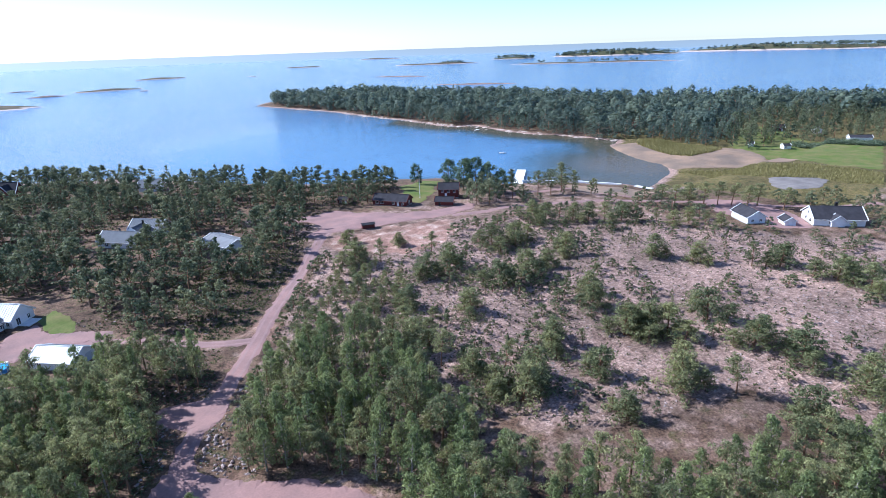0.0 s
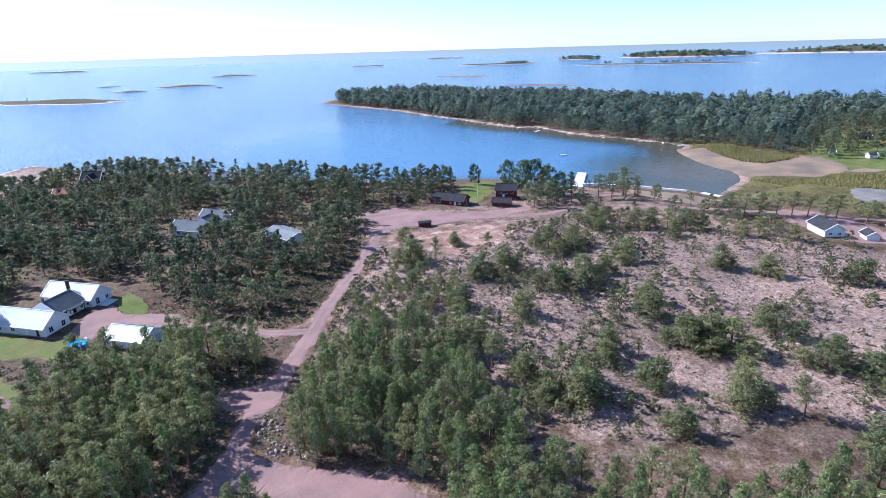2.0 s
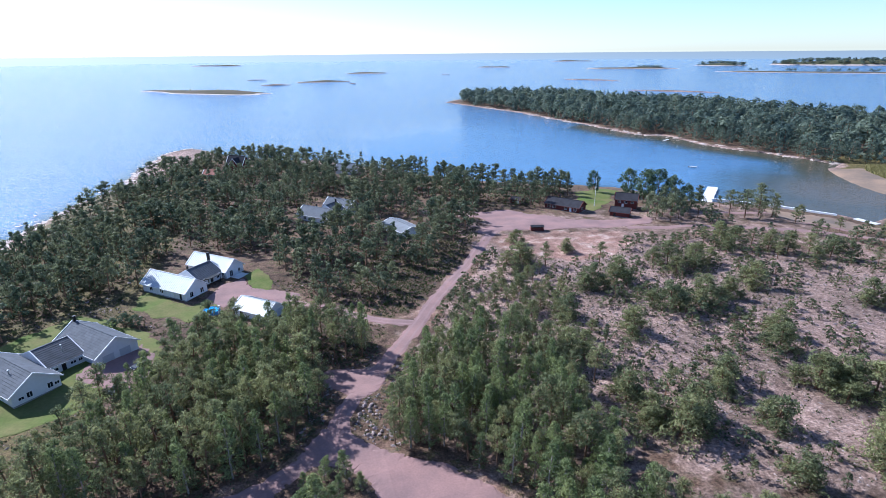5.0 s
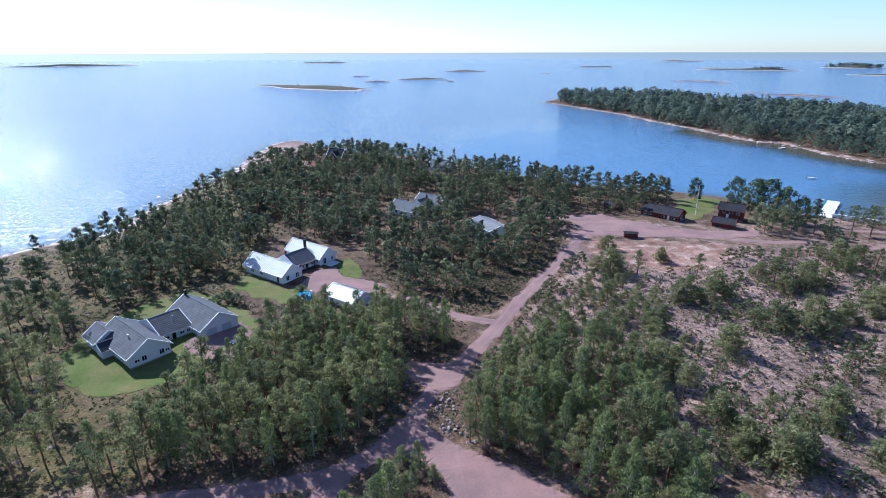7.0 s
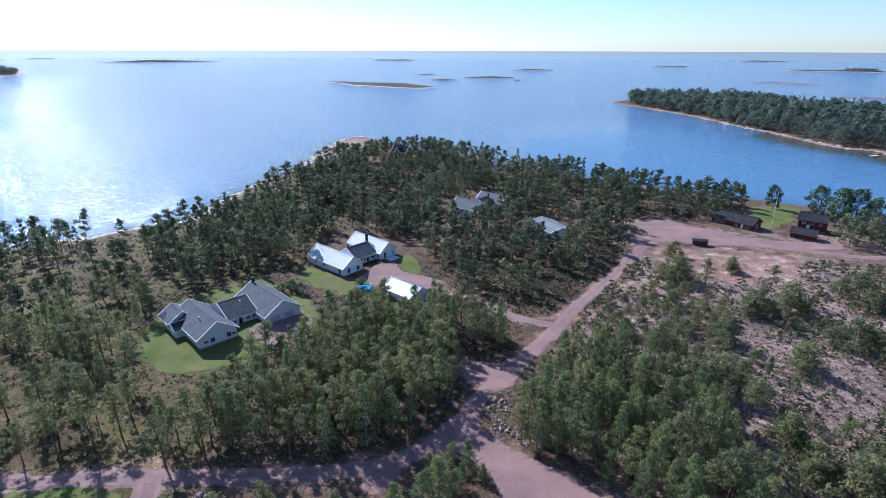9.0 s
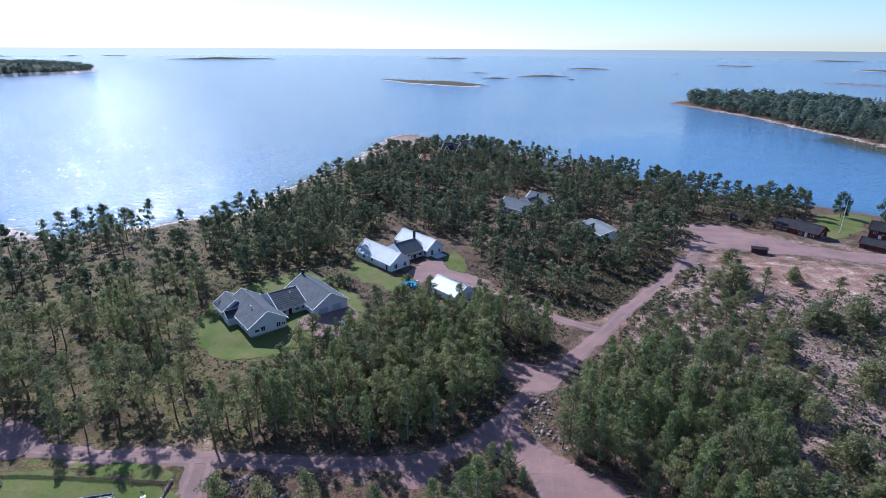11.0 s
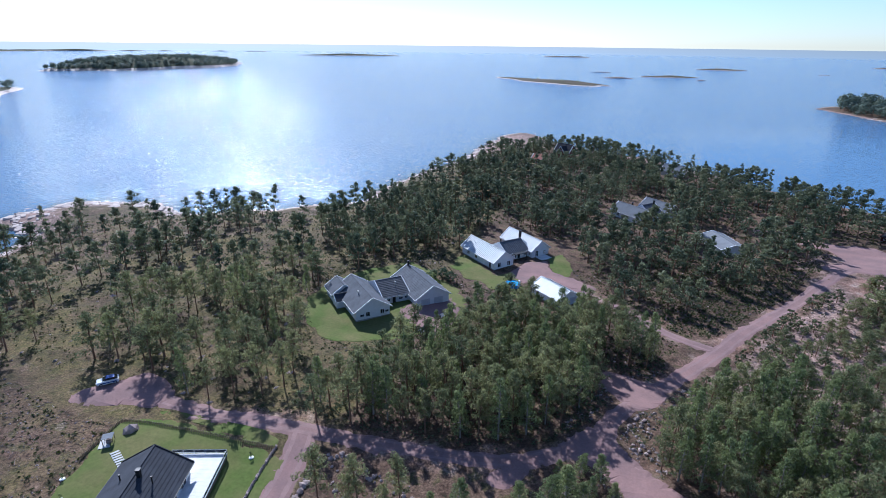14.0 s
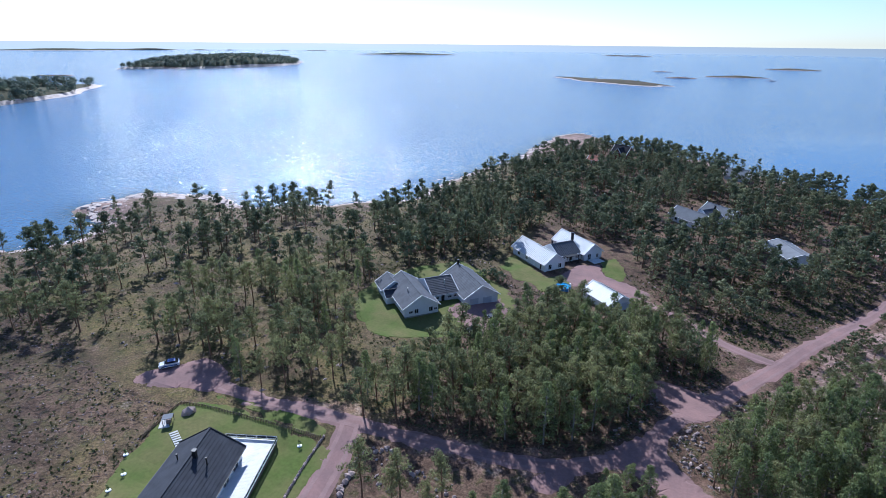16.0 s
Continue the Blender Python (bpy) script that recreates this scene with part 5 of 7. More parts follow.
# ---- buildings ----
M.update({
    "door_grey": material("pale_grey_door", (0.50, 0.51, 0.54), 0.6, vary=0.08, scale=1.0, bump=0.05),
    "white_wall": material("white_painted_boards", (0.74, 0.74, 0.74), 0.7, vary=0.08, scale=0.8, bump=0.1, fine=14.0),
    "red_wall": material("dark_red_boards", (0.13, 0.028, 0.022), 0.85, vary=0.3, scale=1.5, bump=0.2, fine=12.0),
    "white_trim": material("white_trim", (0.80, 0.80, 0.80), 0.6, vary=0.06, scale=2.0, bump=0.05),
    "metal_roof": material("pale_sheet_metal_roof", (0.50, 0.51, 0.52), 0.55, 0.15, vary=0.12, scale=0.5, bump=0.05, fine=8.0),
    "grey_tile_shaded_metal": material("grey_tiles_and_shaded_metal", (0.115, 0.122, 0.138), 0.85, spec=0.2, vary=0.25, scale=0.6, bump=0.3, fine=6.0),
    "dark_tile": material("dark_grey_concrete_tiles", (0.050, 0.053, 0.064), 0.8, spec=0.2, vary=0.3, scale=0.6, bump=0.3, fine=6.0),
    "mid_tile": material("slate_grey_concrete_tiles", (0.080, 0.085, 0.098), 0.85, spec=0.2, vary=0.25, scale=0.6, bump=0.3, fine=6.0),
    "felt": material("dark_felt_roof", (0.045, 0.043, 0.050), 0.95, spec=0.15, vary=0.3, scale=0.5, bump=0.2, fine=5.0),
    "grey_felt": material("pale_grey_roof", (0.20, 0.21, 0.225), 0.9, spec=0.2, vary=0.2, scale=0.4, bump=0.2, fine=5.0),
    "terracotta": material("terracotta_tiles", (0.36, 0.13, 0.085), 0.85, vary=0.3, scale=0.8, bump=0.3, fine=6.0),
    "glass": material("window_glass", (0.02, 0.025, 0.03), 0.06, vary=0.1, scale=1.0, bump=0.0, spec=0.7),
    "plinth": material("grey_plinth", (0.33, 0.32, 0.31), 0.9, vary=0.2, scale=1.0),
    "black_metal": material("black_sheet_metal", (0.02, 0.02, 0.022), 0.45, 0.4, vary=0.2, scale=3.0, bump=0.05),
    "deck": material("bleached_deck_boards", (0.70, 0.68, 0.66), 0.75, vary=0.12, scale=0.7, bump=0.15, fine=10.0),
    "timber": material("weathered_timber", (0.22, 0.16, 0.11), 0.9, vary=0.35, scale=2.0, bump=0.2, random_tint=0.25),
    "paving": material("pale_paving", (0.55, 0.53, 0.50), 0.85, vary=0.15, scale=1.0),
    "pool_water": material("pool_water", (0.05, 0.36, 0.62), 0.08, vary=0.15, scale=1.5, bump=0.1, fine=3.0),
    "pool_rim": material("blue_pool_wall", (0.06, 0.22, 0.48), 0.5, vary=0.15, scale=2.0),
    "granite_block": material("granite_blocks", (0.37, 0.28, 0.25), 0.85, vary=0.35, scale=1.5, bump=0.4, fine=5.0, random_tint=0.3),
    "white_paint": material("white_car_paint", (0.75, 0.76, 0.78), 0.25, 0.0, vary=0.05, scale=1.0, bump=0.0),
    "blue_paint": material("blue_car_paint", (0.03, 0.08, 0.30), 0.25, 0.1, vary=0.1, scale=1.0, bump=0.0),
    "dark_paint": material("dark_car_paint", (0.025, 0.028, 0.035), 0.25, 0.2, vary=0.1, scale=1.0, bump=0.0),
    "tyre": material("tyre_rubber", (0.02, 0.02, 0.02), 0.9, vary=0.2, scale=4.0),
    "rim": material("alloy_rim", (0.5, 0.5, 0.52), 0.35, 0.8, vary=0.1, scale=4.0),
    "galvanised": material("galvanised_steel", (0.5, 0.51, 0.52), 0.45, 0.7, vary=0.15, scale=2.0),
})


def add_beam(bm, a, b, wide, high):
    """A straight board from a to b."""
    a, b = Vector(a), Vector(b)
    d = b - a
    q = d.to_track_quat("X", "Z").to_matrix().to_4x4()
    r = bmesh.ops.create_cube(bm, size=1.0, matrix=Matrix.Translation((a + b) / 2) @ q @ Matrix.Diagonal((d.length, wide, high, 1)))
    return r


def wall_frame(L, W, x, y, turn):
    return Matrix.Translation((x, y, 0)) @ Matrix.Rotation(radians(turn), 4, "Z")


def wing(house, x, y, L, W, turn, eave, ridge, wall, roof, kind, over=0.55, verge=0.4, openings=(), trim="white_trim", doors=()):
    """One gabled wing of a house: walls on a plinth, a thick roof of sheets or tile courses, verge boards, gutters, windows and doors."""
    m = wall_frame(L, W, x, y, turn)
    bm = bmesh.new()
    a, b = L / 2, W / 2
    sec = [(-b, 0.25), (b, 0.25), (b, eave), (0, ridge - 0.12), (-b, eave)]
    ends = [[bm.verts.new(m @ Vector((sx * a, yy, zz))) for yy, zz in sec] for sx in (-1, 1)]
    bm.faces.new(ends[0]); bm.faces.new(ends[1][::-1])
    for i in range(5):
        j = (i + 1) % 5
        bm.faces.new((ends[0][i], ends[1][i], ends[1][j], ends[0][j]))
    part("wall", bm, M[wall], house)
    bm = bmesh.new()
    add_box(bm, -a + 0.03, a - 0.03, -b + 0.03, b - 0.03, -1.2, 0.26)
    bmesh.ops.transform(bm, matrix=m, verts=bm.verts[:])
    part("plinth", bm, M["plinth"], house)
    slope = (ridge - eave) / b
    run = b + over
    X = a + verge
    bm = bmesh.new()
    for s in (-1, 1):
        n = max(4, int(run * math.hypot(1, slope) / 0.62)) if kind == "tile" else 1
        prof = []
        for k in range(n):
            t0, t1 = k / n, (k + 1) / n
            prof += [(t0, 0.02), (t1, 0.075 if kind == "tile" else 0.02)]
        prof += [(1.0, -0.16), (0.0, -0.16)]
        ring = [[bm.verts.new(m @ Vector((sx * X, s * run * t, ridge - slope * run * t + h))) for t, h in prof] for sx in (-1, 1)]
        bm.faces.new(ring[0]); bm.faces.new(ring[1][::-1])
        for i in range(len(prof)):
            j = (i + 1) % len(prof)
            bm.faces.new((ring[0][i], ring[1][i], ring[1][j], ring[0][j]))
    top = part("roof", bm, M[roof], house)
    bm = bmesh.new()
    add_beam(bm, (-X, 0, ridge + 0.05), (X, 0, ridge + 0.05), 0.30, 0.10)
    bmesh.ops.transform(bm, matrix=m, verts=bm.verts[:])
    part("ridge_cap", bm, M[roof], top)
    for s in (-1, 1):  # standing seams of a sheet metal roof
        seam_mesh = None
        for xx in np.arange(-X + 0.3, X, 0.75) if kind == "metal" else ():
            if seam_mesh is None:
                bm = bmesh.new()
                add_beam(bm, (0, 0.05 * s, ridge + 0.03), (0, s * run, ridge - slope * run + 0.05), 0.07, 0.09)
                seam = part("seam", bm, M[roof], top)
                seam_mesh = seam.data
            else:
                seam = new("seam", seam_mesh)
                seam.parent = top
            seam.matrix_local = m @ Matrix.Translation((float(xx), 0, 0))
    for sx in (-1, 1):
        for s in (-1, 1):
            bm = bmesh.new()
            add_beam(bm, (sx * (X + 0.02), 0, ridge + 0.03), (sx * (X + 0.03), s * (run + 0.02), ridge - slope * run + 0.03), 0.2, 0.26)
            bmesh.ops.transform(bm, matrix=m, verts=bm.verts[:])
            part("verge_board", bm, M[trim], house)
    for s in (-1, 1):
        bm = bmesh.new()
        add_tube(bm, [(-X, s * (run + 0.06), ridge - slope * run - 0.05), (X, s * (run + 0.06), ridge - slope * run - 0.05)], [0.07, 0.07], 6)
        bmesh.ops.transform(bm, matrix=m, verts=bm.verts[:])
        part("gutter", bm, M[trim], house)
    for side, u, z, w, h, what in openings:
        base = {"front": Matrix.Translation((u, -b, z)), "back": Matrix.Translation((u, b, z)) @ Matrix.Rotation(math.pi, 4, "Z"),
                "east": Matrix.Translation((a, u, z)) @ Matrix.Rotation(math.pi / 2, 4, "Z"), "west": Matrix.Translation((-a, u, z)) @ Matrix.Rotation(-math.pi / 2, 4, "Z")}[side]
        mm = m @ base
        if what == "window":
            bm = bmesh.new()
            for q in ((-w / 2 - 0.09, w / 2 + 0.09, h, h + 0.09), (-w / 2 - 0.09, w / 2 + 0.09, -0.09, 0), (-w / 2 - 0.09, -w / 2, 0, h), (w / 2, w / 2 + 0.09, 0, h), (-0.035, 0.035, 0, h)):
                add_box(bm, q[0], q[1], -0.07, 0.02, q[2], q[3])
            bmesh.ops.transform(bm, matrix=mm, verts=bm.verts[:])
            win = part("window", bm, M["white_trim"], house)
            part("pane", _moved(box(-w / 2, w / 2, -0.025, 0.01, 0, h), mm), M["glass"], win, "dark reflecting glass pane")
        elif what == "garage":
            bm = bmesh.new()
            n = 5
            for k in range(n):
                add_box(bm, -w / 2, w / 2, -0.06, 0.02, h * k / n + 0.015, h * (k + 1) / n - 0.015)
            bmesh.ops.transform(bm, matrix=mm, verts=bm.verts[:])
            part("garage_door", bm, M["door_grey"], house, "pale grey panelled garage door")
        else:
            bm = bmesh.new()
            add_box(bm, -w / 2, w / 2, -0.05, 0.02, 0, h)
            for zz in (0.2, h * 0.55):
                add_box(bm, -w / 2 + 0.14, w / 2 - 0.14, -0.075, -0.04, zz, zz + h * 0.35)
            bmesh.ops.transform(bm, matrix=mm, verts=bm.verts[:])
            door = part("door", bm, M["black_metal" if what == "dark_door" else "white_trim"], house)
            part("door_handle", _moved(box(w / 2 - 0.16, w / 2 - 0.05, -0.12, -0.075, h * 0.48, h * 0.5), mm), M["galvanised"], door)


def _moved(bm, m):
    bmesh.ops.transform(bm, matrix=m, verts=bm.verts[:])
    return bm


def chimney(house, x, y, z0, z1, w=0.6, mat="black_metal"):
    bm = box(x - w / 2, x + w / 2, y - w / 2, y + w / 2, z0, z1)
    ch = part("chimney", bm, M[mat], house)
    bm = box(x - w / 2 - 0.08, x + w / 2 + 0.08, y - w / 2 - 0.08, y + w / 2 + 0.08, z1 + 0.003, z1 + 0.12)
    part("chimney_cap", bm, M["black_metal"], ch)


def vent(house, x, y, z0, z1):
    bm = bmesh.new()
    add_tube(bm, [(x, y, z0), (x, y, z1), (x, y, z1 + 0.02), (x, y, z1 + 0.22)], [0.11, 0.11, 0.2, 0.16], 10)
    part("roof_vent", bm, M["black_metal" if z0 > 4.1 and z0 < 4.3 else "galvanised"], house)


def house_at(name, x, y, turn, label, category="house"):
    return thing(name, x, y, float(gz(x, y)), turn, label, category)


W_ = "window"
# white house of two long wings and a link
h = house_at("white_house", -35.2, 171.3, -42, "long white wooden house with pale metal roofs among pines")
wing(h, 0, 0, 18.5, 7.7, 0, 3.0, 5.8, "white_wall", "metal_roof", "metal", openings=[("front", -5.5, 1.0, 1.2, 1.2, W_), ("front", -1.0, 1.0, 1.2, 1.2, W_), ("front", 3.5, 0.3, 1.0, 2.1, "door"),
     ("front", 7, 0.3, 0.8, 2.1, "dark_door"), ("east", -1.9, 0.8, 1.1, 1.5, W_), ("east", 1.9, 0.8, 1.1, 1.5, W_), ("west", 0, 1.0, 1.2, 1.2, W_)])
wing(h, -1.4, 17.2, 17, 7.3, 0, 3.0, 5.8, "white_wall", "metal_roof", "metal", openings=[("front", 7.2, 0.9, 0.9, 1.4, W_), ("east", -1.6, 0.5, 1.2, 1.9, W_), ("east", 1.8, 0.9, 0.8, 1.2, W_), ("back", 2, 1.0, 1.2, 1.2, W_)])
# link roof: the same metal, its missing sun sheen painted as darker grey
wing(h, 0.6, 8.9, 9.6, 9.0, 90, 2.9, 5.5, "white_wall", "grey_tile_shaded_metal", "metal", over=0.4, verge=-0.1, openings=[("front", 0.6, 0.4, 1.0, 2.1, "dark_door"), ("front", -2.4, 0.9, 1.0, 1.3, W_), ("front", 3, 0.9, 0.9, 1.3, W_)])
chimney(h, -1.8, 15.2, 4.0, 7.2, 0.7)
chimney(h, 0.2, 5.2, 4.6, 6.4, 0.4)
vent(h, -5.5, -1.4, 4.6, 5.4)
for k in range(14):
    part("terrace_plank", box(7.4, 10.6, 15.0 + k * 0.32, 15.29 + k * 0.32, 0.1, 0.45), M["deck"], h, "bleached wooden terrace board")
bm = bmesh.new()
add_box(bm, 5.0, 7.0, 6.5, 11.5, 2.55, 2.72)
for yy in (6.7, 11.3):
    add_box(bm, 6.75, 6.9, yy - 0.07, yy + 0.07, 0.0, 2.55)
part("porch_roof", bm, M["black_metal"], h, "dark flat porch roof on posts")

h = house_at("garage", -10.2, 146.3, -42, "white garage with a ribbed pale metal roof", "garage")
wing(h, 0, 0, 11.2, 7.2, 0, 2.6, 4.4, "white_wall", "metal_roof", "metal", openings=[("east", -1.7, 0.1, 2.5, 2.1, "garage"), ("east", 1.7, 0.1, 2.5, 2.1, "garage"), ("front", -3, 1.0, 1.0, 1.0, W_), ("front", 1, 0.2, 0.9, 2.0, "door")])

# grey-roofed house with two wings, a link and a side aisle
h = house_at("grey_roofed_house", -60.2, 125.6, -46, "large white house with grey and dark tile roofs")
wing(h, 0, 0, 17, 9.4, 0, 2.9, 5.9, "white_wall", "grey_tile_shaded_metal", "tile", openings=[("east", -3.0, 1.1, 1.0, 0.6, W_), ("east", -1.4, 0.9, 1.0, 1.2, W_), ("east", 2.6, 0.9, 1.0, 1.2, W_), ("east", 3.9, 1.1, 0.9, 0.6, W_),
     ("front", 4.5, 0.9, 1.2, 1.2, W_), ("front", 0.5, 0.9, 1.2, 1.2, W_), ("back", 6.2, 0.9, 1.0, 1.2, W_)])
wing(h, 0, 17.5, 17, 9.8, 0, 2.9, 5.9, "white_wall", "grey_tile_shaded_metal", "tile", openings=[("east", -2.3, 0.1, 2.6, 2.2, "garage"), ("east", 1.7, 0.1, 2.6, 2.2, "garage"), ("front", 6.4, 0.2, 0.9, 2.1, "door"), ("back", 3, 0.9, 1.2, 1.2, W_)])
wing(h, -2.4, 8.7, 8.3, 11.6, 90, 2.9, 5.4, "white_wall", "mid_tile", "tile", over=0.5, verge=-0.1, openings=[("front", -2.4, 1.3, 1.1, 0.6, W_), ("front", -0.6, 0.2, 0.9, 2.1, "dark_door"), ("front", 1.4, 1.3, 1.1, 0.6, W_), ("front", 3.0, 1.3, 0.8, 0.6, W_)])
wing(h, -8.0, -3.4, 6.4, 6.4, 0, 2.9, 5.0, "white_wall", "grey_tile_shaded_metal", "tile", openings=[("front", -1, 0.9, 1.2, 1.2, W_)])
wing(h, -2.4, -4.6, 4.6, 3.6, 90, 2.5, 3.7, "white_wall", "dark_tile", "tile", over=0.4, verge=0.3)
chimney(h, -8.0, 17.5, 5.0, 7.2, 0.5)
vent(h, 2.5, -1.8, 4.6, 5.5)
vent(h, 0.6, 9.6, 3.8, 5.4)

# dark-roofed house near the lane, with a terrace
h = house_at("dark_roofed_house", -62.8, 48.4, -72, "house with a dark tiled gable roof and a white terrace")
wing(h, 0, 0, 17.4, 10.4, 0, 2.9, 6.0, "white_wall", "dark_tile", "tile", over=0.7, verge=0.5, trim="black_metal",
     openings=[("back", -6, 0.3, 1.8, 2.1, W_), ("back", -2.5, 0.3, 1.8, 2.1, W_), ("back", 1.5, 0.9, 1.2, 1.2, W_), ("west", -2, 0.9, 1.2, 1.2, W_), ("west", 2, 0.3, 1.0, 2.1, "door"), ("front", -4, 0.9, 1.2, 1.2, W_)])
chimney(h, -2.6, 0.7, 5.0, 6.9, 0.55)
vent(h, -2.4, 2.6, 4.2, 5.6)
vent(h, -3.0, -2.6, 4.2, 5.4)
deck = new("terrace", None)
deck.matrix_world = pose(-62.8, 48.4, float(gz(-62.8, 48.4)), 0, 0, -72)
tagged(deck, "white-painted wooden terrace with low railings", "terrace")
for k in range(40):
    part("plank", box(-13.6 + k * 0.30, -13.6 + k * 0.30 + 0.285, (5.25 if k > 15 else 0.2), 9.6, 0.42, 0.5), M["deck"], deck)
for k in range(30):
    part("plank", box(-1.6 + k * 0.30, -1.6 + k * 0.30 + 0.285, 5.25, 9.6, 0.42, 0.5), M["deck"], deck)
part("deck_frame", box(-13.5, 7.3, 5.4, 9.5, -0.6, 0.41), M["timber"], deck)
for a_, b_ in (((-13.6, 0.2), (-13.6, 9.6)), ((-13.6, 9.6), (7.4, 9.6))):
    n = int(math.hypot(b_[0] - a_[0], b_[1] - a_[1]) / 1.7)
    for k in range(n + 1):
        px_, py_ = a_[0] + (b_[0] - a_[0]) * k / n, a_[1] + (b_[1] - a_[1]) * k / n
        part("post", box(px_ - 0.05, px_ + 0.04, py_ - 0.04, py_ + 0.04, 0.5, 1.28), M["white_trim"], deck)
    for z_, t_ in ((1.30, 0.07), (0.75, 0.04)):
        bm = bmesh.new()
        add_beam(bm, (*a_, z_), (*b_, z_), t_, 0.07)
        part("rail", bm, M["white_trim"], deck)
    part("rail_panel", box(min(a_[0], b_[0]) - 0.01, max(a_[0], b_[0]) + 0.01, min(a_[1], b_[1]) - 0.01, max(a_[1], b_[1]) + 0.01, 0.8, 1.36), M["glass"], deck, "dark tinted glass panel")

# dark red houses by the turning place
h = house_at("red_house", 121.4, 218.8, -53, "long dark red wooden house with white window frames")
wing(h, 0, 0, 16.5, 7.4, 0, 2.7, 4.9, "red_wall", "felt", "felt", trim="red_wall", openings=[("front", -6.2, 0.9, 1.3, 1.2, W_), ("front", -3.8, 0.9, 1.3, 1.2, W_), ("front", 2.0, 0.9, 1.1, 1.2, W_), ("front", 4.2, 0.2, 1.0, 2.1, "door"), ("front", 6.4, 0.9, 1.1, 1.2, W_), ("east", 0, 0.9, 1.2, 1.2, W_)])
chimney(h, -3, 0.6, 4.2, 5.9, 0.6)
h = house_at("red_house", 148.6, 211.9, -40, "two-storey dark red wooden house with a dark roof")
wing(h, 0, 0, 9.5, 6.6, 0, 4.4, 6.6, "red_wall", "felt", "felt", trim="red_wall", openings=[("front", -2.8, 2.6, 1.0, 1.3, W_), ("front", 0, 2.6, 1.0, 1.3, W_), ("front", 2.8, 2.6, 1.0, 1.3, W_), ("front", -1.2, 0.3, 1.0, 2.0, "door"), ("east", 0, 2.6, 1.0, 1.2, W_)])
h = house_at("red_shed", 139.2, 202.0, -44, "low dark red shed with a dark roof", "shed")
wing(h, 0, 0, 8.2, 5.2, 0, 2.4, 3.9, "red_wall", "felt", "felt", trim="red_wall", openings=[("front", -2, 0.2, 1.0, 2.0, "dark_door"), ("east", 0, 0.9, 0.9, 0.9, W_)])
h = house_at("red_hut", 104.7, 235.3, -45, "small dark red hut under pines", "hut")
wing(h, 0, 0, 5.0, 3.4, 0, 2.1, 3.2, "red_wall", "felt", "felt", over=0.3, verge=0.25, trim="red_wall", openings=[("front", -1.2, 0.9, 0.8, 0.8, W_), ("front", 1.2, 0.1, 0.9, 1.9, "door")])

# grey-roofed house deeper in the wood
h = house_at("grey_roofed_house", 12.6, 236.9, -44, "white house with pale grey roofs in the pine wood")
wing(h, 0, 0, 15.5, 8.6, 0, 2.9, 5.6, "white_wall", "grey_felt", "metal", openings=[("front", -4, 0.9, 1.2, 1.2, W_), ("front", 1, 0.9, 1.2, 1.2, W_), ("east", -1.5, 0.9, 1.2, 1.2, W_)])
wing(h, 0.8, 15.2, 14.0, 8.0, 0, 3.0, 5.9, "white_wall", "grey_felt", "metal", openings=[("east", 1.4, 0.9, 1.2, 1.2, W_)])
wing(h, 1.0, 7.6, 8.0, 9.0, 90, 2.9, 5.6, "white_wall", "grey_tile_shaded_metal", "metal", over=0.4, verge=-0.1)
chimney(h, -1.5, 1.0, 4.4, 6.4, 0.5)
chimney(h, 1.5, 10.5, 4.8, 6.8, 0.5)
h = house_at("grey_house", 42.9, 207.9, -70, "long low pale house with a plain grey roof", "house")
wing(h, 0, 0, 15.5, 9.0, 0, 2.5, 3.9, "white_wall", "grey_felt", "felt", openings=[("front", -4, 0.9, 1.2, 1.0, W_), ("east", 0, 0.2, 1.0, 2.0, "door"), ("back", 2, 0.9, 1.2, 1.0, W_)])

# houses at the tip of the headland
h = house_at("grey_roofed_house", 36.6, 332.2, -25, "house with a pale grey roof near the shore")
wing(h, 0, 0, 11, 8, 0, 3.2, 6.2, "white_wall", "grey_felt", "felt", openings=[("front", 0, 0.9, 1.2, 1.2, W_)])
chimney(h, 1, 0.5, 5, 7, 0.6)
h = house_at("red_shed", -40.2, 341.5, -20, "small shed with a terracotta roof", "shed")
wing(h, 0, 0, 7, 6, 0, 2.6, 4.6, "red_wall", "terracotta", "tile", openings=[("front", 0, 0.9, 1.0, 1.0, W_)])
h = house_at("red_house", -26.4, 362.0, -30, "tall dark red house with a steep roof among pines")
wing(h, 0, 0, 11, 8, 0, 4.5, 9.0, "red_wall", "felt", "felt", openings=[("front", -2, 1.2, 1.1, 1.4, W_), ("front", 2, 1.2, 1.1, 1.4, W_), ("east", 0, 4.6, 1.0, 1.2, W_)])
wing(h, 1, -3, 7, 6, 90, 4.5, 8.2, "red_wall", "felt", "felt", openings=[("west", 0, 4.4, 1.0, 1.2, W_)])

# white houses by the bay
h = house_at("white_garage", 215.6, 103.7, 59, "white garage with a dark roof", "garage")
wing(h, 0, 0, 11.0, 7.0, 0, 3.0, 5.2, "white_wall", "felt", "felt", openings=[("west", -1.6, 1.0, 0.9, 0.9, W_), ("west", 1.6, 1.0, 0.9, 0.9, W_), ("back", 3, 0.2, 2.4, 2.2, "garage")])
h = house_at("white_house", 237.0, 82.6, -45, "white house with a large dark roof by the bay")
wing(h, 0, 0, 17.5, 11.0, 0, 3.0, 6.4, "white_wall", "felt", "felt", openings=[("west", -2.4, 0.8, 1.4, 1.4, W_), ("west", 1.4, 0.8, 1.2, 1.4, W_), ("front", -3, 0.9, 1.2, 1.2, W_), ("front", 0.5, 0.9, 1.0, 1.2, W_), ("west", 0, 3.4, 1.2, 1.0, W_)])
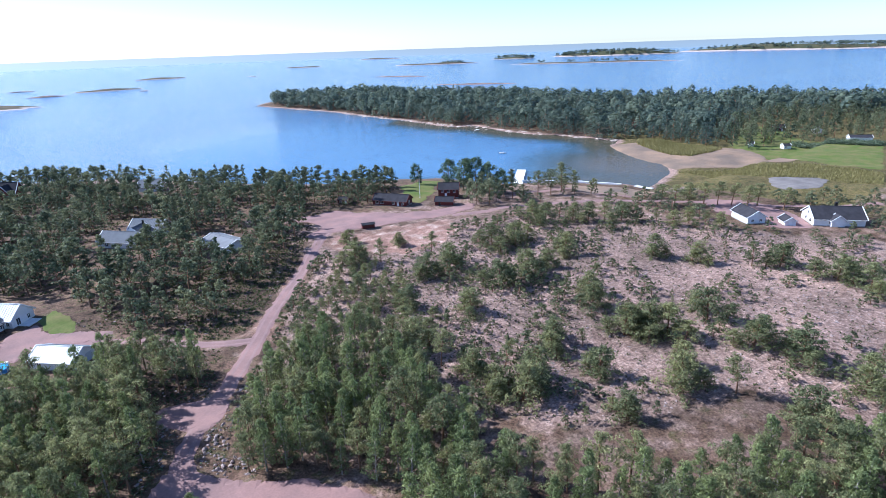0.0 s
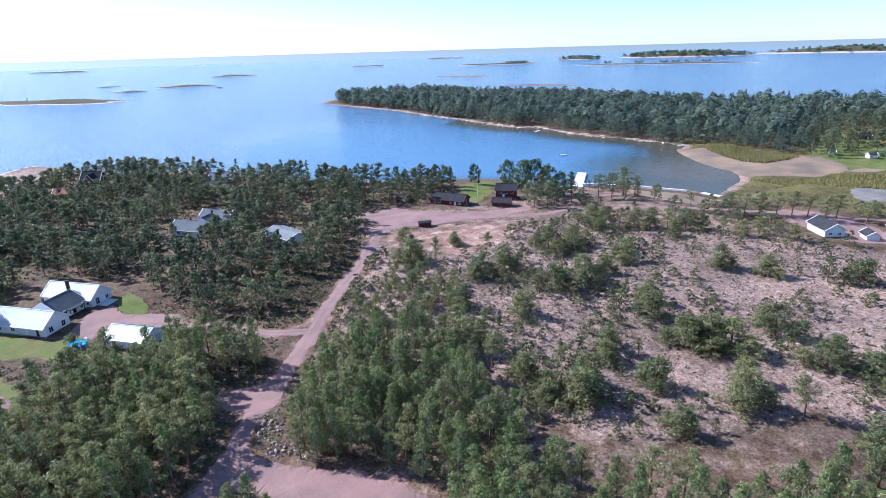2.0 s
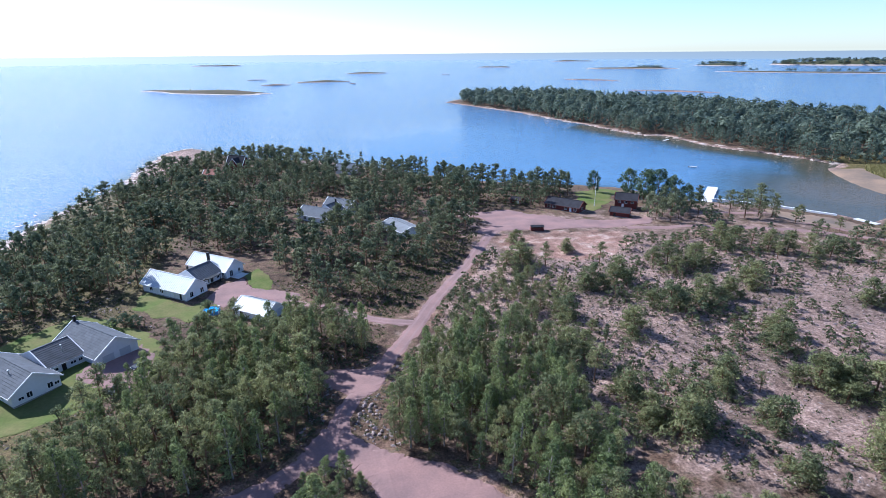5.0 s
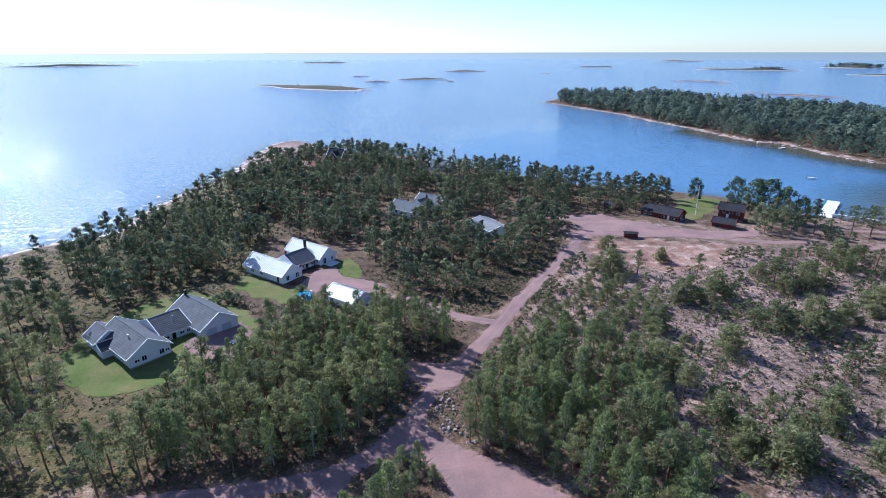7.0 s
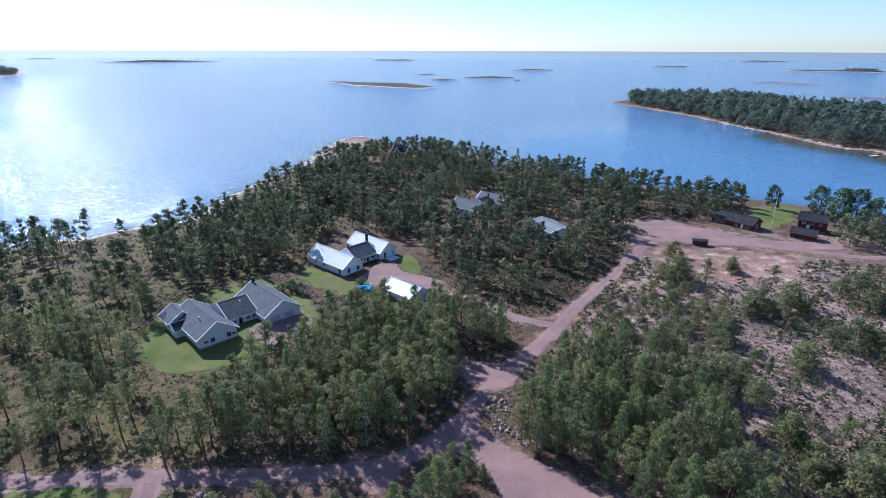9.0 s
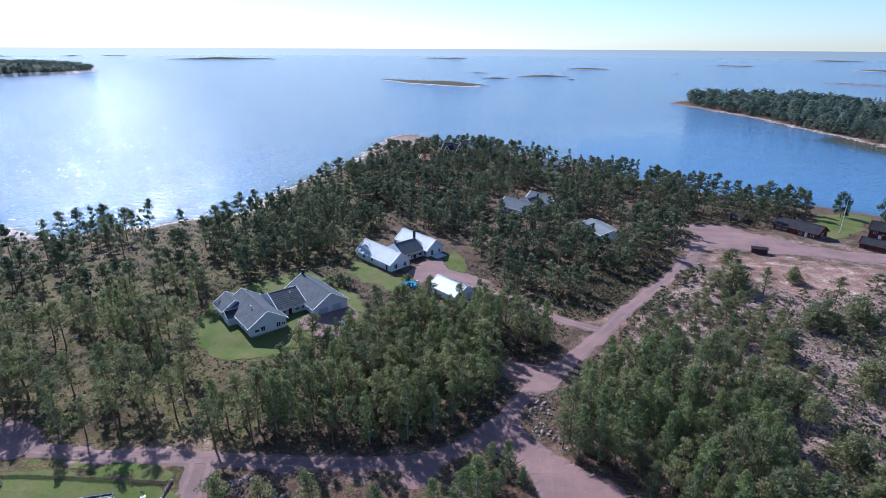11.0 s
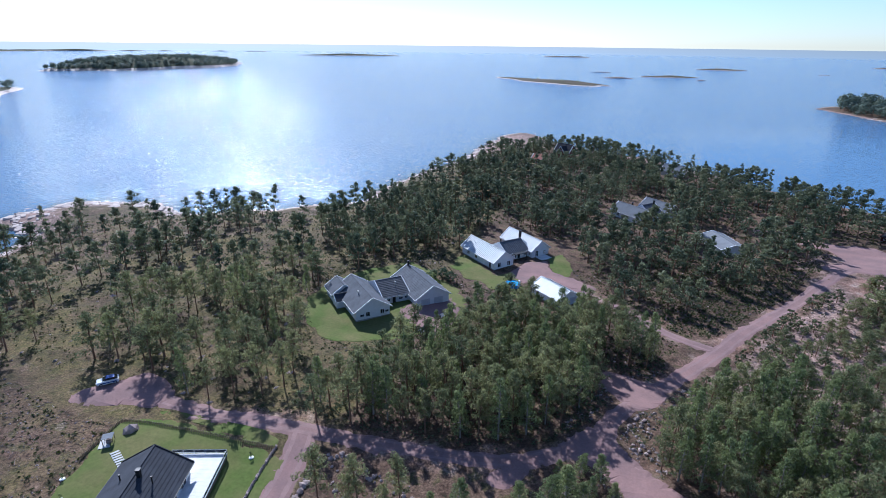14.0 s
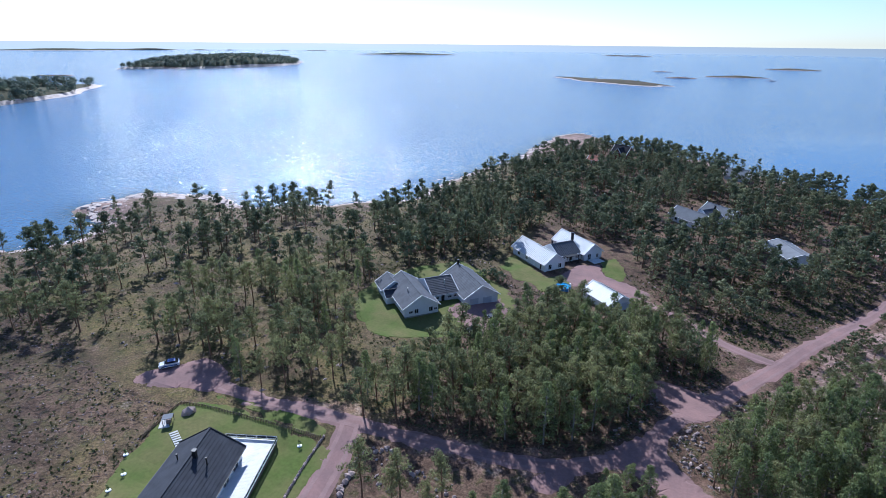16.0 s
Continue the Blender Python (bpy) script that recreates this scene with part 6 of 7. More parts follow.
wing(h, -1.0, -5.6, 3.0, 4.6, 90, 2.8, 4.6, "white_wall", "felt", "felt", openings=[("west", 0, 0.4, 1.0, 2.0, "door")])
chimney(h, 0.5, 0.8, 5.4, 7.6, 0.9)
h = house_at("white_shed", 222.8, 92.4, 50, "small white shed with a dark roof", "shed")
wing(h, 0, 0, 5.0, 4.0, 0, 2.2, 3.5, "white_wall", "felt", "felt", openings=[("west", 0, 0.1, 1.0, 1.9, "door")])
# cottages at the edge of the meadow
for x, y, turn, L_, B_, e_, r_, wall, lab in ((438.4, 147.5, -50, 13, 6, 2.6, 4.0, "white_wall", "low white cottage with a dark roof"), (473.3, 215.4, -40, 7, 6, 2.8, 5.0, "red_wall", "small red and white cottage"),
                                              (480.7, 190.7, 35, 7, 6, 3.0, 6.0, "white_wall", "small steep white cottage"), (398.3, 174.8, -30, 5, 4, 2.2, 3.4, "white_wall", "small white summer hut"), (388.5, 192.9, -60, 3.4, 3, 2.2, 3.2, "white_wall", "tiny white beach hut")):
    h = house_at("cottage", x, y, turn, lab, "cottage")
    wing(h, 0, 0, L_, B_, 0, e_, r_, wall, "felt", "felt", over=0.35, verge=0.3, openings=[("front", -L_ * 0.25, 0.8, 0.9, 1.0, W_), ("front", L_ * 0.2, 0.2, 0.9, 1.9, "door")])

# ---- yard things ----
def refuse_shelter(x, y, turn):
    s = thing("refuse_shelter", x, y, float(gz(x, y)) + 0.1, turn, "dark red refuse shelter with a sloping roof", "shelter")
    bm = bmesh.new()
    add_box(bm, -2.5, 2.5, 0.9, 1.0, 0, 1.6)
    add_box(bm, -2.5, -2.4, -1.0, 0.9, 0, 1.6); add_box(bm, 2.4, 2.5, -1.0, 0.9, 0, 1.6)
    add_box(bm, -2.4, 2.4, -1.0, -0.92, 0, 1.25)
    part("wall", bm, M["red_wall"], s)
    bm = bmesh.new()
    for s_ in (-1, 1):
        add_beam(bm, (0, s_ * 0.02, 2.15), (0, s_ * 1.35, 1.55), 5.4, 0.08)
    part("roof", bm, M["felt"], s)
    for xx in (-1.6, 0, 1.6):
        part("bin", box(xx - 0.35, xx + 0.35, -0.4, 0.35, 0.02, 1.15, bevel=0.05), M["black_metal"], s)


refuse_shelter(95.2, 193.1, -16)


def flagpole(x, y, high):
    f = thing("flagpole", x, y, float(gz(x, y)), 0, "tall white flagpole on a lawn", "flagpole")
    bm = bmesh.new()
    add_tube(bm, [(0, 0, 0), (0, 0, high * 0.5), (0, 0, high)], [0.12, 0.09, 0.05], 8)
    part("pole", bm, M["white_trim"], f)
    bm = bmesh.new()
    bmesh.ops.create_uvsphere(bm, u_segments=8, v_segments=6, radius=0.13, matrix=Matrix.Translation((0, 0, high + 0.08)))
    part("knob", bm, M["galvanised"], f)
    part("foot", box(-0.25, 0.25, -0.25, 0.25, -0.3, 0.25, bevel=0.03), M["plinth"], f)


flagpole(136.6, 219.0, 13.5)


def pool(x, y):
    p = thing("swimming_pool", x, y, float(gz(x, y)) + 0.05, 0, "round blue above-ground pool on a lawn", "pool")
    bm = bmesh.new()
    for r0, r1, z0, z1 in ((2.1, 2.2, 0, 1.15),):
        seg = 28
        rings = [[bm.verts.new((math.cos(t) * r, math.sin(t) * r, z)) for t in np.linspace(0, 2 * math.pi, seg, endpoint=False)] for r, z in ((r1, z0), (r1 + 0.03, z1), (r0, z1), (r0, z0))]
        for a, b in zip(rings, rings[1:]):
            for i in range(seg):
                bm.faces.new((a[i], a[(i + 1) % seg], b[(i + 1) % seg], b[i]))
    part("pool_wall", bm, M["pool_rim"], p)
    bm = bmesh.new()
    bmesh.ops.create_circle(bm, cap_ends=True, segments=28, radius=2.09, matrix=Matrix.Translation((0, 0, 0.95)))
    part("pool_water", bm, M["pool_water"], p)
    for k in range(10):
        a = k * math.pi / 5
        part("strut", _moved(box(2.24, 2.34, -0.05, 0.05, 0, 1.12), Matrix.Rotation(a, 4, "Z")), M["white_trim"], p)
    part("ladder", _moved(box(2.2, 2.7, -0.3, 0.3, 0, 1.3), Matrix.Rotation(0.8, 4, "Z")), M["white_trim"], p)


pool(-23.1, 151.8)


def car(x, y, turn, body, roof, label):
    c = thing("car", x, y, float(gz(x, y)) + 0.20, turn, label, "car", "parked cars")
    sec = [(-2.1, 0.45), (-2.12, 0.75), (-1.9, 0.95), (-1.0, 1.02), (-0.75, 1.05), (1.75, 1.05), (2.05, 0.95), (2.1, 0.5), (1.9, 0.28), (-1.9, 0.28)]
    def loft(sec, half):
        bm = bmesh.new()
        rows = [[bm.verts.new((a, s * w, b)) for a, b in sec] for s, w in ((-1, half - 0.06), (-1, half), (1, half), (1, half - 0.06))]
        n = len(sec)
        bm.faces.new(rows[0]); bm.faces.new(rows[-1][::-1])
        for a, b in zip(rows, rows[1:]):
            for i in range(n):
                bm.faces.new((a[i], a[(i + 1) % n], b[(i + 1) % n], b[i]))
        return bm
    part("body", loft(sec, 0.88), M[body], c)
    part("cabin", loft([(-0.95, 1.03), (-0.35, 1.45), (1.35, 1.47), (1.85, 1.03)], 0.76), M["glass"], c, "dark windows all round")
    part("roof", loft([(-0.3, 1.44), (-0.1, 1.51), (1.1, 1.53), (1.35, 1.46)], 0.70), M[roof], c)
    for sx in (-1.32, 1.3):
        for sy in (-1, 1):
            bm = bmesh.new()
            bmesh.ops.create_cone(bm, cap_ends=True, segments=16, radius1=0.32, radius2=0.32, depth=0.2, matrix=Matrix.Translation((sx, sy * 0.80, 0.32)) @ Matrix.Rotation(math.pi / 2, 4, "X"))
            wh = part("wheel", bm, M["tyre"], c)
            bm = bmesh.new()
            bmesh.ops.create_cone(bm, cap_ends=True, segments=12, radius1=0.2, radius2=0.18, depth=0.03, matrix=Matrix.Translation((sx, sy * 0.912, 0.32)) @ Matrix.Rotation(math.pi / 2, 4, "X"))
            part("rim", bm, M["rim"], wh)
    for sy in (-0.6, 0.6):
        part("headlight", box(-2.14, -2.06, sy - 0.2, sy + 0.2, 0.66, 0.8), M["white_trim"], c)
        part("tail_light", box(2.03, 2.10, sy - 0.15, sy + 0.15, 0.72, 0.9), M["red_wall"], c)
    for sy in (-1, 1):
        part("mirror", box(-0.75, -0.6, sy * 0.98 - 0.1, sy * 0.98 + 0.1, 1.02, 1.16), M[body], c)
    if body == "white_paint":
        for sy in (-1, 1):
            part("stripe", box(-1.2, 1.6, sy * 0.885 - 0.006, sy * 0.885 + 0.006, 0.5, 0.72), M["blue_paint"], c, "blue side panel")


car(-95.8, 75.6, 46, "white_paint", "blue_paint", "white hatchback with blue panels on a gravel lot")
car(*(-38.7, 117.0), 60, "dark_paint", "dark_paint", "dark car on a gravel forecourt")
car(*(-36.0, 126.3), 45, "dark_paint", "dark_paint", "dark car in the shade of a garage")


def pavilion(x, y, turn):
    p = thing("barbecue_shelter", x, y, float(gz(x, y)) + 0.1, turn, "small open shelter with a pale grey roof on pale paving", "shelter")
    bm = bmesh.new()
    add_beam(bm, (-1.2, 0, 1.75), (1.2, 0, 1.95), 2.1, 0.1)
    part("roof", bm, M["grey_felt"], p)
    for sx in (-1.05, 1.05):
        for sy in (-0.95, 0.95):
            part("post", box(sx - 0.06, sx + 0.06, sy - 0.06, sy + 0.06, 0, 1.75 + sx * 0.08), M["timber"], p)
    part("grill", box(-0.5, 0.5, -0.4, 0.4, 0.0, 0.95, bevel=0.06), M["granite_block"], p, "stone barbecue")
    for k in range(8):
        part("slab", box(-2.0 + (k % 4) * 1.0, -1.03 + (k % 4) * 1.0, -1.7 + (k // 4) * 1.7, -0.05 + (k // 4) * 1.7, -0.09, 0.0), M["paving"], p)


pavilion(-80.2, 60.8, 35)
bpy.data.objects["barbecue_shelter"].scale = (0.78, 0.78, 0.78)
path = thing("stepping_stones", -77.1, 59.0, float(gz(-77.1, 59.0)) + 0.1, 0, "pale square stepping stones across a lawn", "paving")
for k in range(7):
    part("slab", _moved(box(-0.75, 0.75, -0.22, 0.22, 0, 0.07, bevel=0.02), pose(k * 0.62, -k * 0.35, 0, 0, 0, 60 - k * 2)), M["paving"], path)


def rock_mesh(seed, flat=0.7):
    r = np.random.RandomState(seed)
    bm = bmesh.new()
    bmesh.ops.create_icosphere(bm, subdivisions=1, radius=1.0)
    for v in bm.verts:
        k = 1 + 0.6 * noise.noise(v.co * 1.3 + Vector((seed * 3.7, 0, 0))) + 0.3 * noise.noise(v.co * 3 + Vector((0, seed, 0)))
        v.co = Vector((v.co.x * k, v.co.y * k * 0.85, v.co.z * k * flat))
    me = bpy.data.meshes.new("boulder")
    bm.to_mesh(me); bm.free()
    me.materials.append(M["granite_block"])
    return me


ROCKS = [rock_mesh(s) for s in range(5)]


def boulder(x, y, size, k, label="rounded pinkish granite boulder", group="boulders beside the roads"):
    ob = new("boulder", ROCKS[k % 5])
    ob.matrix_world = pose(x, y, float(gz(x, y)) + size * 0.25, 0, 0, k * 67) @ Matrix.Diagonal((size, size, size, 1))
    return tagged(ob, label, "boulder", group)


boulder(-78.8, 64.4, 1.5, 1, "large split granite boulder on a lawn", "garden boulders")
r_rock = np.random.RandomState(5)
for line, n, size in (([(-42.6, 68.5), (-42.1, 61.7), (-40.7, 54.0)], 22, 0.55), ([(-41.0, 69.4), (-35.9, 70.8)], 7, 0.45)):
    p, side, _, _ = ribbon(line, 1.0, 0.0, 1, 0.3)
    for k in range(n):
        q = p[int(k * (len(p) - 1) / n)] + r_rock.normal(0, 0.25, 2)
        boulder(q[0], q[1], size * r_rock.uniform(0.6, 1.4), k)
for poly, n, lo, hi in (([(8.8, 95.3), (12.6, 99.8), (14.3, 86.8), (11.4, 81.9), (8.6, 84.8)], 60, 0.15, 0.62), ([(-41.7, 69.5), (-30.6, 69.0), (-22.1, 67.9), (-22.6, 63.9), (-35.8, 60.6)], 44, 0.15, 0.6), ([(0.6, 112.6), (3.5, 102.6), (5.4, 104.2), (3.3, 113.0)], 22, 0.15, 0.5)):
    poly = np.array(poly); a_, b_ = poly.min(0), poly.max(0)
    done = 0
    while done < n:
        q = r_rock.uniform(a_, b_)
        if inside(poly, *q)[0] and min(away(l, *q)[0] - w for l, w in ROADS) > 0.3:
            boulder(q[0], q[1], r_rock.uniform(lo, hi) ** 1.3, done)
            done += 1

# low wall of cut stones along the driveway
wall = thing("stone_wall", -50.3, 62.0, float(gz(-50.3, 62.0)), 0, "low edging wall of rough granite blocks", "wall")
p, side, _, _ = ribbon([(-51.0, 68.6), (-50.5, 62.4), (-48.8, 53.6), (-46.9, 45.1)], 1.0, 0, 1, 0.72)
for k, q in enumerate(p):
    me = ROCKS[k % 5]
    ob = new("stone", me)
    ob.parent = wall
    ob.matrix_basis = pose(q[0] + 50.3, q[1] - 62.0, float(gz(*q)) - wall.location.z + 0.2, 0, 0, -80 + r_rock.uniform(-10, 10)) @ Matrix.Diagonal((0.44, 0.34, 0.5, 1))

# palisade of short round posts
fence = thing("palisade_fence", -66, 67.3, float(gz(-66, 67.3)), 0, "low fence of short round timber posts round a lawn", "fence")
bm = bmesh.new()
add_tube(bm, [(0, 0, -0.2), (0, 0, 0.62), (0, 0, 0.7)], [0.10, 0.10, 0.05], 7)
post_me = bpy.data.meshes.new("post")
bm.to_mesh(post_me); bm.free()
post_me.materials.append(M["timber"])
for line in ([(-83.1, 66.4), (-79.1, 66.8), (-69.7, 67.5), (-59.4, 67.9), (-51.3, 68.5)], [(-81.5, 56.0), (-82.2, 59.5), (-83.1, 66.0)]):
    p, side, _, _ = ribbon(line, 1.0, 0, 1, 0.36)
    for q in p:
        ob = new("post", post_me)
        ob.parent = fence
        ob.matrix_basis = pose(q[0] + 66, q[1] - 67.3, float(gz(*q)) - fence.location.z + 0.02, 0, 0, r_rock.uniform(0, 90)) @ Matrix.Diagonal((1, 1, r_rock.uniform(0.8, 1.15), 1))

# small garden shrubs in white rings
for x, y in ((-80.5, 51.7), (-76.8, 48.2), (-75.6, 44.5), (-53.9, 65.4)):
    s = thing("garden_shrub", x, y, float(gz(x, y)) + 0.08, 0, "young shrub inside a white ring on a lawn", "shrub", "shrubs on the lawn")
    bm = bmesh.new()
    add_tube(bm, [(0, 0, 0), (0, 0, 0.12)], [0.45, 0.42], 14)
    part("ring", bm, M["white_trim"], s)
    r = np.random.RandomState(int(abs(x * 10)))
    lv, lf = leaf_cloud(r, np.array([[0, 0, 0.45], [0.12, 0.05, 0.8], [-0.1, 0, 1.05]]), np.array([0.25, 0.25, 0.2]), 30, 0.16, 1.0)
    part_me = mesh_from("leaves", lv, lf, [M["leaves"]])
    o = new("leaves", part_me); o.parent = s

# ---- the bay ----
def dock():
    d = thing("dock", 216.6, 236.7, 0.0, 44.0, "long floating dock with a white deck in the bay", "dock")
    for k in range(64):
        part("plank", box(-19 + k * 0.6, -19 + k * 0.6 + 0.57, -2.6, 2.6, 0.85, 0.93), M["deck"], d)
    for k in range(4):
        part("float", box(-18.6 + k * 9.6, -10.2 + k * 9.6, -2.5, 2.5, -0.5, 0.84), M["plinth"], d)
    for sy in (-2.66, 2.66):
        part("edge_board", box(-19, 19.3, sy - 0.05, sy + 0.05, 0.55, 1.0), M["white_trim"], d)
    for xx in (-15, -5, 5, 15):
        bm = bmesh.new()
        add_tube(bm, [(xx, -2.85, -2), (xx, -2.85, 1.9)], [0.12, 0.12], 8)
        part("pile", bm, M["galvanised"], d)
    part("gangway", box(-25, -19.05, -0.9, 0.9, 0.75, 0.9), M["deck"], d)


dock()
quay = thing("quay_edge", 222, 200, 0.4, 0, "white painted quay edge along the beach", "quay")
p, side, _, _ = ribbon([(209.6, 227.4), (217.5, 220.1), (230.8, 205.5), (238.1, 193.3), (244.1, 183.9)], 1, 0, 1, 2.0)
for a_, b_ in zip(p, p[1:]):
    bm = bmesh.new()
    add_beam(bm, (a_[0] - 222, a_[1] - 200, 0.5), (b_[0] - 222, b_[1] - 200, 0.5), 0.9, 1.3)
    part("block", bm, M["white_trim"], quay)
ramp = thing("boat_ramp", 247.9, 174.8, 0.5, -84, "pale concrete boat ramp at the beach", "ramp")
part("slab", box(-5, 5, -1.6, 1.6, -0.4, 0.35, bevel=0.05), M["paving"], ramp)


def boat(x, y, turn, size, label):
    b = thing("boat", x, y, 0.05, turn, label, "boat", "boats in the bay")
    bm = bmesh.new()
    rows = []
    for t in np.linspace(0, 1, 7):
        w = 0.9 * math.sin(math.pi * min(0.98, 0.42 + 0.58 * t)) ** 0.7
        rows.append([bm.verts.new((t * 4.6 - 2.3, s * w * k, z + t * t * 0.25)) for s, k, z in ((-1, 1, 0.7), (-1, 0.75, 0.0), (1, 0.75, 0.0), (1, 1, 0.7), (1, 0.85, 0.62), (1, 0.7, 0.2), (-1, 0.7, 0.2), (-1, 0.85, 0.62))])
    for a, c in zip(rows, rows[1:]):
        for i in range(8):
            bm.faces.new((a[i], a[(i + 1) % 8], c[(i + 1) % 8], c[i]))
    bm.faces.new(rows[0][::-1]); bm.faces.new(rows[-1])
    bmesh.ops.scale(bm, vec=(size,) * 3, verts=bm.verts[:])
    part("hull", bm, M["white_trim"], b)
    part("seat", box(-0.6 * size, -0.2 * size, -0.6 * size, 0.6 * size, 0.4 * size, 0.5 * size), M["timber"], b)
    part("motor", box(-2.6 * size, -2.3 * size, -0.15, 0.15, 0.2, 0.9 * size), M["black_metal"], b)


boat(233.2, 207.1, -55, 0.95, "small white motor boat moored at the quay")
boat(260.1, 302.4, -42, 1.1, "white rowing boat lying on the bay")
boat(227.1, 255.1, -45, 0.8, "small pale boat beside the dock")
jet = thing("jetty", 321.3, 407.8, 0.0, 200, "short pale wooden jetty on the far shore", "jetty")
for k in range(12):
    part("plank", box(k * 0.6, k * 0.6 + 0.56, -1.1, 1.1, 0.5, 0.6), M["deck"], jet)
for k in range(3):
    part("post", box(0.5 + k * 2.8, 0.7 + k * 2.8, -1.0, 1.0, -1.2, 0.49), M["timber"], jet)

# ---- loose ground cover ----
def stone_field(name, poly, count, low, high, seed, label, margin=0.3, category="stones", mat="stone"):
    """Uncounted loose stones."""
    r = np.random.RandomState(seed)
    poly = np.asarray(poly, float)
    lo, hi = poly.min(0), poly.max(0)
    x, y = r.uniform(lo[0], hi[0], count * 3), r.uniform(lo[1], hi[1], count * 3)
    ok = inside(poly, x, y) & free(x, y, margin)
    x, y = x[ok][:count], y[ok][:count]
    z = gz(x, y)
    oct_v = np.array([(1, 0, 0), (0, 1, 0), (-1, 0, 0), (0, -1, 0), (0, 0, 0.8), (0.2, 0.1, -0.6)], float)
    oct_f = np.array([(0, 1, 4), (1, 2, 4), (2, 3, 4), (3, 0, 4), (1, 0, 5), (2, 1, 5), (3, 2, 5), (0, 3, 5)])
    n = len(x)
    s = low + (high - low) * r.uniform(0, 1, n) ** 3
    v = oct_v[None] * (1 + r.uniform(-0.35, 0.35, (n, 6, 1)))
    a = r.uniform(0, 6.28, n)
    c, sn = np.cos(a)[:, None], np.sin(a)[:, None]
    vx = (v[:, :, 0] * c - v[:, :, 1] * sn * 0.7) * s[:, None] + x[:, None]
    vy = (v[:, :, 0] * sn + v[:, :, 1] * c * 0.7) * s[:, None] + y[:, None]
    vz = v[:, :, 2] * s[:, None] * 0.6 + z[:, None] + 0.03
    V = np.stack([vx, vy, vz], -1).reshape(-1, 3)
    F = (oct_f[None] + (np.arange(n) * 6)[:, None, None]).reshape(-1, 3)
    return tagged(new(name, mesh_from(name, V, F, [M[mat]])), label, category, kind="stuff")


def stick_field(name, poly, count, seed, label):
    """Uncounted felled branches lying about."""
    r = np.random.RandomState(seed)
    poly = np.asarray(poly, float)
    lo, hi = poly.min(0), poly.max(0)
    x, y = r.uniform(lo[0], hi[0], count * 3), r.uniform(lo[1], hi[1], count * 3)
    ok = inside(poly, x, y) & free(x, y, 0.5)
    x, y = x[ok][:count], y[ok][:count]
    z = gz(x, y)
    n = len(x)
    a, l_ = r.uniform(0, 6.28, n), r.uniform(0.4, 1.9, n)
    dx, dy, w = np.cos(a) * l_ / 2, np.sin(a) * l_ / 2, r.uniform(0.02, 0.05, n)
    nx, ny = -np.sin(a) * w, np.cos(a) * w
    t = r.uniform(0.02, 0.3, n)
    V = np.stack([np.stack([x - dx + nx, y - dy + ny, z + 0.02], -1), np.stack([x - dx - nx, y - dy - ny, z + 0.02], -1), np.stack([x - dx, y - dy, z + 0.09], -1), np.stack([x + dx, y + dy, z + 0.04 + t], -1)], 1).reshape(-1, 3)
    b = (np.arange(n) * 4)[:, None, None]
    F = (np.array([(0, 2, 3), (2, 1, 3), (1, 0, 3)])[None] + b).reshape(-1, 3)
    return tagged(new(name, mesh_from(name, V, F, [M["stick"]])), label, "branches", kind="stuff")


def brush_field(name, poly, count, low, high, seed, label, mat="brush", leaf=0.28, category="undergrowth", check=True, per=9):
    """Uncounted low bushes and tufts of leaf sprays."""
    r = np.random.RandomState(seed)
    poly = np.asarray(poly, float)
    lo, hi = poly.min(0), poly.max(0)
    x, y = r.uniform(lo[0], hi[0], count * 3), r.uniform(lo[1], hi[1], count * 3)
    ok = inside(poly, x, y)
    if check:
        ok &= free(x, y, 0.4)
    x, y = x[ok][:count], y[ok][:count]
    s = low + (high - low) * r.uniform(0, 1, len(x)) ** 2
    c = np.stack([x, y, np.maximum(gz(x, y), 0) + s * 0.35], 1)
    lv, lf = leaf_cloud(r, c, s * 0.7, per, leaf, 0.7)
    return tagged(new(name, mesh_from(name, lv, lf, [M[mat]])), label, category, kind="stuff")


stone_field("stones", CLEARING, 8500, 0.08, 0.55, 61, "loose stones on the rocky clearing")
stone_field("stones", STUMPS, 1500, 0.08, 0.4, 62, "stones and stumps on cleared heath")
stone_field("shore_stones", WESTWOOD, 900, 0.1, 0.9, 63, "scattered rocks under the pines")
stick_field("branches", CLEARING, 9000, 64, "dead branches and felling debris on bare rock")
stick_field("branches", STUMPS, 3000, 65, "felling debris on cleared heath")
stick_field("branches", CLEARING_B, 4000, 74, "felling debris on rocky ground")
stone_field("stones", CLEARING_B, 2500, 0.08, 0.6, 75, "loose stones on rocky ground")
brush_field("brush", CLEARING_B, 2200, 0.3, 1.3, 76, "low brush on rocky ground")
brush_field("brush", CLEARING, 2600, 0.3, 1.3, 66, "low brush on the rocky clearing")
brush_field("brush", STUMPS, 1100, 0.15, 0.7, 78, "heather and grass tufts on cleared heath")
brush_field("brush", WESTWOOD, 6500, 0.3, 1.6, 67, "low undergrowth in the pine wood")
brush_field("brush", NORTH, 7500, 0.4, 1.4, 68, "low undergrowth on the headland", leaf=0.4)
brush_field("brush", ROADSIDE, 1800, 0.3, 1.2, 79, "brush and heather beside the road")
HOUSE_GROUND = [(-88.5, 134.0), (-56.8, 171.0), (-26.8, 171.4), (3.3, 172.1), (63.3, 190.8), (56.9, 168.7), (22.2, 131.8), (15.6, 111.9), (-27.0, 102.2), (-58.5, 102.1)]
brush_field("brush", HOUSE_GROUND, 3000, 0.2, 0.9, 90, "grass tufts and low brush round the houses")
stone_field("stones", HOUSE_GROUND, 1400, 0.08, 0.5, 91, "loose stones round the houses")
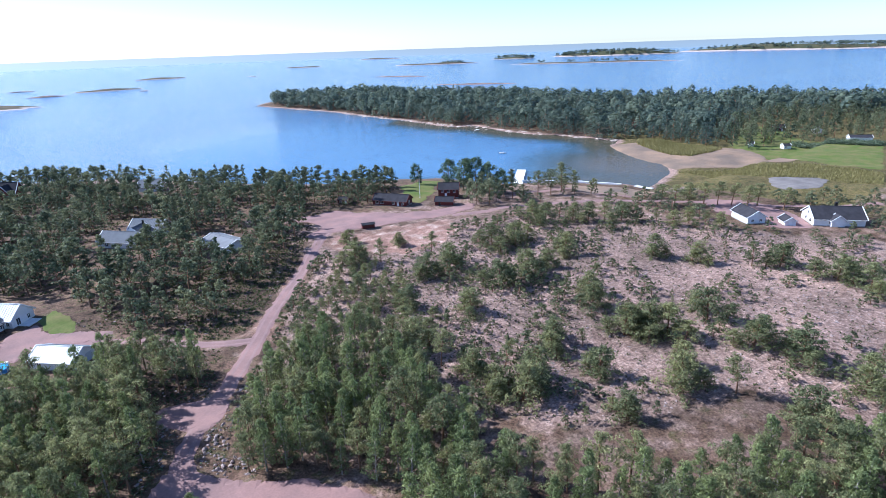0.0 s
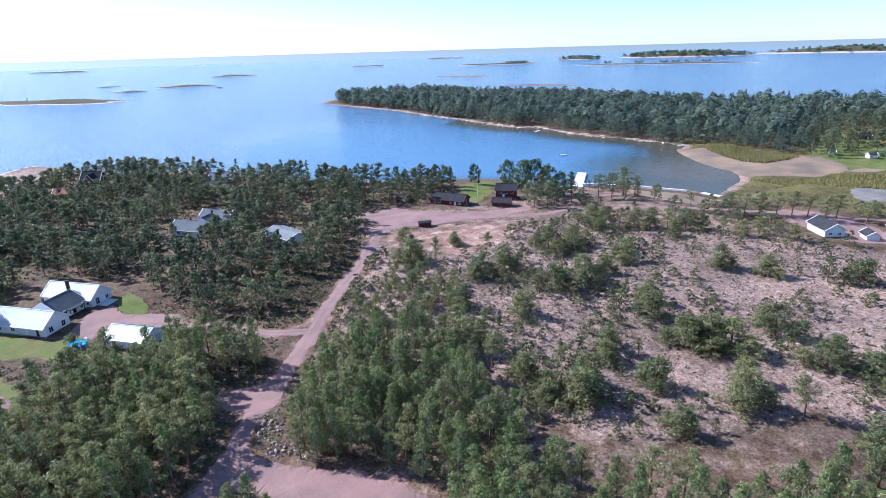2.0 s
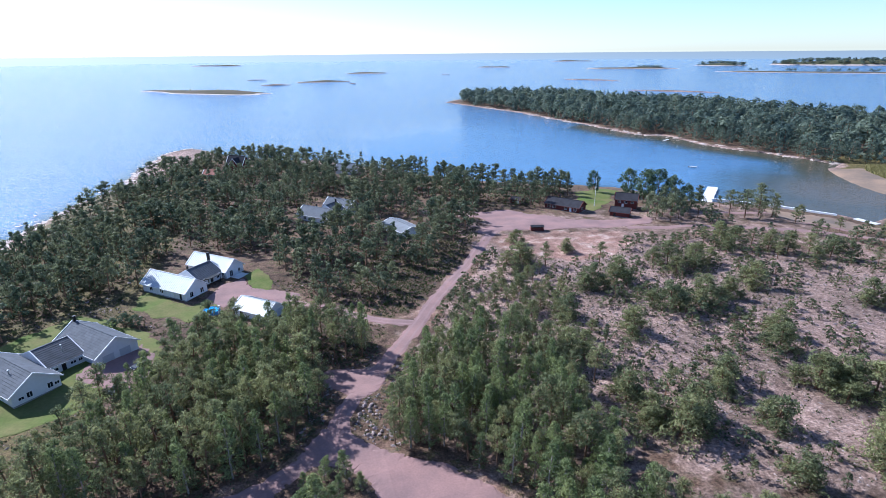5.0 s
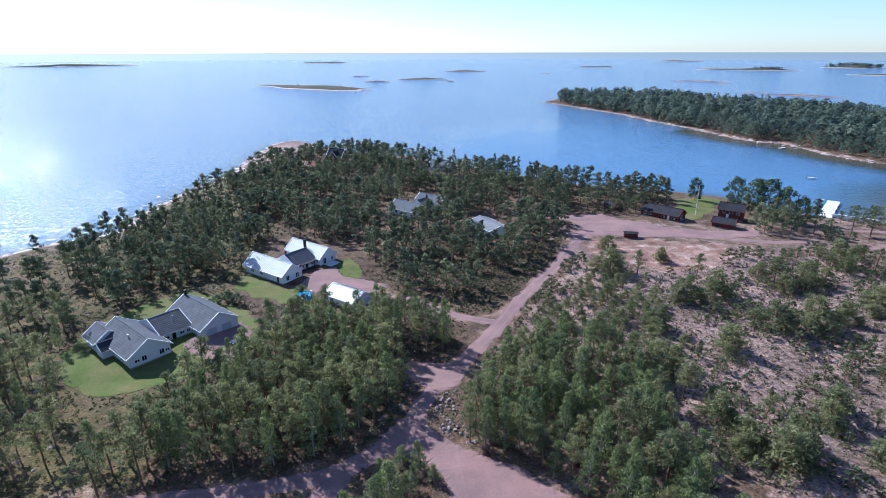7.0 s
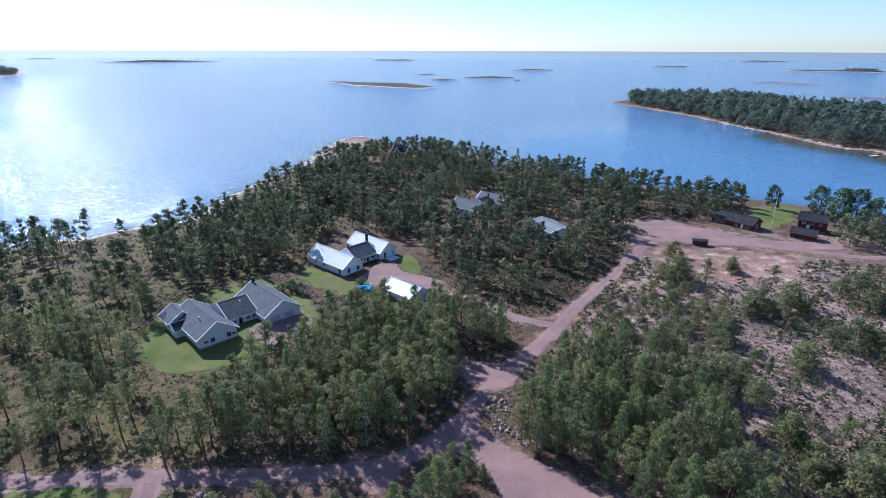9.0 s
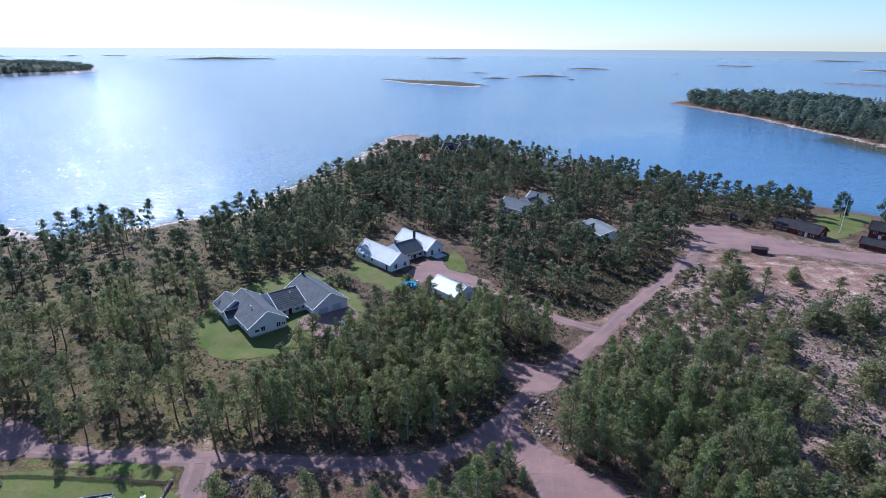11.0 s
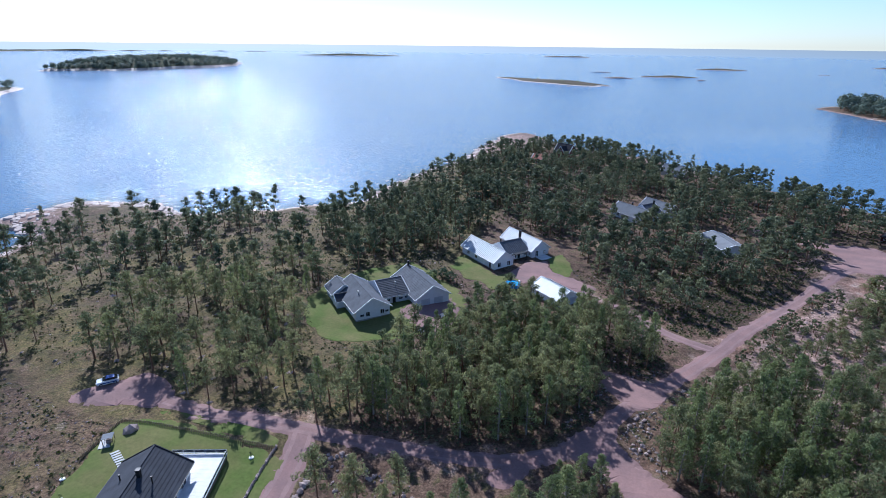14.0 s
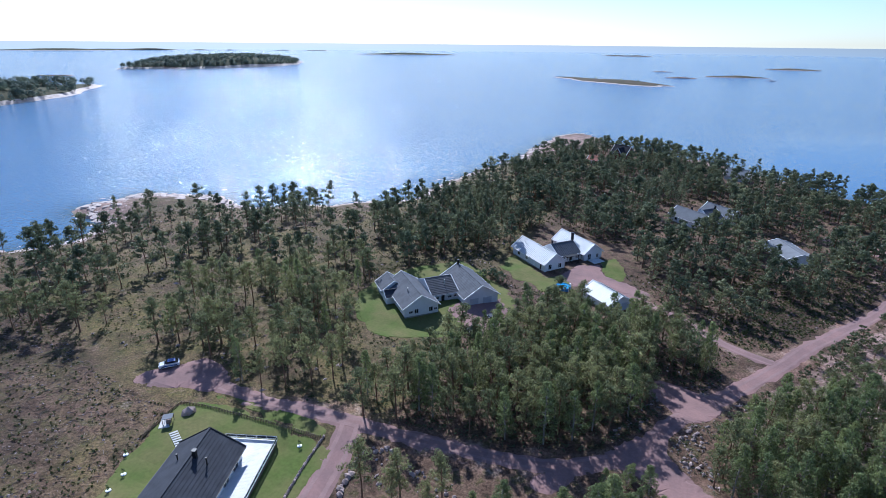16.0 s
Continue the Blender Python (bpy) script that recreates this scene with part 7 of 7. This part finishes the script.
stick_field("branches", HOUSE_GROUND, 1500, 92, "dead branches on the heath round the houses")
VERGE = [(p_[0] + s_[0] * w_, p_[1] + s_[1] * w_) for w_ in (-7.5,) for p_, s_ in zip(*ribbon(ROAD_MAIN[8:15], 1, 0, 1, 3.0)[:2])] + [tuple(p_) for p_ in ribbon(ROAD_MAIN[8:15], 1, 0, 1, 3.0)[0][::-1]]
VERGE_B = [(p_[0] + s_[0] * 7.5, p_[1] + s_[1] * 7.5) for p_, s_ in zip(*ribbon(ROAD_MAIN[8:15], 1, 0, 1, 3.0)[:2])] + [tuple(p_) for p_ in ribbon(ROAD_MAIN[8:15], 1, 0, 1, 3.0)[0][::-1]]
stone_field("stones", VERGE, 320, 0.12, 0.6, 93, "blasted stones along the road's edge")
stone_field("stones", VERGE_B, 320, 0.12, 0.6, 94, "blasted stones beside the lane")
brush_field("brush", VERGE, 260, 0.3, 1.0, 95, "young shoots along the road's edge", "wood_leaves", 0.2)
brush_field("brush", VERGE_B, 260, 0.3, 1.0, 96, "young shoots beside the lane", "wood_leaves", 0.2)
brush_field("brush", BETWEEN, 1800, 0.3, 1.2, 69, "ferns and brush under the trees", "wood_leaves")
hedge_line, _, _, _ = ribbon([(411.6, 175.1), (413.0, 162.1), (416.8, 147.4), (424.8, 129.3)], 1, 0, 1, 1.0)
hedge_poly = np.concatenate([hedge_line + (3, 0), (hedge_line - (3, 0))[::-1]])
brush_field("hedge", hedge_poly, 900, 2.0, 5.0, 72, "tall grey-green hedge along the meadow", "willow", 0.6, "hedge", False, 24)


def reed_field(poly, count, high, seed, label):
    """Uncounted upright reed blades."""
    r = np.random.RandomState(seed)
    poly = np.asarray(poly, float)
    lo, hi = poly.min(0), poly.max(0)
    x, y = r.uniform(lo[0], hi[0], count * 3), r.uniform(lo[1], hi[1], count * 3)
    ok = inside(poly, x, y)
    x, y = x[ok][:count], y[ok][:count]
    n = len(x)
    z = np.maximum(gz(x, y), 0)
    a, w, h = r.uniform(0, 6.28, n), r.uniform(0.2, 0.45, n), high * r.uniform(0.6, 1.2, n)
    c, sn = np.cos(a) * w, np.sin(a) * w
    lean = r.normal(0, 0.25, (2, n))
    V = np.stack([np.stack([x - c, y - sn, z - 0.1], -1), np.stack([x + c, y + sn, z - 0.1], -1), np.stack([x + lean[0], y + lean[1], z + h], -1)], 1).reshape(-1, 3)
    return tagged(new("reeds", mesh_from("reeds", V, np.arange(3 * n).reshape(-1, 3), [M["reed"]])), label, "reeds", kind="stuff")


reed_field(REED_STRIP, 9000, 1.3, 73, "brown reeds along the edge of the meadow")
reed_field(REEDS, 8000, 1.9, 70, "yellow-green reed bed at the bay")


def shore_slabs(name, line, count, spread, low, high, seed, label):
    """Bare smooth granite along the water, as uncounted low slabs."""
    r = np.random.RandomState(seed)
    p, side, _, _ = ribbon(line, 1.0, 0, 1, 1.0)
    V, F, base = [], [], 0
    for _ in range(count):
        k = r.randint(len(p))
        q = p[k] + side[k] * r.normal(0, spread) + r.normal(0, 1.5, 2)
        s = low + (high - low) * r.rand() ** 2
        n = 9
        a0, st = r.uniform(0, 6.28), r.uniform(0.45, 0.8)
        rad = 1 + r.uniform(-0.25, 0.25, n)
        t = np.linspace(0, 2 * math.pi, n, endpoint=False)
        c, sn = math.cos(a0), math.sin(a0)
        z = max(float(gz(*q)), -0.4)
        tilt = r.normal(0, 0.05, 2)
        for f, h in ((1.0, -0.5), (0.9, 0.10), (0.6, 0.2)):
            u, v = np.cos(t) * rad * s * f, np.sin(t) * rad * s * f * st
            V.append(np.stack([q[0] + u * c - v * sn, q[1] + u * sn + v * c, z + h * s * 0.5 + u * tilt[0] + v * tilt[1] + r.normal(0, 0.03 * s, n)], 1))
        for a in range(2):
            for i in range(n):
                j = (i + 1) % n
                F.append((base + a * n + i, base + a * n + j, base + (a + 1) * n + j, base + (a + 1) * n + i))
        F.append(tuple(base + 2 * n + i for i in range(n)))
        base += 3 * n
    me = mesh_from(name, np.concatenate(V), F, [M["shore_rock"]])
    return tagged(new(name, me), label, "rocks", kind="stuff")


shore_slabs("shore_rocks", SHORE_WEST[4:24], 620, 4.0, 0.5, 3.4, 81, "bare pinkish granite slabs along the open shore")
shore_slabs("shore_rocks", SHORE_WEST[23:34], 620, 4.5, 0.6, 3.6, 82, "pale granite rocks round the headland")
shore_slabs("shore_rocks", [(-242.2, 163.7), (-235.2, 175.2), (-234.5, 188.9), (-215.2, 197.9), (-200.7, 197.4)], 190, 6.0, 0.6, 4.5, 83, "low granite point washed by the sea")
shore_slabs("shore_rocks", SHORE_BAY[12:25], 420, 2.5, 0.6, 3.2, 84, "pale stones along the shore of the far peninsula")
shore_slabs("shore_rocks", [(-257.8, 206.2), (-249.7, 212.6), (-228.6, 204.8), (-211.2, 208.5), (-188.0, 221.2)], 60, 3.0, 0.5, 3.0, 85, "rocks awash off the open shore")
shore_slabs("shore_rocks", [(-272.3, 150.0), (-264.4, 154.8), (-257.4, 163.2)], 30, 2.0, 0.5, 2.5, 86, "wet rocks awash in the sea")
